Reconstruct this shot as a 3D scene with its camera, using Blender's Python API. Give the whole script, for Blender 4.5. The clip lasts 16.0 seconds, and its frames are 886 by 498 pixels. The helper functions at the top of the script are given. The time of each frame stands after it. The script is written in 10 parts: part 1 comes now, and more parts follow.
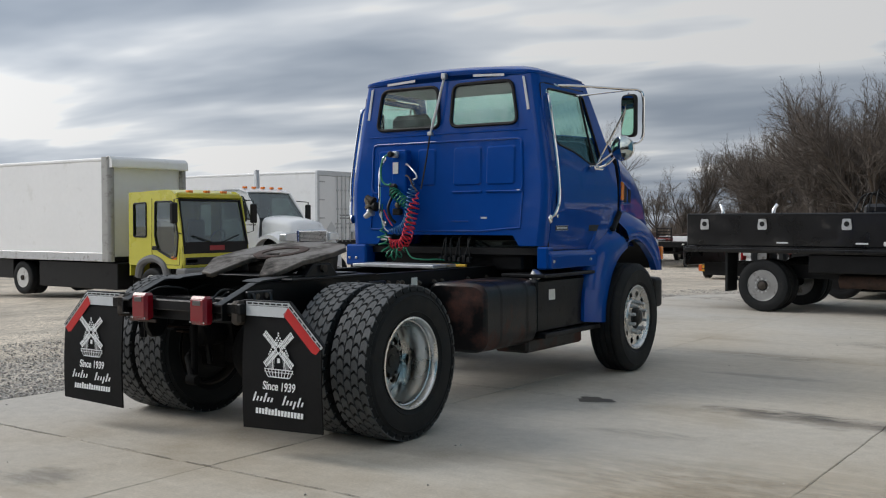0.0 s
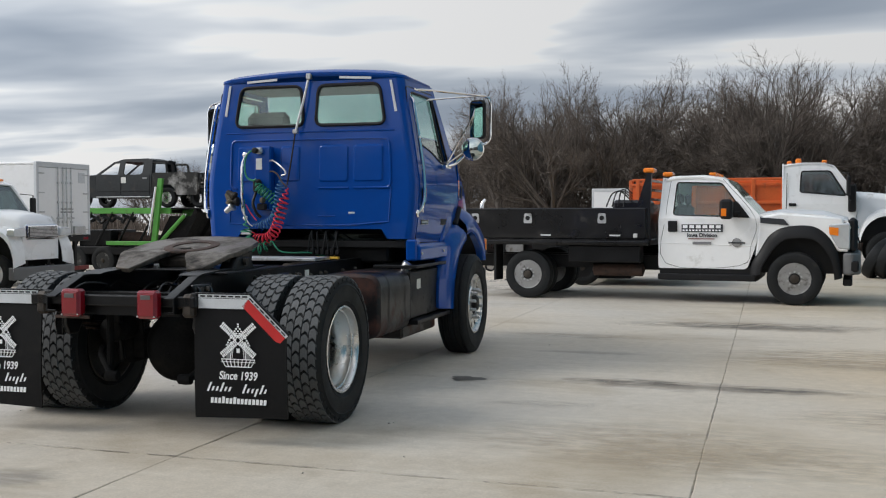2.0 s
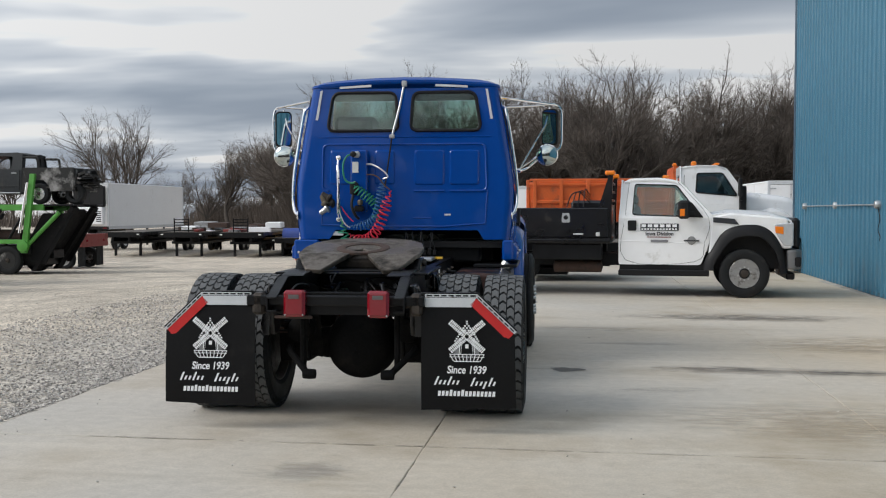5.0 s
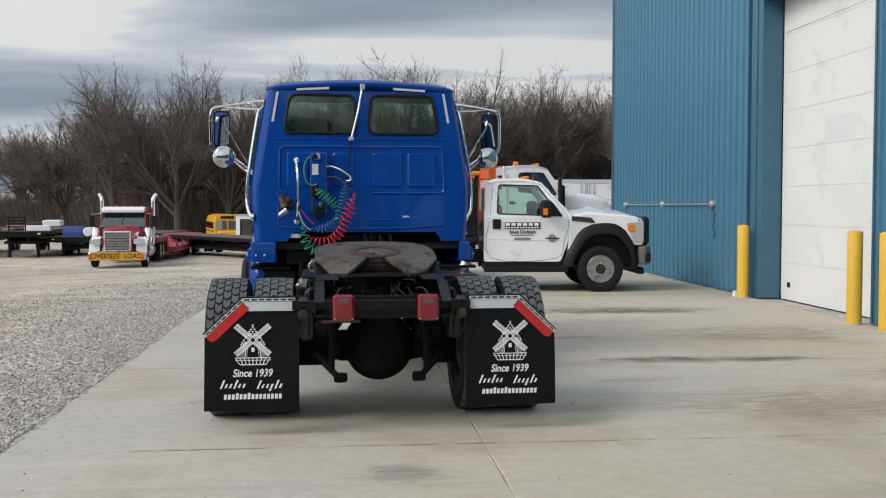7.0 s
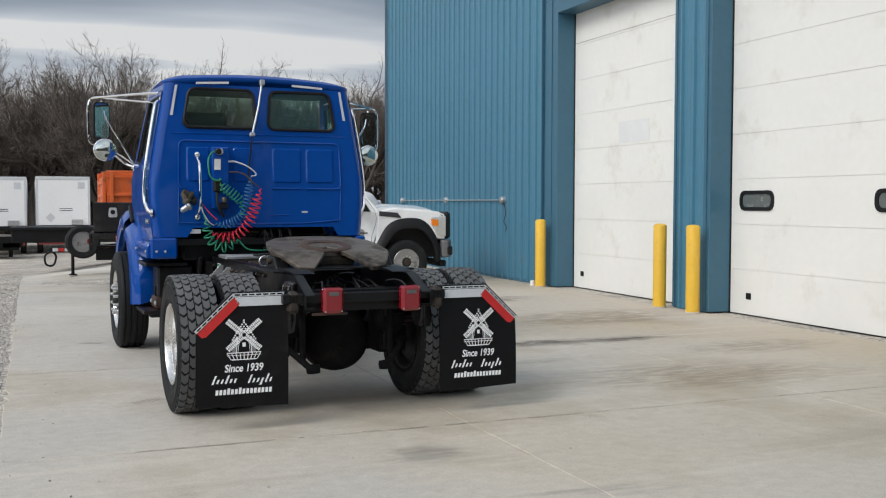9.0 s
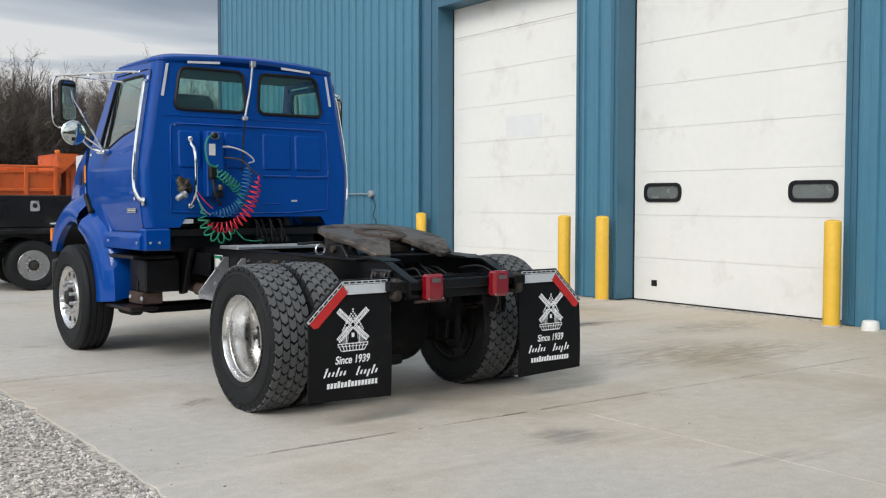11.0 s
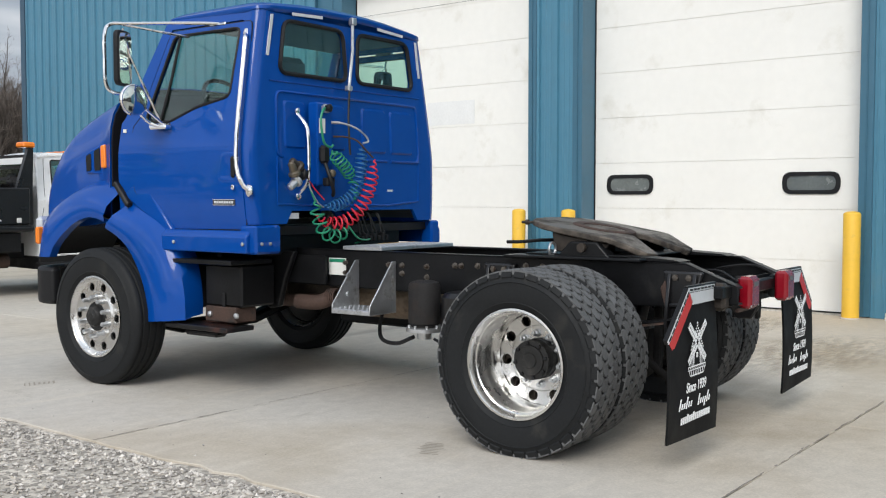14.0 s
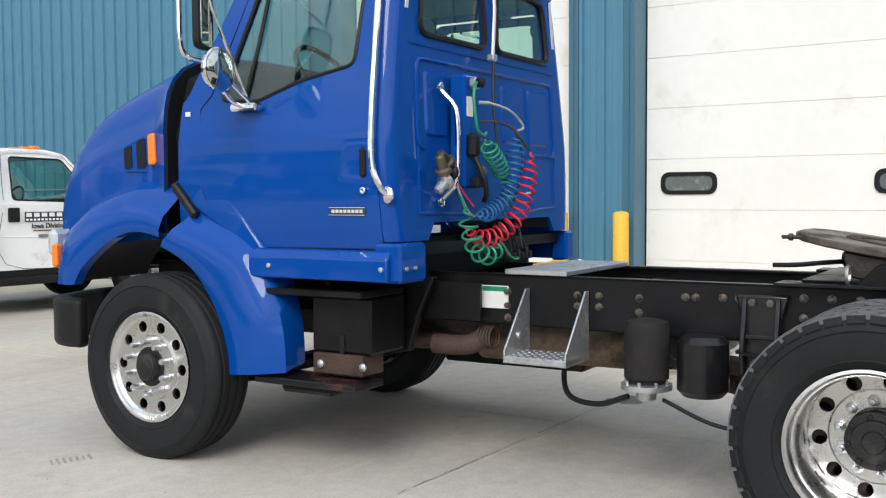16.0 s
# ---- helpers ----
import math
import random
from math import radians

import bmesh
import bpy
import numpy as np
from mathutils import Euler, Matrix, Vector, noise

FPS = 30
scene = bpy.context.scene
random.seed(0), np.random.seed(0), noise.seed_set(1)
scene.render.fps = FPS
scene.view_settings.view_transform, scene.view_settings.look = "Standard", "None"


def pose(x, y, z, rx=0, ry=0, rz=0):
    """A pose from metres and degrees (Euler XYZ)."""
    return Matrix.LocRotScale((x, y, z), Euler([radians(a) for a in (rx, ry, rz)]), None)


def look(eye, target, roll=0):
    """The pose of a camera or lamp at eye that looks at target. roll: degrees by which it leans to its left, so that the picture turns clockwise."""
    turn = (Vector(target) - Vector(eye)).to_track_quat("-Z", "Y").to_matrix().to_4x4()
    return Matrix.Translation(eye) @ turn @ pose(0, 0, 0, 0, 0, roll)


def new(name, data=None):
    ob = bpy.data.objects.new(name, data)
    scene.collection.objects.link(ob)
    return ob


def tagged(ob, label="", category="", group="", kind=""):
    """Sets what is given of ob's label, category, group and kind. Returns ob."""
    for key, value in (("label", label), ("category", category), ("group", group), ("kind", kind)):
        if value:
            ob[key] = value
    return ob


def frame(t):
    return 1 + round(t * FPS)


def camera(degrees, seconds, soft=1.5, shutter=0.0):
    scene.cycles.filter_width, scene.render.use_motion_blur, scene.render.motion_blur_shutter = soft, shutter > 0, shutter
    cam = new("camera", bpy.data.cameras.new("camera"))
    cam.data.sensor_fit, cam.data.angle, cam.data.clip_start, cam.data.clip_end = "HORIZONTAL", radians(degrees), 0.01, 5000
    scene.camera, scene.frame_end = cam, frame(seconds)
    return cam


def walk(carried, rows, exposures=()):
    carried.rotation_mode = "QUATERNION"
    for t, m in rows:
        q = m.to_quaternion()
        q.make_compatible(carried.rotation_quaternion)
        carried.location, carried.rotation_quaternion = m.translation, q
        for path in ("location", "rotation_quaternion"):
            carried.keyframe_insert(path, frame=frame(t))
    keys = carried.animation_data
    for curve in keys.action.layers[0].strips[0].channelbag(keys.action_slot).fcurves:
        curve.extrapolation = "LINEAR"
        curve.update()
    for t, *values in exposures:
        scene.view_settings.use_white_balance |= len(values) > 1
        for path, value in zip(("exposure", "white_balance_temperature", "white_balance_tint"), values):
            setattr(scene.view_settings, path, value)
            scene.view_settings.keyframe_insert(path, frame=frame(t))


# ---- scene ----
cam = camera(47.2, 16.0, 1.15)
PATH = [
    (0, (5.274, -5.435, 1.444), (4.115, -3.807, 1.389), -0.1),
    (0.5, (5.053, -5.802, 1.446), (4.035, -4.082, 1.387), -0.1),
    (1, (4.756, -6.124, 1.459), (3.893, -4.321, 1.396), -0.0),
    (1.5, (4.439, -6.463, 1.451), (3.71, -4.602, 1.387), -0.1),
    (2, (4.083, -6.668, 1.453), (3.471, -4.765, 1.385), -0.1),
    (2.5, (3.678, -6.909, 1.458), (3.15, -4.982, 1.39), -0.1),
    (3, (3.29, -7.082, 1.461), (2.78, -5.149, 1.389), -0.1),
    (3.2, (3.132, -7.124, 1.477), (2.604, -5.196, 1.405), -0.1),
    (5.3, (1.417, -7.803, 1.525), (1.207, -5.815, 1.446), -0.1),
    (5.5, (1.238, -7.819, 1.55), (1.065, -5.828, 1.468), -0.2),
    (6, (0.77, -7.935, 1.555), (0.691, -5.938, 1.474), -0.1),
    (6.5, (0.281, -7.945, 1.542), (0.341, -5.948, 1.46), -0.1),
    (7, (-0.229, -8.011, 1.568), (-0.035, -6.022, 1.485), -0.0),
    (7.5, (-0.745, -8.054, 1.555), (-0.426, -6.081, 1.472), -0.0),
    (8, (-1.24, -8.068, 1.58), (-0.819, -6.115, 1.494), 0.1),
    (8.5, (-1.739, -8.08, 1.573), (-1.171, -6.165, 1.485), 0.1),
    (9, (-2.174, -7.959, 1.571), (-1.423, -6.108, 1.479), 0.1),
    (9.2, (-2.386, -7.928, 1.557), (-1.567, -6.106, 1.466), 0.1),
    (11.5, (-4.59, -6.201, 1.438), (-3.343, -4.64, 1.344), 0.1),
    (12, (-4.879, -5.634, 1.398), (-3.55, -4.142, 1.306), 0.1),
    (12.5, (-5.197, -5.008, 1.378), (-3.775, -3.604, 1.286), 0.0),
    (13, (-5.424, -4.392, 1.379), (-3.922, -3.075, 1.283), 0.1),
    (13.5, (-5.671, -3.812, 1.386), (-4.125, -2.546, 1.291), 0.0),
    (14, (-5.786, -3.233, 1.411), (-4.204, -2.014, 1.311), 0.0),
    (14.5, (-5.753, -2.604, 1.423), (-4.141, -1.426, 1.32), -0.1),
    (15, (-5.656, -2.016, 1.441), (-4.016, -0.876, 1.335), 0.0),
    (15.5, (-5.424, -1.428, 1.457), (-3.766, -0.315, 1.352), -0.2),
    (16, (-5.15, -0.892, 1.456), (-3.472, 0.192, 1.352), -0.3),
]
walk(cam, [(t, look(eye, target, roll)) for t, eye, target, roll in PATH], exposures=((0, -0.04), (0.5, -0.08), (1, 0.14), (1.5, 0.18), (3, 0.18), (5.5, 0.21), (7, 0.18), (9, 0.21), (11.5, 0.33), (13, 0.36), (16, 0.54)))

scene.view_settings.exposure = 0.0

# ---- world and sun ----
world = bpy.data.worlds.new("overcast_sky")
scene.world = world
world.use_nodes = True
wn, wl = world.node_tree.nodes, world.node_tree.links
wn.clear()
SUN_AZ, SUN_EL = radians(-112), radians(38)      # from +y, clockwise positive
sky = wn.new("ShaderNodeTexSky")
sky.sky_type, sky.sun_disc, sky.sun_elevation, sky.sun_rotation = "NISHITA", False, SUN_EL, SUN_AZ
sky.air_density, sky.dust_density = 1.0, 3.0
tc = wn.new("ShaderNodeTexCoord")
sep = wn.new("ShaderNodeSeparateXYZ")
wl.new(tc.outputs["Generated"], sep.inputs[0])


def wmath(op, a, b=0.0, clamp=False):
    n = wn.new("ShaderNodeMath")
    n.operation, n.use_clamp = op, clamp
    for i, q in enumerate((a, b)):
        if isinstance(q, (int, float)):
            n.inputs[i].default_value = q
        else:
            wl.new(q, n.inputs[i])
    return n.outputs[0]


zc = wmath("ADD", wmath("MAXIMUM", sep.outputs[2], 0.0), 0.10)
cmb = wn.new("ShaderNodeCombineXYZ")
wl.new(wmath("DIVIDE", sep.outputs[0], zc), cmb.inputs[0])
wl.new(wmath("DIVIDE", sep.outputs[1], zc), cmb.inputs[1])
mp = wn.new("ShaderNodeMapping")
mp.inputs["Rotation"].default_value = (0, 0, radians(-22))
mp.inputs["Scale"].default_value = (0.50, 0.92, 1)
mp.inputs["Location"].default_value = (3.1, 1.7, 0.4)
wl.new(cmb.outputs[0], mp.inputs[0])
n1 = wn.new("ShaderNodeTexNoise")
n1.inputs["Scale"].default_value, n1.inputs["Detail"].default_value, n1.inputs["Roughness"].default_value = 1.1, 4, 0.46
n1.inputs["Distortion"].default_value = 0.2
wl.new(mp.outputs[0], n1.inputs["Vector"])
ramp = wn.new("ShaderNodeValToRGB")
ramp.color_ramp.interpolation = "B_SPLINE"
els = ramp.color_ramp.elements
els[0].position, els[0].color = 0.34, (0.325, 0.385, 0.475, 1)
els[1].position, els[1].color = 0.69, (1.65, 1.62, 1.56, 1)
e = els.new(0.46); e.color = (0.54, 0.60, 0.685, 1)
e = els.new(0.55); e.color = (0.74, 0.79, 0.855, 1)
e = els.new(0.61); e.color = (1.10, 1.11, 1.11, 1)
wl.new(n1.outputs["Fac"], ramp.inputs[0])
mixs = wn.new("ShaderNodeMixRGB")
mixs.inputs[0].default_value = 0.93
skb = wn.new("ShaderNodeVectorMath"); skb.operation = "SCALE"
skb.inputs["Scale"].default_value = 0.12
wl.new(sky.outputs[0], skb.inputs[0])
wl.new(skb.outputs[0], mixs.inputs[1])
# the cloud sheet is brighter round the hidden sun
dt = wn.new("ShaderNodeVectorMath"); dt.operation = "DOT_PRODUCT"
dt.inputs[1].default_value = (math.cos(SUN_EL) * math.sin(SUN_AZ), math.cos(SUN_EL) * math.cos(SUN_AZ), math.sin(SUN_EL))
wl.new(tc.outputs["Generated"], dt.inputs[0])
glow = wmath("ADD", wmath("MULTIPLY", wmath("POWER", wmath("MULTIPLY", wmath("ADD", dt.outputs["Value"], 1.0), 0.5), 4.0), 1.2), 0.74)
lit = wn.new("ShaderNodeVectorMath"); lit.operation = "SCALE"
wl.new(ramp.outputs[0], lit.inputs[0]); wl.new(glow, lit.inputs["Scale"])
wl.new(lit.outputs[0], mixs.inputs[2])
bg = wn.new("ShaderNodeBackground")
bg.inputs["Strength"].default_value = 0.82
wl.new(mixs.outputs[0], bg.inputs[0])
wo = wn.new("ShaderNodeOutputWorld")
wl.new(bg.outputs[0], wo.inputs[0])

sun = new("sun", bpy.data.lights.new("sun", "SUN"))
sun.data.energy, sun.data.angle, sun.data.color = 1.55, radians(28), (1.0, 0.965, 0.91)
sun.matrix_world = look((0, 0, 30), (30 * math.cos(SUN_EL) * -math.sin(SUN_AZ), -30 * math.cos(SUN_EL) * math.cos(SUN_AZ), 30 - 30 * math.sin(SUN_EL)))

# ---- materials ----
def mat(name, col, rough=0.5, metal=0.0, var=0.12, scale=2.5, bump=0.0, bscale=60.0, coat=0.0, dirt=None, spec=0.5, island=0.0, fine=9.0):
    """A surface with blotches at two scales, uneven gloss, a fine relief, and dirt = (colour, share, scale)."""
    m = bpy.data.materials.new(name)
    m.use_nodes = True
    nt = m.node_tree
    n, l = nt.nodes, nt.links
    b = n["Principled BSDF"]
    b.inputs["Metallic"].default_value = metal
    b.inputs["Coat Weight"].default_value = coat
    b.inputs["Coat Roughness"].default_value = 0.035
    b.inputs["Specular IOR Level"].default_value = spec
    t = n.new("ShaderNodeTexCoord")
    a = n.new("ShaderNodeTexNoise"); a.inputs["Scale"].default_value = scale; a.inputs["Detail"].default_value = 5
    f = n.new("ShaderNodeTexNoise"); f.inputs["Scale"].default_value = scale * fine; f.inputs["Detail"].default_value = 4
    for q in (a, f):
        l.new(t.outputs["Object"], q.inputs["Vector"])
    add = n.new("ShaderNodeMath"); add.operation = "MULTIPLY_ADD"
    add.inputs[1].default_value = 0.45
    l.new(f.outputs["Fac"], add.inputs[0]); 
    sc = n.new("ShaderNodeMath"); sc.operation = "MULTIPLY"; sc.inputs[1].default_value = 0.55
    l.new(a.outputs["Fac"], sc.inputs[0]); l.new(sc.outputs[0], add.inputs[2])
    r = n.new("ShaderNodeMapRange")
    r.inputs["From Min"].default_value, r.inputs["From Max"].default_value = 0.32, 0.68
    r.inputs["To Min"].default_value, r.inputs["To Max"].default_value = 1 - var, 1 + var
    l.new(add.outputs[0], r.inputs[0])
    fac = r.outputs[0]
    if island:
        oi = n.new("ShaderNodeObjectInfo")
        gi = n.new("ShaderNodeNewGeometry")
        s2 = n.new("ShaderNodeMath"); s2.operation = "ADD"
        l.new(oi.outputs["Random"], s2.inputs[0]); l.new(gi.outputs["Random Per Island"], s2.inputs[1])
        fr = n.new("ShaderNodeMath"); fr.operation = "FRACT"; l.new(s2.outputs[0], fr.inputs[0])
        m2 = n.new("ShaderNodeMapRange"); m2.inputs["To Min"].default_value, m2.inputs["To Max"].default_value = 1 - island, 1 + island
        l.new(fr.outputs[0], m2.inputs[0])
        mm = n.new("ShaderNodeMath"); mm.operation = "MULTIPLY"
        l.new(fac, mm.inputs[0]); l.new(m2.outputs[0], mm.inputs[1]); fac = mm.outputs[0]
    v = n.new("ShaderNodeVectorMath"); v.operation = "SCALE"
    v.inputs[0].default_value = col
    l.new(fac, v.inputs["Scale"])
    out = v.outputs[0]
    rr = n.new("ShaderNodeMapRange")
    rr.inputs["From Min"].default_value, rr.inputs["From Max"].default_value = 0.3, 0.7
    rr.inputs["To Min"].default_value, rr.inputs["To Max"].default_value = max(0.02, rough * 0.82), min(1, rough * 1.18)
    l.new(a.outputs["Fac"], rr.inputs[0])
    rough_out = rr.outputs[0]
    if dirt:
        dcol, share, dscale = dirt
        d = n.new("ShaderNodeTexNoise"); d.inputs["Scale"].default_value = dscale; d.inputs["Detail"].default_value = 8; d.inputs["Roughness"].default_value = 0.65
        l.new(t.outputs["Object"], d.inputs["Vector"])
        dm = n.new("ShaderNodeMapRange")
        dm.inputs["From Min"].default_value, dm.inputs["From Max"].default_value = 0.62 - share * 0.35, 0.78 - share * 0.35
        l.new(d.outputs["Fac"], dm.inputs[0])
        mx = n.new("ShaderNodeMixRGB"); mx.inputs[2].default_value = (*dcol, 1)
        l.new(dm.outputs[0], mx.inputs[0]); l.new(out, mx.inputs[1]); out = mx.outputs[0]
        rx = n.new("ShaderNodeMapRange"); rx.inputs["To Max"].default_value = 0.85
        l.new(dm.outputs[0], rx.inputs[0]); l.new(rough_out, rx.inputs["To Min"]); rough_out = rx.outputs[0]
    l.new(out, b.inputs["Base Color"])
    l.new(rough_out, b.inputs["Roughness"])
    if bump:
        bn = n.new("ShaderNodeTexNoise"); bn.inputs["Scale"].default_value = bscale; bn.inputs["Detail"].default_value = 6
        l.new(t.outputs["Object"], bn.inputs["Vector"])
        bp = n.new("ShaderNodeBump"); bp.inputs["Strength"].default_value = min(1, bump); bp.inputs["Distance"].default_value = 0.02
        l.new(bn.outputs["Fac"], bp.inputs["Height"]); l.new(bp.outputs[0], b.inputs["Normal"])
    return m


def glass(name, tint=(0.75, 0.9, 0.85), share=0.55, gloss=0.09):
    """A thin tinted pane: part gloss reflection, part see-through."""
    m = bpy.data.materials.new(name)
    m.use_nodes = True
    n, l = m.node_tree.nodes, m.node_tree.links
    n.clear()
    tr = n.new("ShaderNodeBsdfTransparent"); tr.inputs[0].default_value = (*[c * share for c in tint], 1)
    gl = n.new("ShaderNodeBsdfGlossy"); gl.inputs["Roughness"].default_value = 0.02; gl.inputs[0].default_value = (0.95, 0.97, 0.97, 1)
    lw = n.new("ShaderNodeLayerWeight"); lw.inputs["Blend"].default_value = 0.5
    pw = n.new("ShaderNodeMath"); pw.operation = "POWER"; pw.inputs[1].default_value = 4.0
    fr = n.new("ShaderNodeMath"); fr.operation = "MULTIPLY_ADD"; fr.inputs[1].default_value = 0.75; fr.inputs[2].default_value = gloss
    l.new(lw.outputs["Facing"], pw.inputs[0]); l.new(pw.outputs[0], fr.inputs[0])
    mx = n.new("ShaderNodeMixShader"); o = n.new("ShaderNodeOutputMaterial")
    l.new(fr.outputs[0], mx.inputs[0]); l.new(tr.outputs[0], mx.inputs[1]); l.new(gl.outputs[0], mx.inputs[2]); l.new(mx.outputs[0], o.inputs[0])
    return m


BLUE = mat("blue_truck_paint", (0.0008, 0.058, 0.305), 0.45, 0, 0.06, 1.2, 0.012, 2.2, 0.62, ((0.004, 0.066, 0.27), 0.05, 1.6), 0.05)
BLACK = mat("black_frame_paint", (0.006, 0.0063, 0.0072), 0.40, 0, 0.35, 5, 0.06, 50, 0.06, ((0.014, 0.0135, 0.013), 0.10, 4), 0.22)
BLACKG = mat("gloss_black_paint", (0.007, 0.007, 0.008), 0.3, 0, 0.2, 3, 0.01, 40, 0.3, ((0.03, 0.027, 0.024), 0.10, 3), 0.35)
MATTE = mat("flat_black_casting", (0.0085, 0.0085, 0.0088), 0.82, 0, 0.4, 6, 0.12, 45, 0, ((0.02, 0.018, 0.016), 0.2, 5), 0.12)
GREASE = mat("greasy_steel", (0.048, 0.038, 0.030), 0.55, 0.35, 0.4, 4, 0.2, 45, 0, ((0.022, 0.018, 0.015), 0.35, 5))
BOLTM = mat("oily_bolt_steel", (0.13, 0.115, 0.10), 0.35, 0.7, 0.35, 30, 0.1, 90, 0, ((0.05, 0.03, 0.02), 0.35, 25))
DRYERM = mat("scorched_black_steel", (0.013, 0.012, 0.012), 0.7, 0.0, 0.4, 9, 0.25, 120, 0, ((0.026, 0.020, 0.017), 0.30, 7), 0.3)
HUBM = mat("greasy_black_hub", (0.010, 0.0098, 0.0095), 0.5, 0.0, 0.45, 16, 0.25, 120, 0, ((0.045, 0.042, 0.038), 0.22, 14), 0.4)
RUST = mat("rusty_black_steel", (0.007, 0.007, 0.008), 0.36, 0.0, 0.3, 4, 0.05, 60, 0.1, ((0.095, 0.036, 0.025), 0.33, 2.1), 0.3)
RUSTY = mat("rusty_bracket_steel", (0.062, 0.036, 0.027), 0.75, 0.1, 0.4, 8, 0.2, 80, 0, ((0.03, 0.025, 0.022), 0.3, 9))
RUBBER = mat("tyre_rubber", (0.0135, 0.0145, 0.0155), 0.62, 0, 0.22, 6, 0.06, 120, 0, ((0.034, 0.033, 0.030), 0.16, 5), 0.2)
TREAD = mat("worn_tread_rubber", (0.100, 0.102, 0.104), 0.8, 0, 0.2, 14, 0.10, 140, 0, ((0.05, 0.05, 0.05), 0.08, 14), island=0.16)
ALU = mat("polished_aluminium", (0.76, 0.75, 0.73), 0.28, 1.0, 0.05, 6, 0, 30, 0, ((0.45, 0.43, 0.40), 0.04, 14))
CHROME = mat("chrome", (0.86, 0.86, 0.87), 0.06, 1.0, 0.04, 8, 0, 30, 0, ((0.4, 0.39, 0.37), 0.06, 20))
STEEL = mat("galvanised_steel", (0.55, 0.56, 0.57), 0.38, 0.85, 0.12, 12, 0.05, 90, 0, ((0.25, 0.24, 0.22), 0.2, 7))
WHITE = mat("white_vehicle_paint", (0.87, 0.875, 0.88), 0.3, 0, 0.03, 1.0, 0.01, 5, 0.5, ((0.55, 0.54, 0.51), 0.10, 2.2))
WHITEP = mat("white_sheet_panel", (0.86, 0.865, 0.87), 0.45, 0, 0.03, 0.8, 0.01, 4, 0.1, ((0.72, 0.72, 0.70), 0.06, 1.2))
YELLOWC = mat("lime_yellow_paint", (0.56, 0.52, 0.045), 0.3, 0, 0.05, 1.2, 0.01, 5, 0.5, ((0.4, 0.36, 0.08), 0.1, 2))
YELLOW = mat("yellow_bollard_sleeve", (0.78, 0.47, 0.045), 0.48, 0, 0.06, 2, 0.02, 50, 0, ((0.5, 0.33, 0.08), 0.1, 6))
BUSYEL = mat("school_bus_yellow", (0.72, 0.36, 0.02), 0.4, 0, 0.06, 2)
ORANGE = mat("orange_body_paint", (0.62, 0.115, 0.02), 0.45, 0, 0.12, 2, 0.02, 30, 0.1, ((0.3, 0.09, 0.04), 0.2, 3))
REDP = mat("red_truck_paint", (0.42, 0.018, 0.022), 0.3, 0, 0.08, 2, 0, 30, 0.4)
DKRED = mat("dark_red_trailer_paint", (0.20, 0.028, 0.024), 0.5, 0, 0.15, 3, 0.03, 40, 0, ((0.10, 0.04, 0.03), 0.2, 3))
GREEN = mat("green_hauler_paint", (0.085, 0.32, 0.05), 0.45, 0, 0.12, 3, 0.02, 40, 0, ((0.10, 0.2, 0.05), 0.16, 4))
REDLENS = mat("red_lamp_lens", (0.22, 0.004, 0.012), 0.18, 0, 0.08, 8, 0.05, 160, 0.6)
REDTAPE = mat("red_reflective_tape", (0.55, 0.02, 0.02), 0.4, 0, 0.1, 12)
TAPE = mat("silver_reflective_tape", (0.62, 0.64, 0.66), 0.35, 0.1, 0.08, 14)
AMBER = mat("amber_lens", (0.85, 0.22, 0.015), 0.2, 0, 0.06, 10, 0.04, 150, 0.5)
CLEARL = mat("headlamp_lens", (0.62, 0.64, 0.66), 0.12, 0.4, 0.1, 14, 0.05, 90, 0.6)
FLAP = mat("black_rubber_flap", (0.0065, 0.0065, 0.007), 0.6, 0, 0.2, 5, 0.03, 60, 0, ((0.018, 0.017, 0.016), 0.14, 4), 0.16)
INK = mat("white_print", (0.88, 0.885, 0.89), 0.6, 0, 0.05, 20)
GREYPRINT = mat("grey_print", (0.20, 0.202, 0.205), 0.6, 0, 0.3, 60)
INKB = mat("black_print", (0.025, 0.028, 0.035), 0.5, 0, 0.1, 20)
PLASTIC = mat("grey_cab_plastic", (0.15, 0.152, 0.155), 0.65, 0, 0.1, 5, 0.05, 120)
SEATF = mat("grey_seat_fabric", (0.055, 0.056, 0.06), 0.9, 0, 0.15, 12, 0.1, 200)
DARK = mat("dark_plastic", (0.008, 0.008, 0.009), 0.5, 0, 0.15, 6, 0.04, 100, 0, None, 0.3)
BURNT = mat("burnt_metal", (0.022, 0.022, 0.021), 0.75, 0.2, 0.5, 3, 0.2, 30, 0, ((0.34, 0.33, 0.32), 0.30, 1.7))
GREENH = mat("green_hose", (0.015, 0.22, 0.12), 0.4, 0, 0.08, 10)
REDH = mat("red_hose", (0.60, 0.020, 0.045), 0.4, 0, 0.08, 10)
BLUEH = mat("blue_hose", (0.018, 0.12, 0.30), 0.4, 0, 0.08, 10)
BRASS = mat("dull_brass_fitting", (0.16, 0.135, 0.10), 0.4, 0.7, 0.2, 20)
PVC = mat("white_plastic_cap", (0.78, 0.77, 0.73), 0.5, 0, 0.05, 10)
LABELW = mat("white_sticker", (0.72, 0.72, 0.68), 0.6, 0, 0.06, 30)
CLAD = mat("blue_steel_cladding", (0.064, 0.198, 0.290), 0.42, 0.0, 0.07, 0.7, 0.01, 12, 0.1, ((0.10, 0.20, 0.26), 0.12, 0.9))
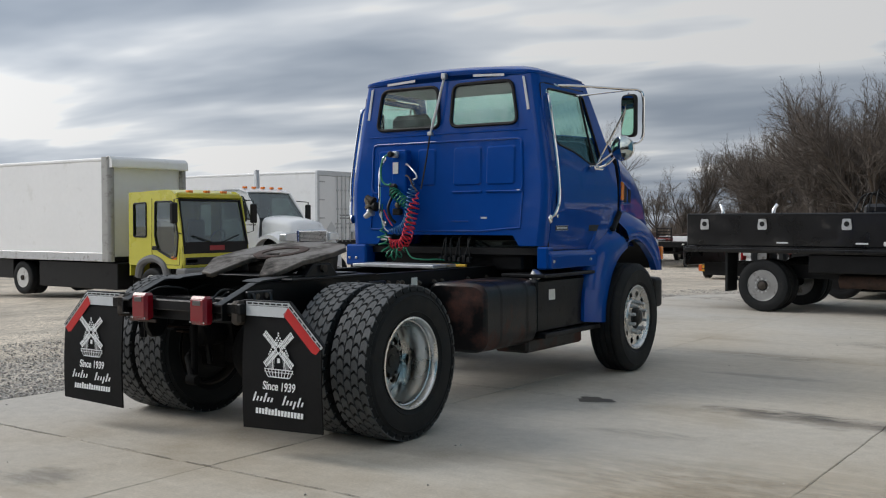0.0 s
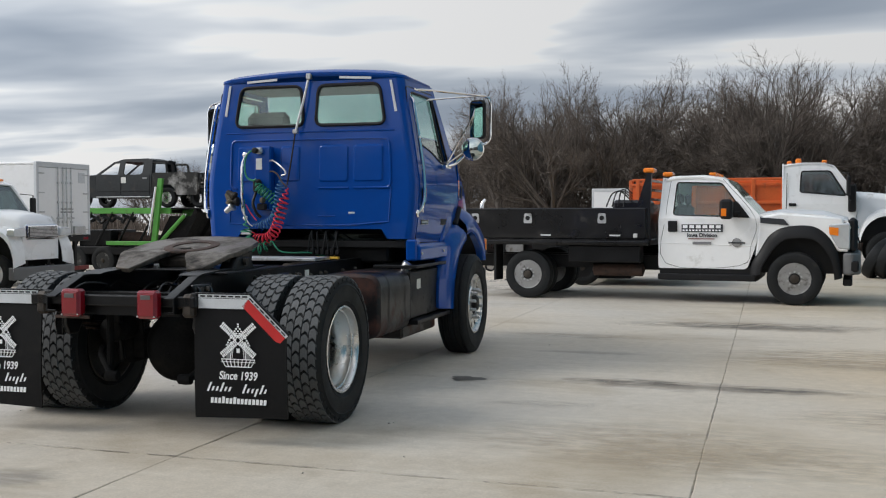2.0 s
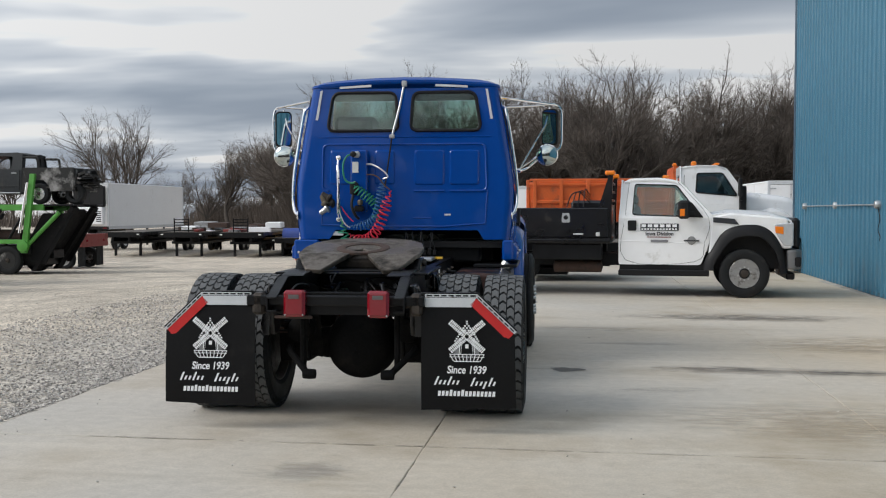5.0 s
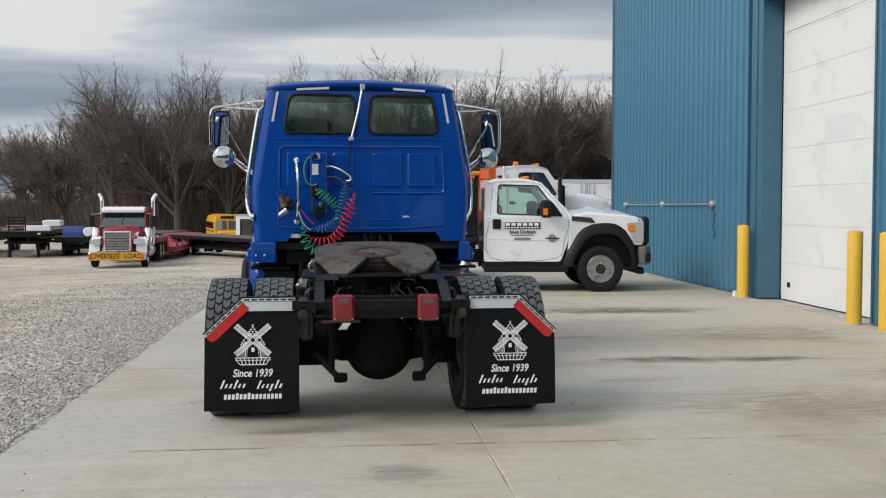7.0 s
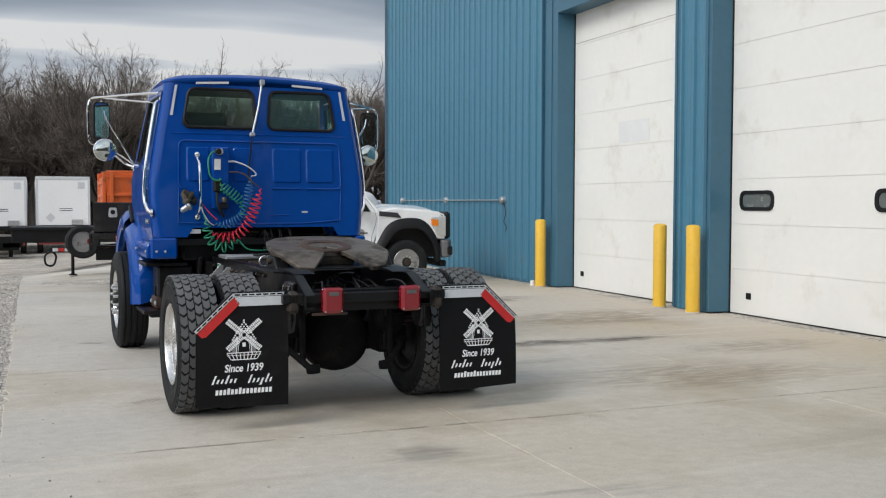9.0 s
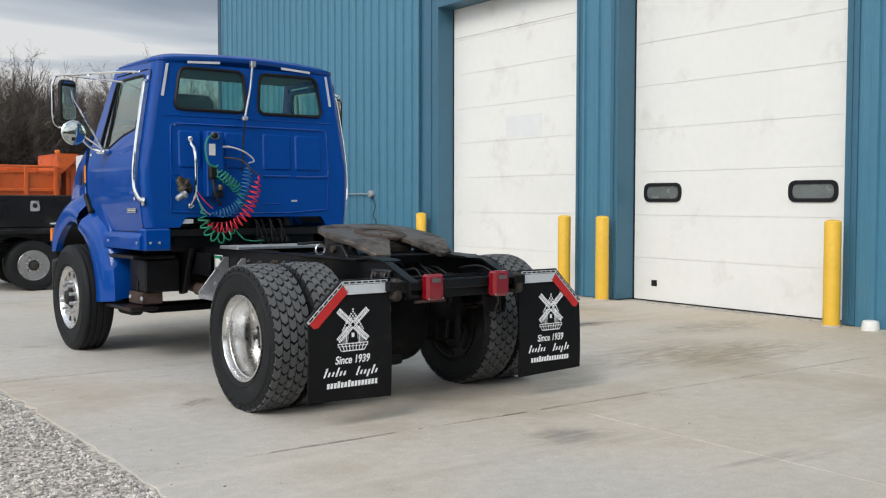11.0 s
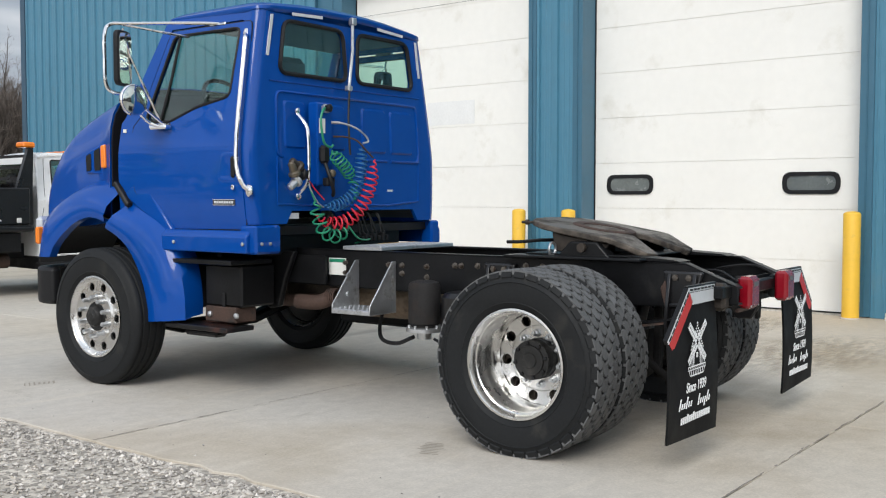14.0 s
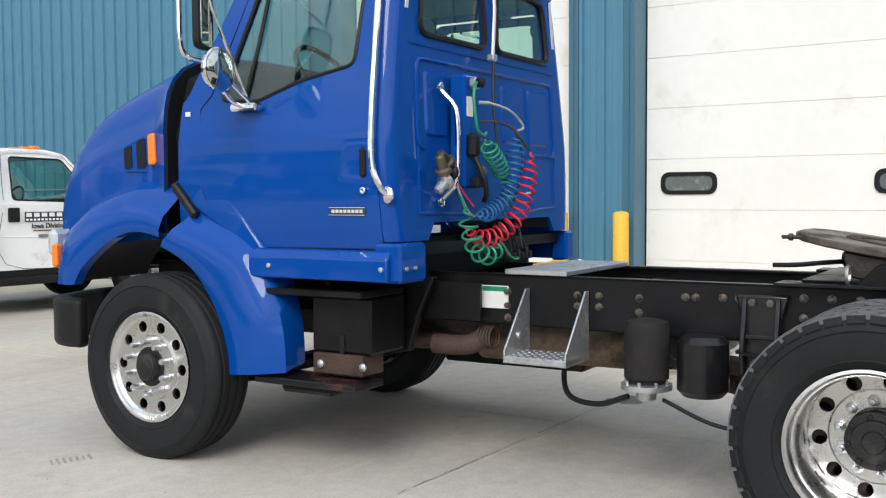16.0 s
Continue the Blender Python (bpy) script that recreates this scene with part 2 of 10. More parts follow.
TRIM = mat("blue_steel_trim", (0.040, 0.128, 0.195), 0.42, 0.0, 0.06, 1.1, 0.01, 12, 0.1)
DOORW = mat("white_door_panel", (0.80, 0.79, 0.75), 0.55, 0, 0.03, 0.9, 0.04, 180, 0, ((0.68, 0.66, 0.60), 0.14, 1.3))
WOOD = mat("weathered_deck_wood", (0.10, 0.085, 0.070), 0.85, 0, 0.25, 4, 0.1, 60, island=0.2)
BARK = mat("bare_tree_bark", (0.080, 0.069, 0.061), 0.95, 0, 0.3, 3, 0.2, 20, 0, None, 0.2)
TWIG = mat("bare_twigs", (0.150, 0.129, 0.114), 1.0, 0, 0.3, 1, 0, 20, 0, None, 0.1, 0.35)
BRUSH = mat("dead_undergrowth", (0.115, 0.096, 0.083), 1.0, 0, 0.4, 0.6, 0, 20, 0, None, 0.1, 0.4)
GLASS = glass("tinted_cab_glass", (0.86, 0.97, 0.925), 0.965, 0.06)
VGLASS = glass("grey_tinted_glass", (0.80, 0.90, 0.88), 0.66, 0.13)
DGLASS = glass("dark_glass", (0.55, 0.62, 0.62), 0.22, 0.24)
MIRROR = mat("mirror_glass", (0.52, 0.58, 0.57), 0.02, 1.0, 0.0, 1)


def ground_mats():
    # concrete: broad stains, fine speckle, faint cracks
    m = mat("worn_concrete", (0.522, 0.494, 0.450), 0.8, 0, 0.13, 0.35, 0.10, 150, 0, ((0.42, 0.38, 0.32), 0.30, 0.42), 0.3, 0, 30)
    n, l = m.node_tree.nodes, m.node_tree.links
    b = n["Principled BSDF"]
    t = n.new("ShaderNodeTexCoord")
    base = b.inputs["Base Color"].links[0].from_socket
    s = n.new("ShaderNodeTexNoise"); s.inputs["Scale"].default_value = 2.3; s.inputs["Detail"].default_value = 9; s.inputs["Roughness"].default_value = 0.7
    l.new(t.outputs["Object"], s.inputs["Vector"])
    r = n.new("ShaderNodeMapRange"); r.inputs["From Min"].default_value, r.inputs["From Max"].default_value = 0.60, 0.74
    r.inputs["To Max"].default_value = 0.40
    l.new(s.outputs["Fac"], r.inputs[0])
    x = n.new("ShaderNodeMixRGB"); x.inputs[2].default_value = (0.27, 0.24, 0.20, 1)
    l.new(r.outputs[0], x.inputs[0]); l.new(base, x.inputs[1])
    # wheel-streaks along the drive
    mpg = n.new("ShaderNodeMapping"); mpg.inputs["Scale"].default_value = (0.10, 1.1, 1)
    l.new(t.outputs["Object"], mpg.inputs[0])
    k = n.new("ShaderNodeTexNoise"); k.inputs["Scale"].default_value = 1.3; k.inputs["Detail"].default_value = 6
    l.new(mpg.outputs[0], k.inputs["Vector"])
    kr = n.new("ShaderNodeMapRange"); kr.inputs["From Min"].default_value, kr.inputs["From Max"].default_value = 0.58, 0.72; kr.inputs["To Max"].default_value = 0.5
    l.new(k.outputs["Fac"], kr.inputs[0])
    y = n.new("ShaderNodeMixRGB"); y.inputs[2].default_value = (0.34, 0.305, 0.26, 1)
    l.new(kr.outputs[0], y.inputs[0]); l.new(x.outputs[0], y.inputs[1])
    # broad tan and grey fields
    w = n.new("ShaderNodeTexNoise"); w.inputs["Scale"].default_value = 0.23; w.inputs["Detail"].default_value = 3
    l.new(t.outputs["Object"], w.inputs["Vector"])
    wr = n.new("ShaderNodeMapRange"); wr.inputs["From Min"].default_value, wr.inputs["From Max"].default_value = 0.40, 0.62; wr.inputs["To Max"].default_value = 0.55
    l.new(w.outputs["Fac"], wr.inputs[0])
    # the lanes by the doors are browner with traffic
    px = n.new("ShaderNodeSeparateXYZ"); l.new(t.outputs["Object"], px.inputs[0])
    pr_ = n.new("ShaderNodeMapRange"); pr_.inputs["From Min"].default_value, pr_.inputs["From Max"].default_value = -0.5, 5.0; pr_.inputs["To Max"].default_value = 0.5
    l.new(px.outputs[0], pr_.inputs[0])
    ws = n.new("ShaderNodeMath"); ws.operation = "ADD"; ws.use_clamp = True
    l.new(wr.outputs[0], ws.inputs[0]); l.new(pr_.outputs[0], ws.inputs[1])
    z = n.new("ShaderNodeMixRGB"); z.blend_type = "MULTIPLY"; z.inputs[2].default_value = (1.0, 0.90, 0.76, 1)
    l.new(ws.outputs[0], z.inputs[0]); l.new(y.outputs[0], z.inputs[1])
    # short dark wet-looking marks, drawn out along the drive
    mp2 = n.new("ShaderNodeMapping"); mp2.inputs["Scale"].default_value = (0.30, 1.9, 1); mp2.inputs["Location"].default_value = (4.0, 2.2, 0)
    l.new(t.outputs["Object"], mp2.inputs[0])
    k2 = n.new("ShaderNodeTexNoise"); k2.inputs["Scale"].default_value = 0.9; k2.inputs["Detail"].default_value = 7; k2.inputs["Roughness"].default_value = 0.6
    l.new(mp2.outputs[0], k2.inputs["Vector"])
    k2r = n.new("ShaderNodeMapRange"); k2r.inputs["From Min"].default_value, k2r.inputs["From Max"].default_value = 0.655, 0.73; k2r.inputs["To Max"].default_value = 0.65
    l.new(k2.outputs["Fac"], k2r.inputs[0])
    q = n.new("ShaderNodeMixRGB"); q.inputs[2].default_value = (0.23, 0.205, 0.175, 1)
    l.new(k2r.outputs[0], q.inputs[0]); l.new(z.outputs[0], q.inputs[1])
    # two long drip stains across the lanes, a faint round one, pale scuffs
    en_ = n.new("ShaderNodeTexNoise"); en_.inputs["Scale"].default_value = 2.6; en_.inputs["Detail"].default_value = 6; en_.inputs["Roughness"].default_value = 0.65
    l.new(t.outputs["Object"], en_.inputs["Vector"])
    last = q.outputs[0]
    for cx, cy, rx, ry, col, amount in ((3.55, 2.05, 1.25, 0.24, (0.20, 0.175, 0.15, 1), 0.75), (4.0, 6.8, 1.25, 0.34, (0.20, 0.175, 0.15, 1), 0.7), (0.08, -2.12, 0.28, 0.20, (0.30, 0.275, 0.245, 1), 0.5), (2.3, 3.9, 0.7, 0.13, (0.24, 0.21, 0.18, 1), 0.5), (5.2, 3.6, 0.9, 0.15, (0.24, 0.20, 0.165, 1), 0.5)):
        d1 = n.new("ShaderNodeVectorMath"); d1.operation = "SUBTRACT"; d1.inputs[1].default_value = (cx, cy, 0)
        d2 = n.new("ShaderNodeVectorMath"); d2.operation = "MULTIPLY"; d2.inputs[1].default_value = (1 / rx, 1 / ry, 0)
        d3 = n.new("ShaderNodeVectorMath"); d3.operation = "LENGTH"
        l.new(t.outputs["Object"], d1.inputs[0]); l.new(d1.outputs[0], d2.inputs[0]); l.new(d2.outputs[0], d3.inputs[0])
        d4 = n.new("ShaderNodeMath"); d4.operation = "MULTIPLY_ADD"; d4.inputs[1].default_value = 2.4
        l.new(en_.outputs["Fac"], d4.inputs[0]); l.new(d3.outputs["Value"], d4.inputs[2])
        d5 = n.new("ShaderNodeMapRange"); d5.inputs["From Min"].default_value, d5.inputs["From Max"].default_value = 2.25, 1.55; d5.inputs["To Max"].default_value = amount
        l.new(d4.outputs[0], d5.inputs[0])
        dx = n.new("ShaderNodeMixRGB"); dx.inputs[2].default_value = col
        l.new(d5.outputs[0], dx.inputs[0]); l.new(last, dx.inputs[1]); last = dx.outputs[0]
    mp3 = n.new("ShaderNodeMapping"); mp3.inputs["Scale"].default_value = (0.28, 2.4, 1); mp3.inputs["Location"].default_value = (9.0, 5.0, 0)
    l.new(t.outputs["Object"], mp3.inputs[0])
    k3 = n.new("ShaderNodeTexNoise"); k3.inputs["Scale"].default_value = 1.5; k3.inputs["Detail"].default_value = 8; k3.inputs["Roughness"].default_value = 0.68
    l.new(mp3.outputs[0], k3.inputs["Vector"])
    k3r = n.new("ShaderNodeMapRange"); k3r.inputs["From Min"].default_value, k3r.inputs["From Max"].default_value = 0.55, 0.70; k3r.inputs["To Max"].default_value = 0.6
    l.new(k3.outputs["Fac"], k3r.inputs[0])
    q = n.new("ShaderNodeMixRGB"); q.inputs[2].default_value = (0.63, 0.575, 0.49, 1)
    l.new(k3r.outputs[0], q.inputs[0]); l.new(last, q.inputs[1])
    # sand grain and small dark specks
    gn = n.new("ShaderNodeTexNoise"); gn.inputs["Scale"].default_value = 55; gn.inputs["Detail"].default_value = 6; gn.inputs["Roughness"].default_value = 0.8
    l.new(t.outputs["Object"], gn.inputs["Vector"])
    gr = n.new("ShaderNodeMapRange"); gr.inputs["From Min"].default_value, gr.inputs["From Max"].default_value = 0.3, 0.7
    gr.inputs["To Min"].default_value, gr.inputs["To Max"].default_value = 0.84, 1.14
    l.new(gn.outputs["Fac"], gr.inputs[0])
    gm = n.new("ShaderNodeVectorMath"); gm.operation = "SCALE"
    l.new(q.outputs[0], gm.inputs[0]); l.new(gr.outputs[0], gm.inputs["Scale"])
    l.new(gm.outputs[0], b.inputs["Base Color"])
    g = mat("packed_gravel", (0.54, 0.475, 0.39), 0.95, 0, 0.20, 0.16, 0.9, 26, 0, ((0.47, 0.42, 0.35), 0.30, 0.20), 0.2, 0, 90)
    n, l = g.node_tree.nodes, g.node_tree.links
    b = n["Principled BSDF"]
    t = n.new("ShaderNodeTexCoord")
    base = b.inputs["Base Color"].links[0].from_socket
    vo = n.new("ShaderNodeTexVoronoi"); vo.inputs["Scale"].default_value = 34
    l.new(t.outputs["Object"], vo.inputs["Vector"])
    hs = n.new("ShaderNodeSeparateColor"); l.new(vo.outputs["Color"], hs.inputs[0])
    hr = n.new("ShaderNodeMapRange"); hr.inputs["To Min"].default_value, hr.inputs["To Max"].default_value = 0.55, 1.45
    l.new(hs.outputs[0], hr.inputs[0])
    vm = n.new("ShaderNodeVectorMath"); vm.operation = "SCALE"
    # coarse grey chips spill along the slab edge; tracks and patches farther out
    sx = n.new("ShaderNodeSeparateXYZ"); l.new(t.outputs["Object"], sx.inputs[0])
    en = n.new("ShaderNodeTexNoise"); en.inputs["Scale"].default_value = 0.55; en.inputs["Detail"].default_value = 5
    l.new(t.outputs["Object"], en.inputs["Vector"])
    ea = n.new("ShaderNodeMath"); ea.operation = "MULTIPLY_ADD"; ea.inputs[1].default_value = 4.5
    l.new(en.outputs["Fac"], ea.inputs[0]); l.new(sx.outputs[0], ea.inputs[2])
    er = n.new("ShaderNodeMapRange"); er.inputs["From Min"].default_value, er.inputs["From Max"].default_value = -2.6, -0.5; er.inputs["To Max"].default_value = 0.7
    l.new(ea.outputs[0], er.inputs[0])
    em = n.new("ShaderNodeMixRGB"); em.inputs[2].default_value = (0.415, 0.388, 0.35, 1)
    l.new(er.outputs[0], em.inputs[0]); l.new(base, em.inputs[1])
    pn = n.new("ShaderNodeTexNoise"); pn.inputs["Scale"].default_value = 0.7; pn.inputs["Detail"].default_value = 9; pn.inputs["Roughness"].default_value = 0.72
    l.new(t.outputs["Object"], pn.inputs["Vector"])
    pr = n.new("ShaderNodeMapRange"); pr.inputs["From Min"].default_value, pr.inputs["From Max"].default_value = 0.36, 0.64; pr.inputs["To Min"].default_value, pr.inputs["To Max"].default_value = 0.72, 1.22
    l.new(pn.outputs["Fac"], pr.inputs[0])
    pm = n.new("ShaderNodeMath"); pm.operation = "MULTIPLY"
    l.new(hr.outputs[0], pm.inputs[0]); l.new(pr.outputs[0], pm.inputs[1])
    l.new(em.outputs[0], vm.inputs[0]); l.new(pm.outputs[0], vm.inputs["Scale"])
    l.new(vm.outputs[0], b.inputs["Base Color"])
    return m, g


CONCRETE, GRAVEL = ground_mats()
STONE = mat("loose_stone", (0.46, 0.43, 0.395), 0.9, 0, 0.2, 20, 0.2, 90, 0, None, 0.2, 0.55)


# ---- mesh builder ----
class Geo:
    def __init__(self):
        self.v, self.f = [], []
        self.oriented = False

    def add(self, vs, fs):
        n = len(self.v)
        self.v += [tuple(p) for p in vs]
        self.f += [tuple(i + n for i in q) for q in fs]
        return self

    def box(self, x0, x1, y0, y1, z0, z1, b=0.0):
        lo = (min(x0, x1), min(y0, y1), min(z0, z1)); hi = (max(x0, x1), max(y0, y1), max(z0, z1))
        c = [(lo[i] + hi[i]) / 2 for i in range(3)]; h = [(hi[i] - lo[i]) / 2 for i in range(3)]
        if b <= 0:
            vs = [(c[0] + sx * h[0], c[1] + sy * h[1], c[2] + sz * h[2]) for sx in (-1, 1) for sy in (-1, 1) for sz in (-1, 1)]
            return self.add(vs, [(0, 1, 3, 2), (4, 6, 7, 5), (0, 4, 5, 1), (2, 3, 7, 6), (0, 2, 6, 4), (1, 5, 7, 3)])
        b = min(b, *(q * 0.98 for q in h))
        vs, idx = [], {}
        for sx in (-1, 1):
            for sy in (-1, 1):
                for sz in (-1, 1):
                    for a in range(3):
                        s = (sx, sy, sz)
                        idx[s, a] = len(vs)
                        vs.append(tuple(c[i] + s[i] * (h[i] if i == a else h[i] - b) for i in range(3)))
        fs = []
        for a in range(3):
            u, w = [i for i in range(3) if i != a]
            for sa in (-1, 1):
                q = []
                for su, sw in ((-1, -1), (1, -1), (1, 1), (-1, 1)):
                    s = [0, 0, 0]; s[a], s[u], s[w] = sa, su, sw
                    q.append(idx[tuple(s), a])
                fs.append(tuple(q))
            for su in (-1, 1):
                for sw in (-1, 1):
                    q = []
                    for sa, k in ((-1, u), (1, u), (1, w), (-1, w)):
                        s = [0, 0, 0]; s[a], s[u], s[w] = sa, su, sw
                        q.append(idx[tuple(s), k])
                    fs.append(tuple(q))
        for sx in (-1, 1):
            for sy in (-1, 1):
                for sz in (-1, 1):
                    fs.append(tuple(idx[(sx, sy, sz), a] for a in range(3)))
        return self.add(vs, fs)

    def prism(self, poly, axis, a, b):
        def at(p, t):
            return (t, p[0], p[1]) if axis == "x" else (p[0], t, p[1]) if axis == "y" else (p[0], p[1], t)
        n = len(poly)
        return self.add([at(p, a) for p in poly] + [at(p, b) for p in poly],
                        [tuple(range(n)), tuple(range(2 * n - 1, n - 1, -1))] + [(i, (i + 1) % n, n + (i + 1) % n, n + i) for i in range(n)])

    def lathe(self, prof, at=(0, 0, 0), axis="x", seg=32, closed=False):
        vs, fs = [], []
        for r, hgt in prof:
            for k in range(seg):
                ang = 2 * math.pi * k / seg
                c, s = r * math.cos(ang), r * math.sin(ang)
                p = (hgt, c, s) if axis == "x" else (c, hgt, s) if axis == "y" else (c, s, hgt)
                vs.append((p[0] + at[0], p[1] + at[1], p[2] + at[2]))
        m = len(prof)
        for i in range(m if closed else m - 1):
            for k in range(seg):
                j, i2 = (k + 1) % seg, (i + 1) % m
                fs.append((i * seg + k, i * seg + j, i2 * seg + j, i2 * seg + k))
        if not closed:
            fs += [tuple(range(seg)), tuple(range((m - 1) * seg, m * seg))]
        return self.add(vs, fs)

    def tube(self, pts, r, seg=8, closed=False):
        pts = [Vector(p) for p in pts]
        n = len(pts)
        up = Vector((0.13, 0.21, 0.97))
        vs, fs = [], []
        prev = None
        for i, p in enumerate(pts):
            d = (pts[min(i + 1, n - 1)] - pts[max(i - 1, 0)])
            d = d.normalized() if d.length > 1e-9 else Vector((0, 0, 1))
            if prev is None:
                u = d.cross(up)
                u = u if u.length > 1e-3 else d.cross(Vector((1, 0, 0)))
            else:
                u = prev - d * prev.dot(d)
            u.normalize(); prev = u
            w = d.cross(u)
            rr = r[i] if isinstance(r, (list, tuple)) else r
            for k in range(seg):
                ang = 2 * math.pi * k / seg
                vs.append(p + u * (rr * math.cos(ang)) + w * (rr * math.sin(ang)))
        for i in range(n - 1):
            for k in range(seg):
                j = (k + 1) % seg
                fs.append((i * seg + k, i * seg + j, (i + 1) * seg + j, (i + 1) * seg + k))
        fs += [tuple(range(seg)), tuple(range((n - 1) * seg, n * seg))]
        return self.add(vs, fs)

    def loft(self, rings, closed=True, caps=True):
        n = len(rings[0]); vs = [p for r in rings for p in r]; fs = []
        assert all(len(r) == n for r in rings)
        for i in range(len(rings) - 1):
            for k in range(n if closed else n - 1):
                j = (k + 1) % n
                fs.append((i * n + k, i * n + j, (i + 1) * n + j, (i + 1) * n + k))
        if caps and closed:
            fs += [tuple(range(n)), tuple(range((len(rings) - 1) * n, len(rings) * n))]
        return self.add(vs, fs)

    def sheet(self, outer, holes, fn, cuts=()):
        """A flat outline with holes, cut along v at cuts, laid into space by fn(u, v)."""
        bm = bmesh.new()
        for loop in (outer, *holes):
            vv = [bm.verts.new((p[0], p[1], 0)) for p in loop]
            for i in range(len(vv)):
                bm.edges.new((vv[i], vv[(i + 1) % len(vv)]))
        bmesh.ops.triangle_fill(bm, use_beauty=True, edges=bm.edges[:], normal=(0, 0, 1))
        for c in cuts:
            bmesh.ops.bisect_plane(bm, geom=bm.verts[:] + bm.edges[:] + bm.faces[:], plane_co=(0, c, 0), plane_no=(0, 1, 0))
        bm.normal_update()
        for q in bm.faces:
            if q.normal.z < 0:
                q.normal_flip()
        self.oriented = True
        bm.verts.index_update()
        self.add([fn(w.co.x, w.co.y) for w in bm.verts], [tuple(w.index for w in q.verts) for q in bm.faces])
        bm.free()
        return self

    def moved(self, m):
        self.v = [tuple(m @ Vector(p)) for p in self.v]
        return self


def roundpoly(pts, r, n=5):
    out = []
    m = len(pts)
    for i in range(m):
        p, a, b = Vector(pts[i]), Vector(pts[i - 1]), Vector(pts[(i + 1) % m])
        q = min(r, (a - p).length * 0.45, (b - p).length * 0.45)
        s, e2 = p + (a - p).normalized() * q, p + (b - p).normalized() * q
        for k in range(n + 1):
            t = k / n
            out.append(tuple((1 - t) ** 2 * s + 2 * t * (1 - t) * p + t * t * e2))
    return out


def smoothpath(pts, n=8):
    """A curve through the points (Catmull-Rom)."""
    P = [Vector(p) for p in pts]
    P = [2 * P[0] - P[1]] + P + [2 * P[-1] - P[-2]]
    out = []
    for i in range(1, len(P) - 2):
        for k in range(n):
            t = k / n
            a, b, c, d = P[i - 1], P[i], P[i + 1], P[i + 2]
            out.append(0.5 * (2 * b + (c - a) * t + (2 * a - 5 * b + 4 * c - d) * t * t + (3 * b - a - 3 * c + d) * t ** 3))
    out.append(P[-2])
    return out


def to_mesh(name, geo, material, smooth=35, fix=True):
    me = bpy.data.meshes.new(name)
    me.from_pydata(geo.v, [], geo.f)
    if fix:
        bm = bmesh.new(); bm.from_mesh(me)
        bmesh.ops.recalc_face_normals(bm, faces=bm.faces)
        bm.to_mesh(me); bm.free()
    me.materials.append(material)
    if smooth:
        me.shade_smooth()
        me.set_sharp_from_angle(angle=radians(smooth))
    return me


def part(name, geo, material, parent=None, label="", bevel=0.0, solid=0.0, smooth=35, fix=True):
    """One mesh object under a thing or a part. geo may be a mesh that is shared."""
    me = geo if isinstance(geo, bpy.types.Mesh) else to_mesh(name, geo, material, smooth, fix and not (solid and geo.oriented))
    ob = new(name, me)
    if parent is not None:
        ob.parent = parent
    if label:
        ob["label"] = label
    if solid:
        if smooth:
            bm = bmesh.new(); bm.from_mesh(me)
            for e in bm.edges:
                if e.is_boundary:
                    e.smooth = False
            bm.to_mesh(me); bm.free()
        md = ob.modifiers.new("thickness", "SOLIDIFY"); md.thickness, md.offset = abs(solid), -1.0 if solid > 0 else 1.0
    if bevel:
        md = ob.modifiers.new("rounded", "BEVEL"); md.width, md.segments, md.limit_method, md.angle_limit = bevel, 2, "ANGLE", radians(40)
        md.harden_normals = False
    return ob


def thing(name, label, category, m=None, group="", kind=""):
    ob = new(name)
    ob.empty_display_size = 0.2
    if m is not None:
        ob.matrix_basis = m
    return tagged(ob, label, category, group, kind)


def text_mesh(name, body, size, material, depth=0.001, bold=0.0):
    cu = bpy.data.curves.new(name, "FONT")
    cu.body, cu.size, cu.align_x, cu.align_y, cu.extrude, cu.offset = body, size, "CENTER", "CENTER", depth, bold
    tmp = bpy.data.objects.new(name, cu)
    scene.collection.objects.link(tmp)
    bpy.context.view_layer.update()
    me = bpy.data.meshes.new_from_object(tmp.evaluated_get(bpy.context.evaluated_depsgraph_get()))
    bpy.data.objects.remove(tmp)
    me.materials.clear(); me.materials.append(material)
    return me


def sm(a, b, x):
    t = min(1, max(0, (x - a) / (b - a)))
    return t * t * (3 - 2 * t)


def level(x, y):
    """The height of the ground: flat by the building, falling away over the yard and towards the woods."""
    y1 = 11 + 13 * sm(-3, 3, x)
    s = 0.047 * max(0, -4.5 - x) * sm(-4.5, -9, x) + 0.045 * max(0, y - y1) * sm(y1, y1 + 6, y)
    return -1.05 * math.tanh(s / 1.05) - 0.16 * sm(31, 37, y) - 1.0 * sm(58, 95, y)

# ---- ground ----
EDGE = -2.40
def ground():
    xs = sorted({*[-400, -250, -160, -110, -80, -60, -48], *range(-40, -2, 2), -2.75, EDGE + 0.05, EDGE + 0.35, 2, 7, 15, 30, 50, 80, 120, 200, 400})
    ys = sorted({*[-400, -200, -100, -60, -30], *range(-20, 72, 3), 80, 95, 120, 160, 220, 400})
    g = Geo()
    vs = []
    for y in ys:
        for x in xs:
            pad = x > EDGE + 0.1 and y < 24.2
            vs.append((x, y, level(x, y) - (0.010 if pad else 0.012)))
    w = len(xs)
    g.add(vs, [(j * w + i, j * w + i + 1, (j + 1) * w + i + 1, (j + 1) * w + i) for j in range(len(ys) - 1) for i in range(w - 1)])
    ob = part("ground", g, GRAVEL, smooth=60)
    return tagged(ob, "packed tan gravel yard falling away from the building", "ground", kind="structure")


ground()


STONET = mat("loose_tan_stone", (0.52, 0.465, 0.39), 0.9, 0, 0.2, 20, 0.2, 90, 0, None, 0.2, 0.3)


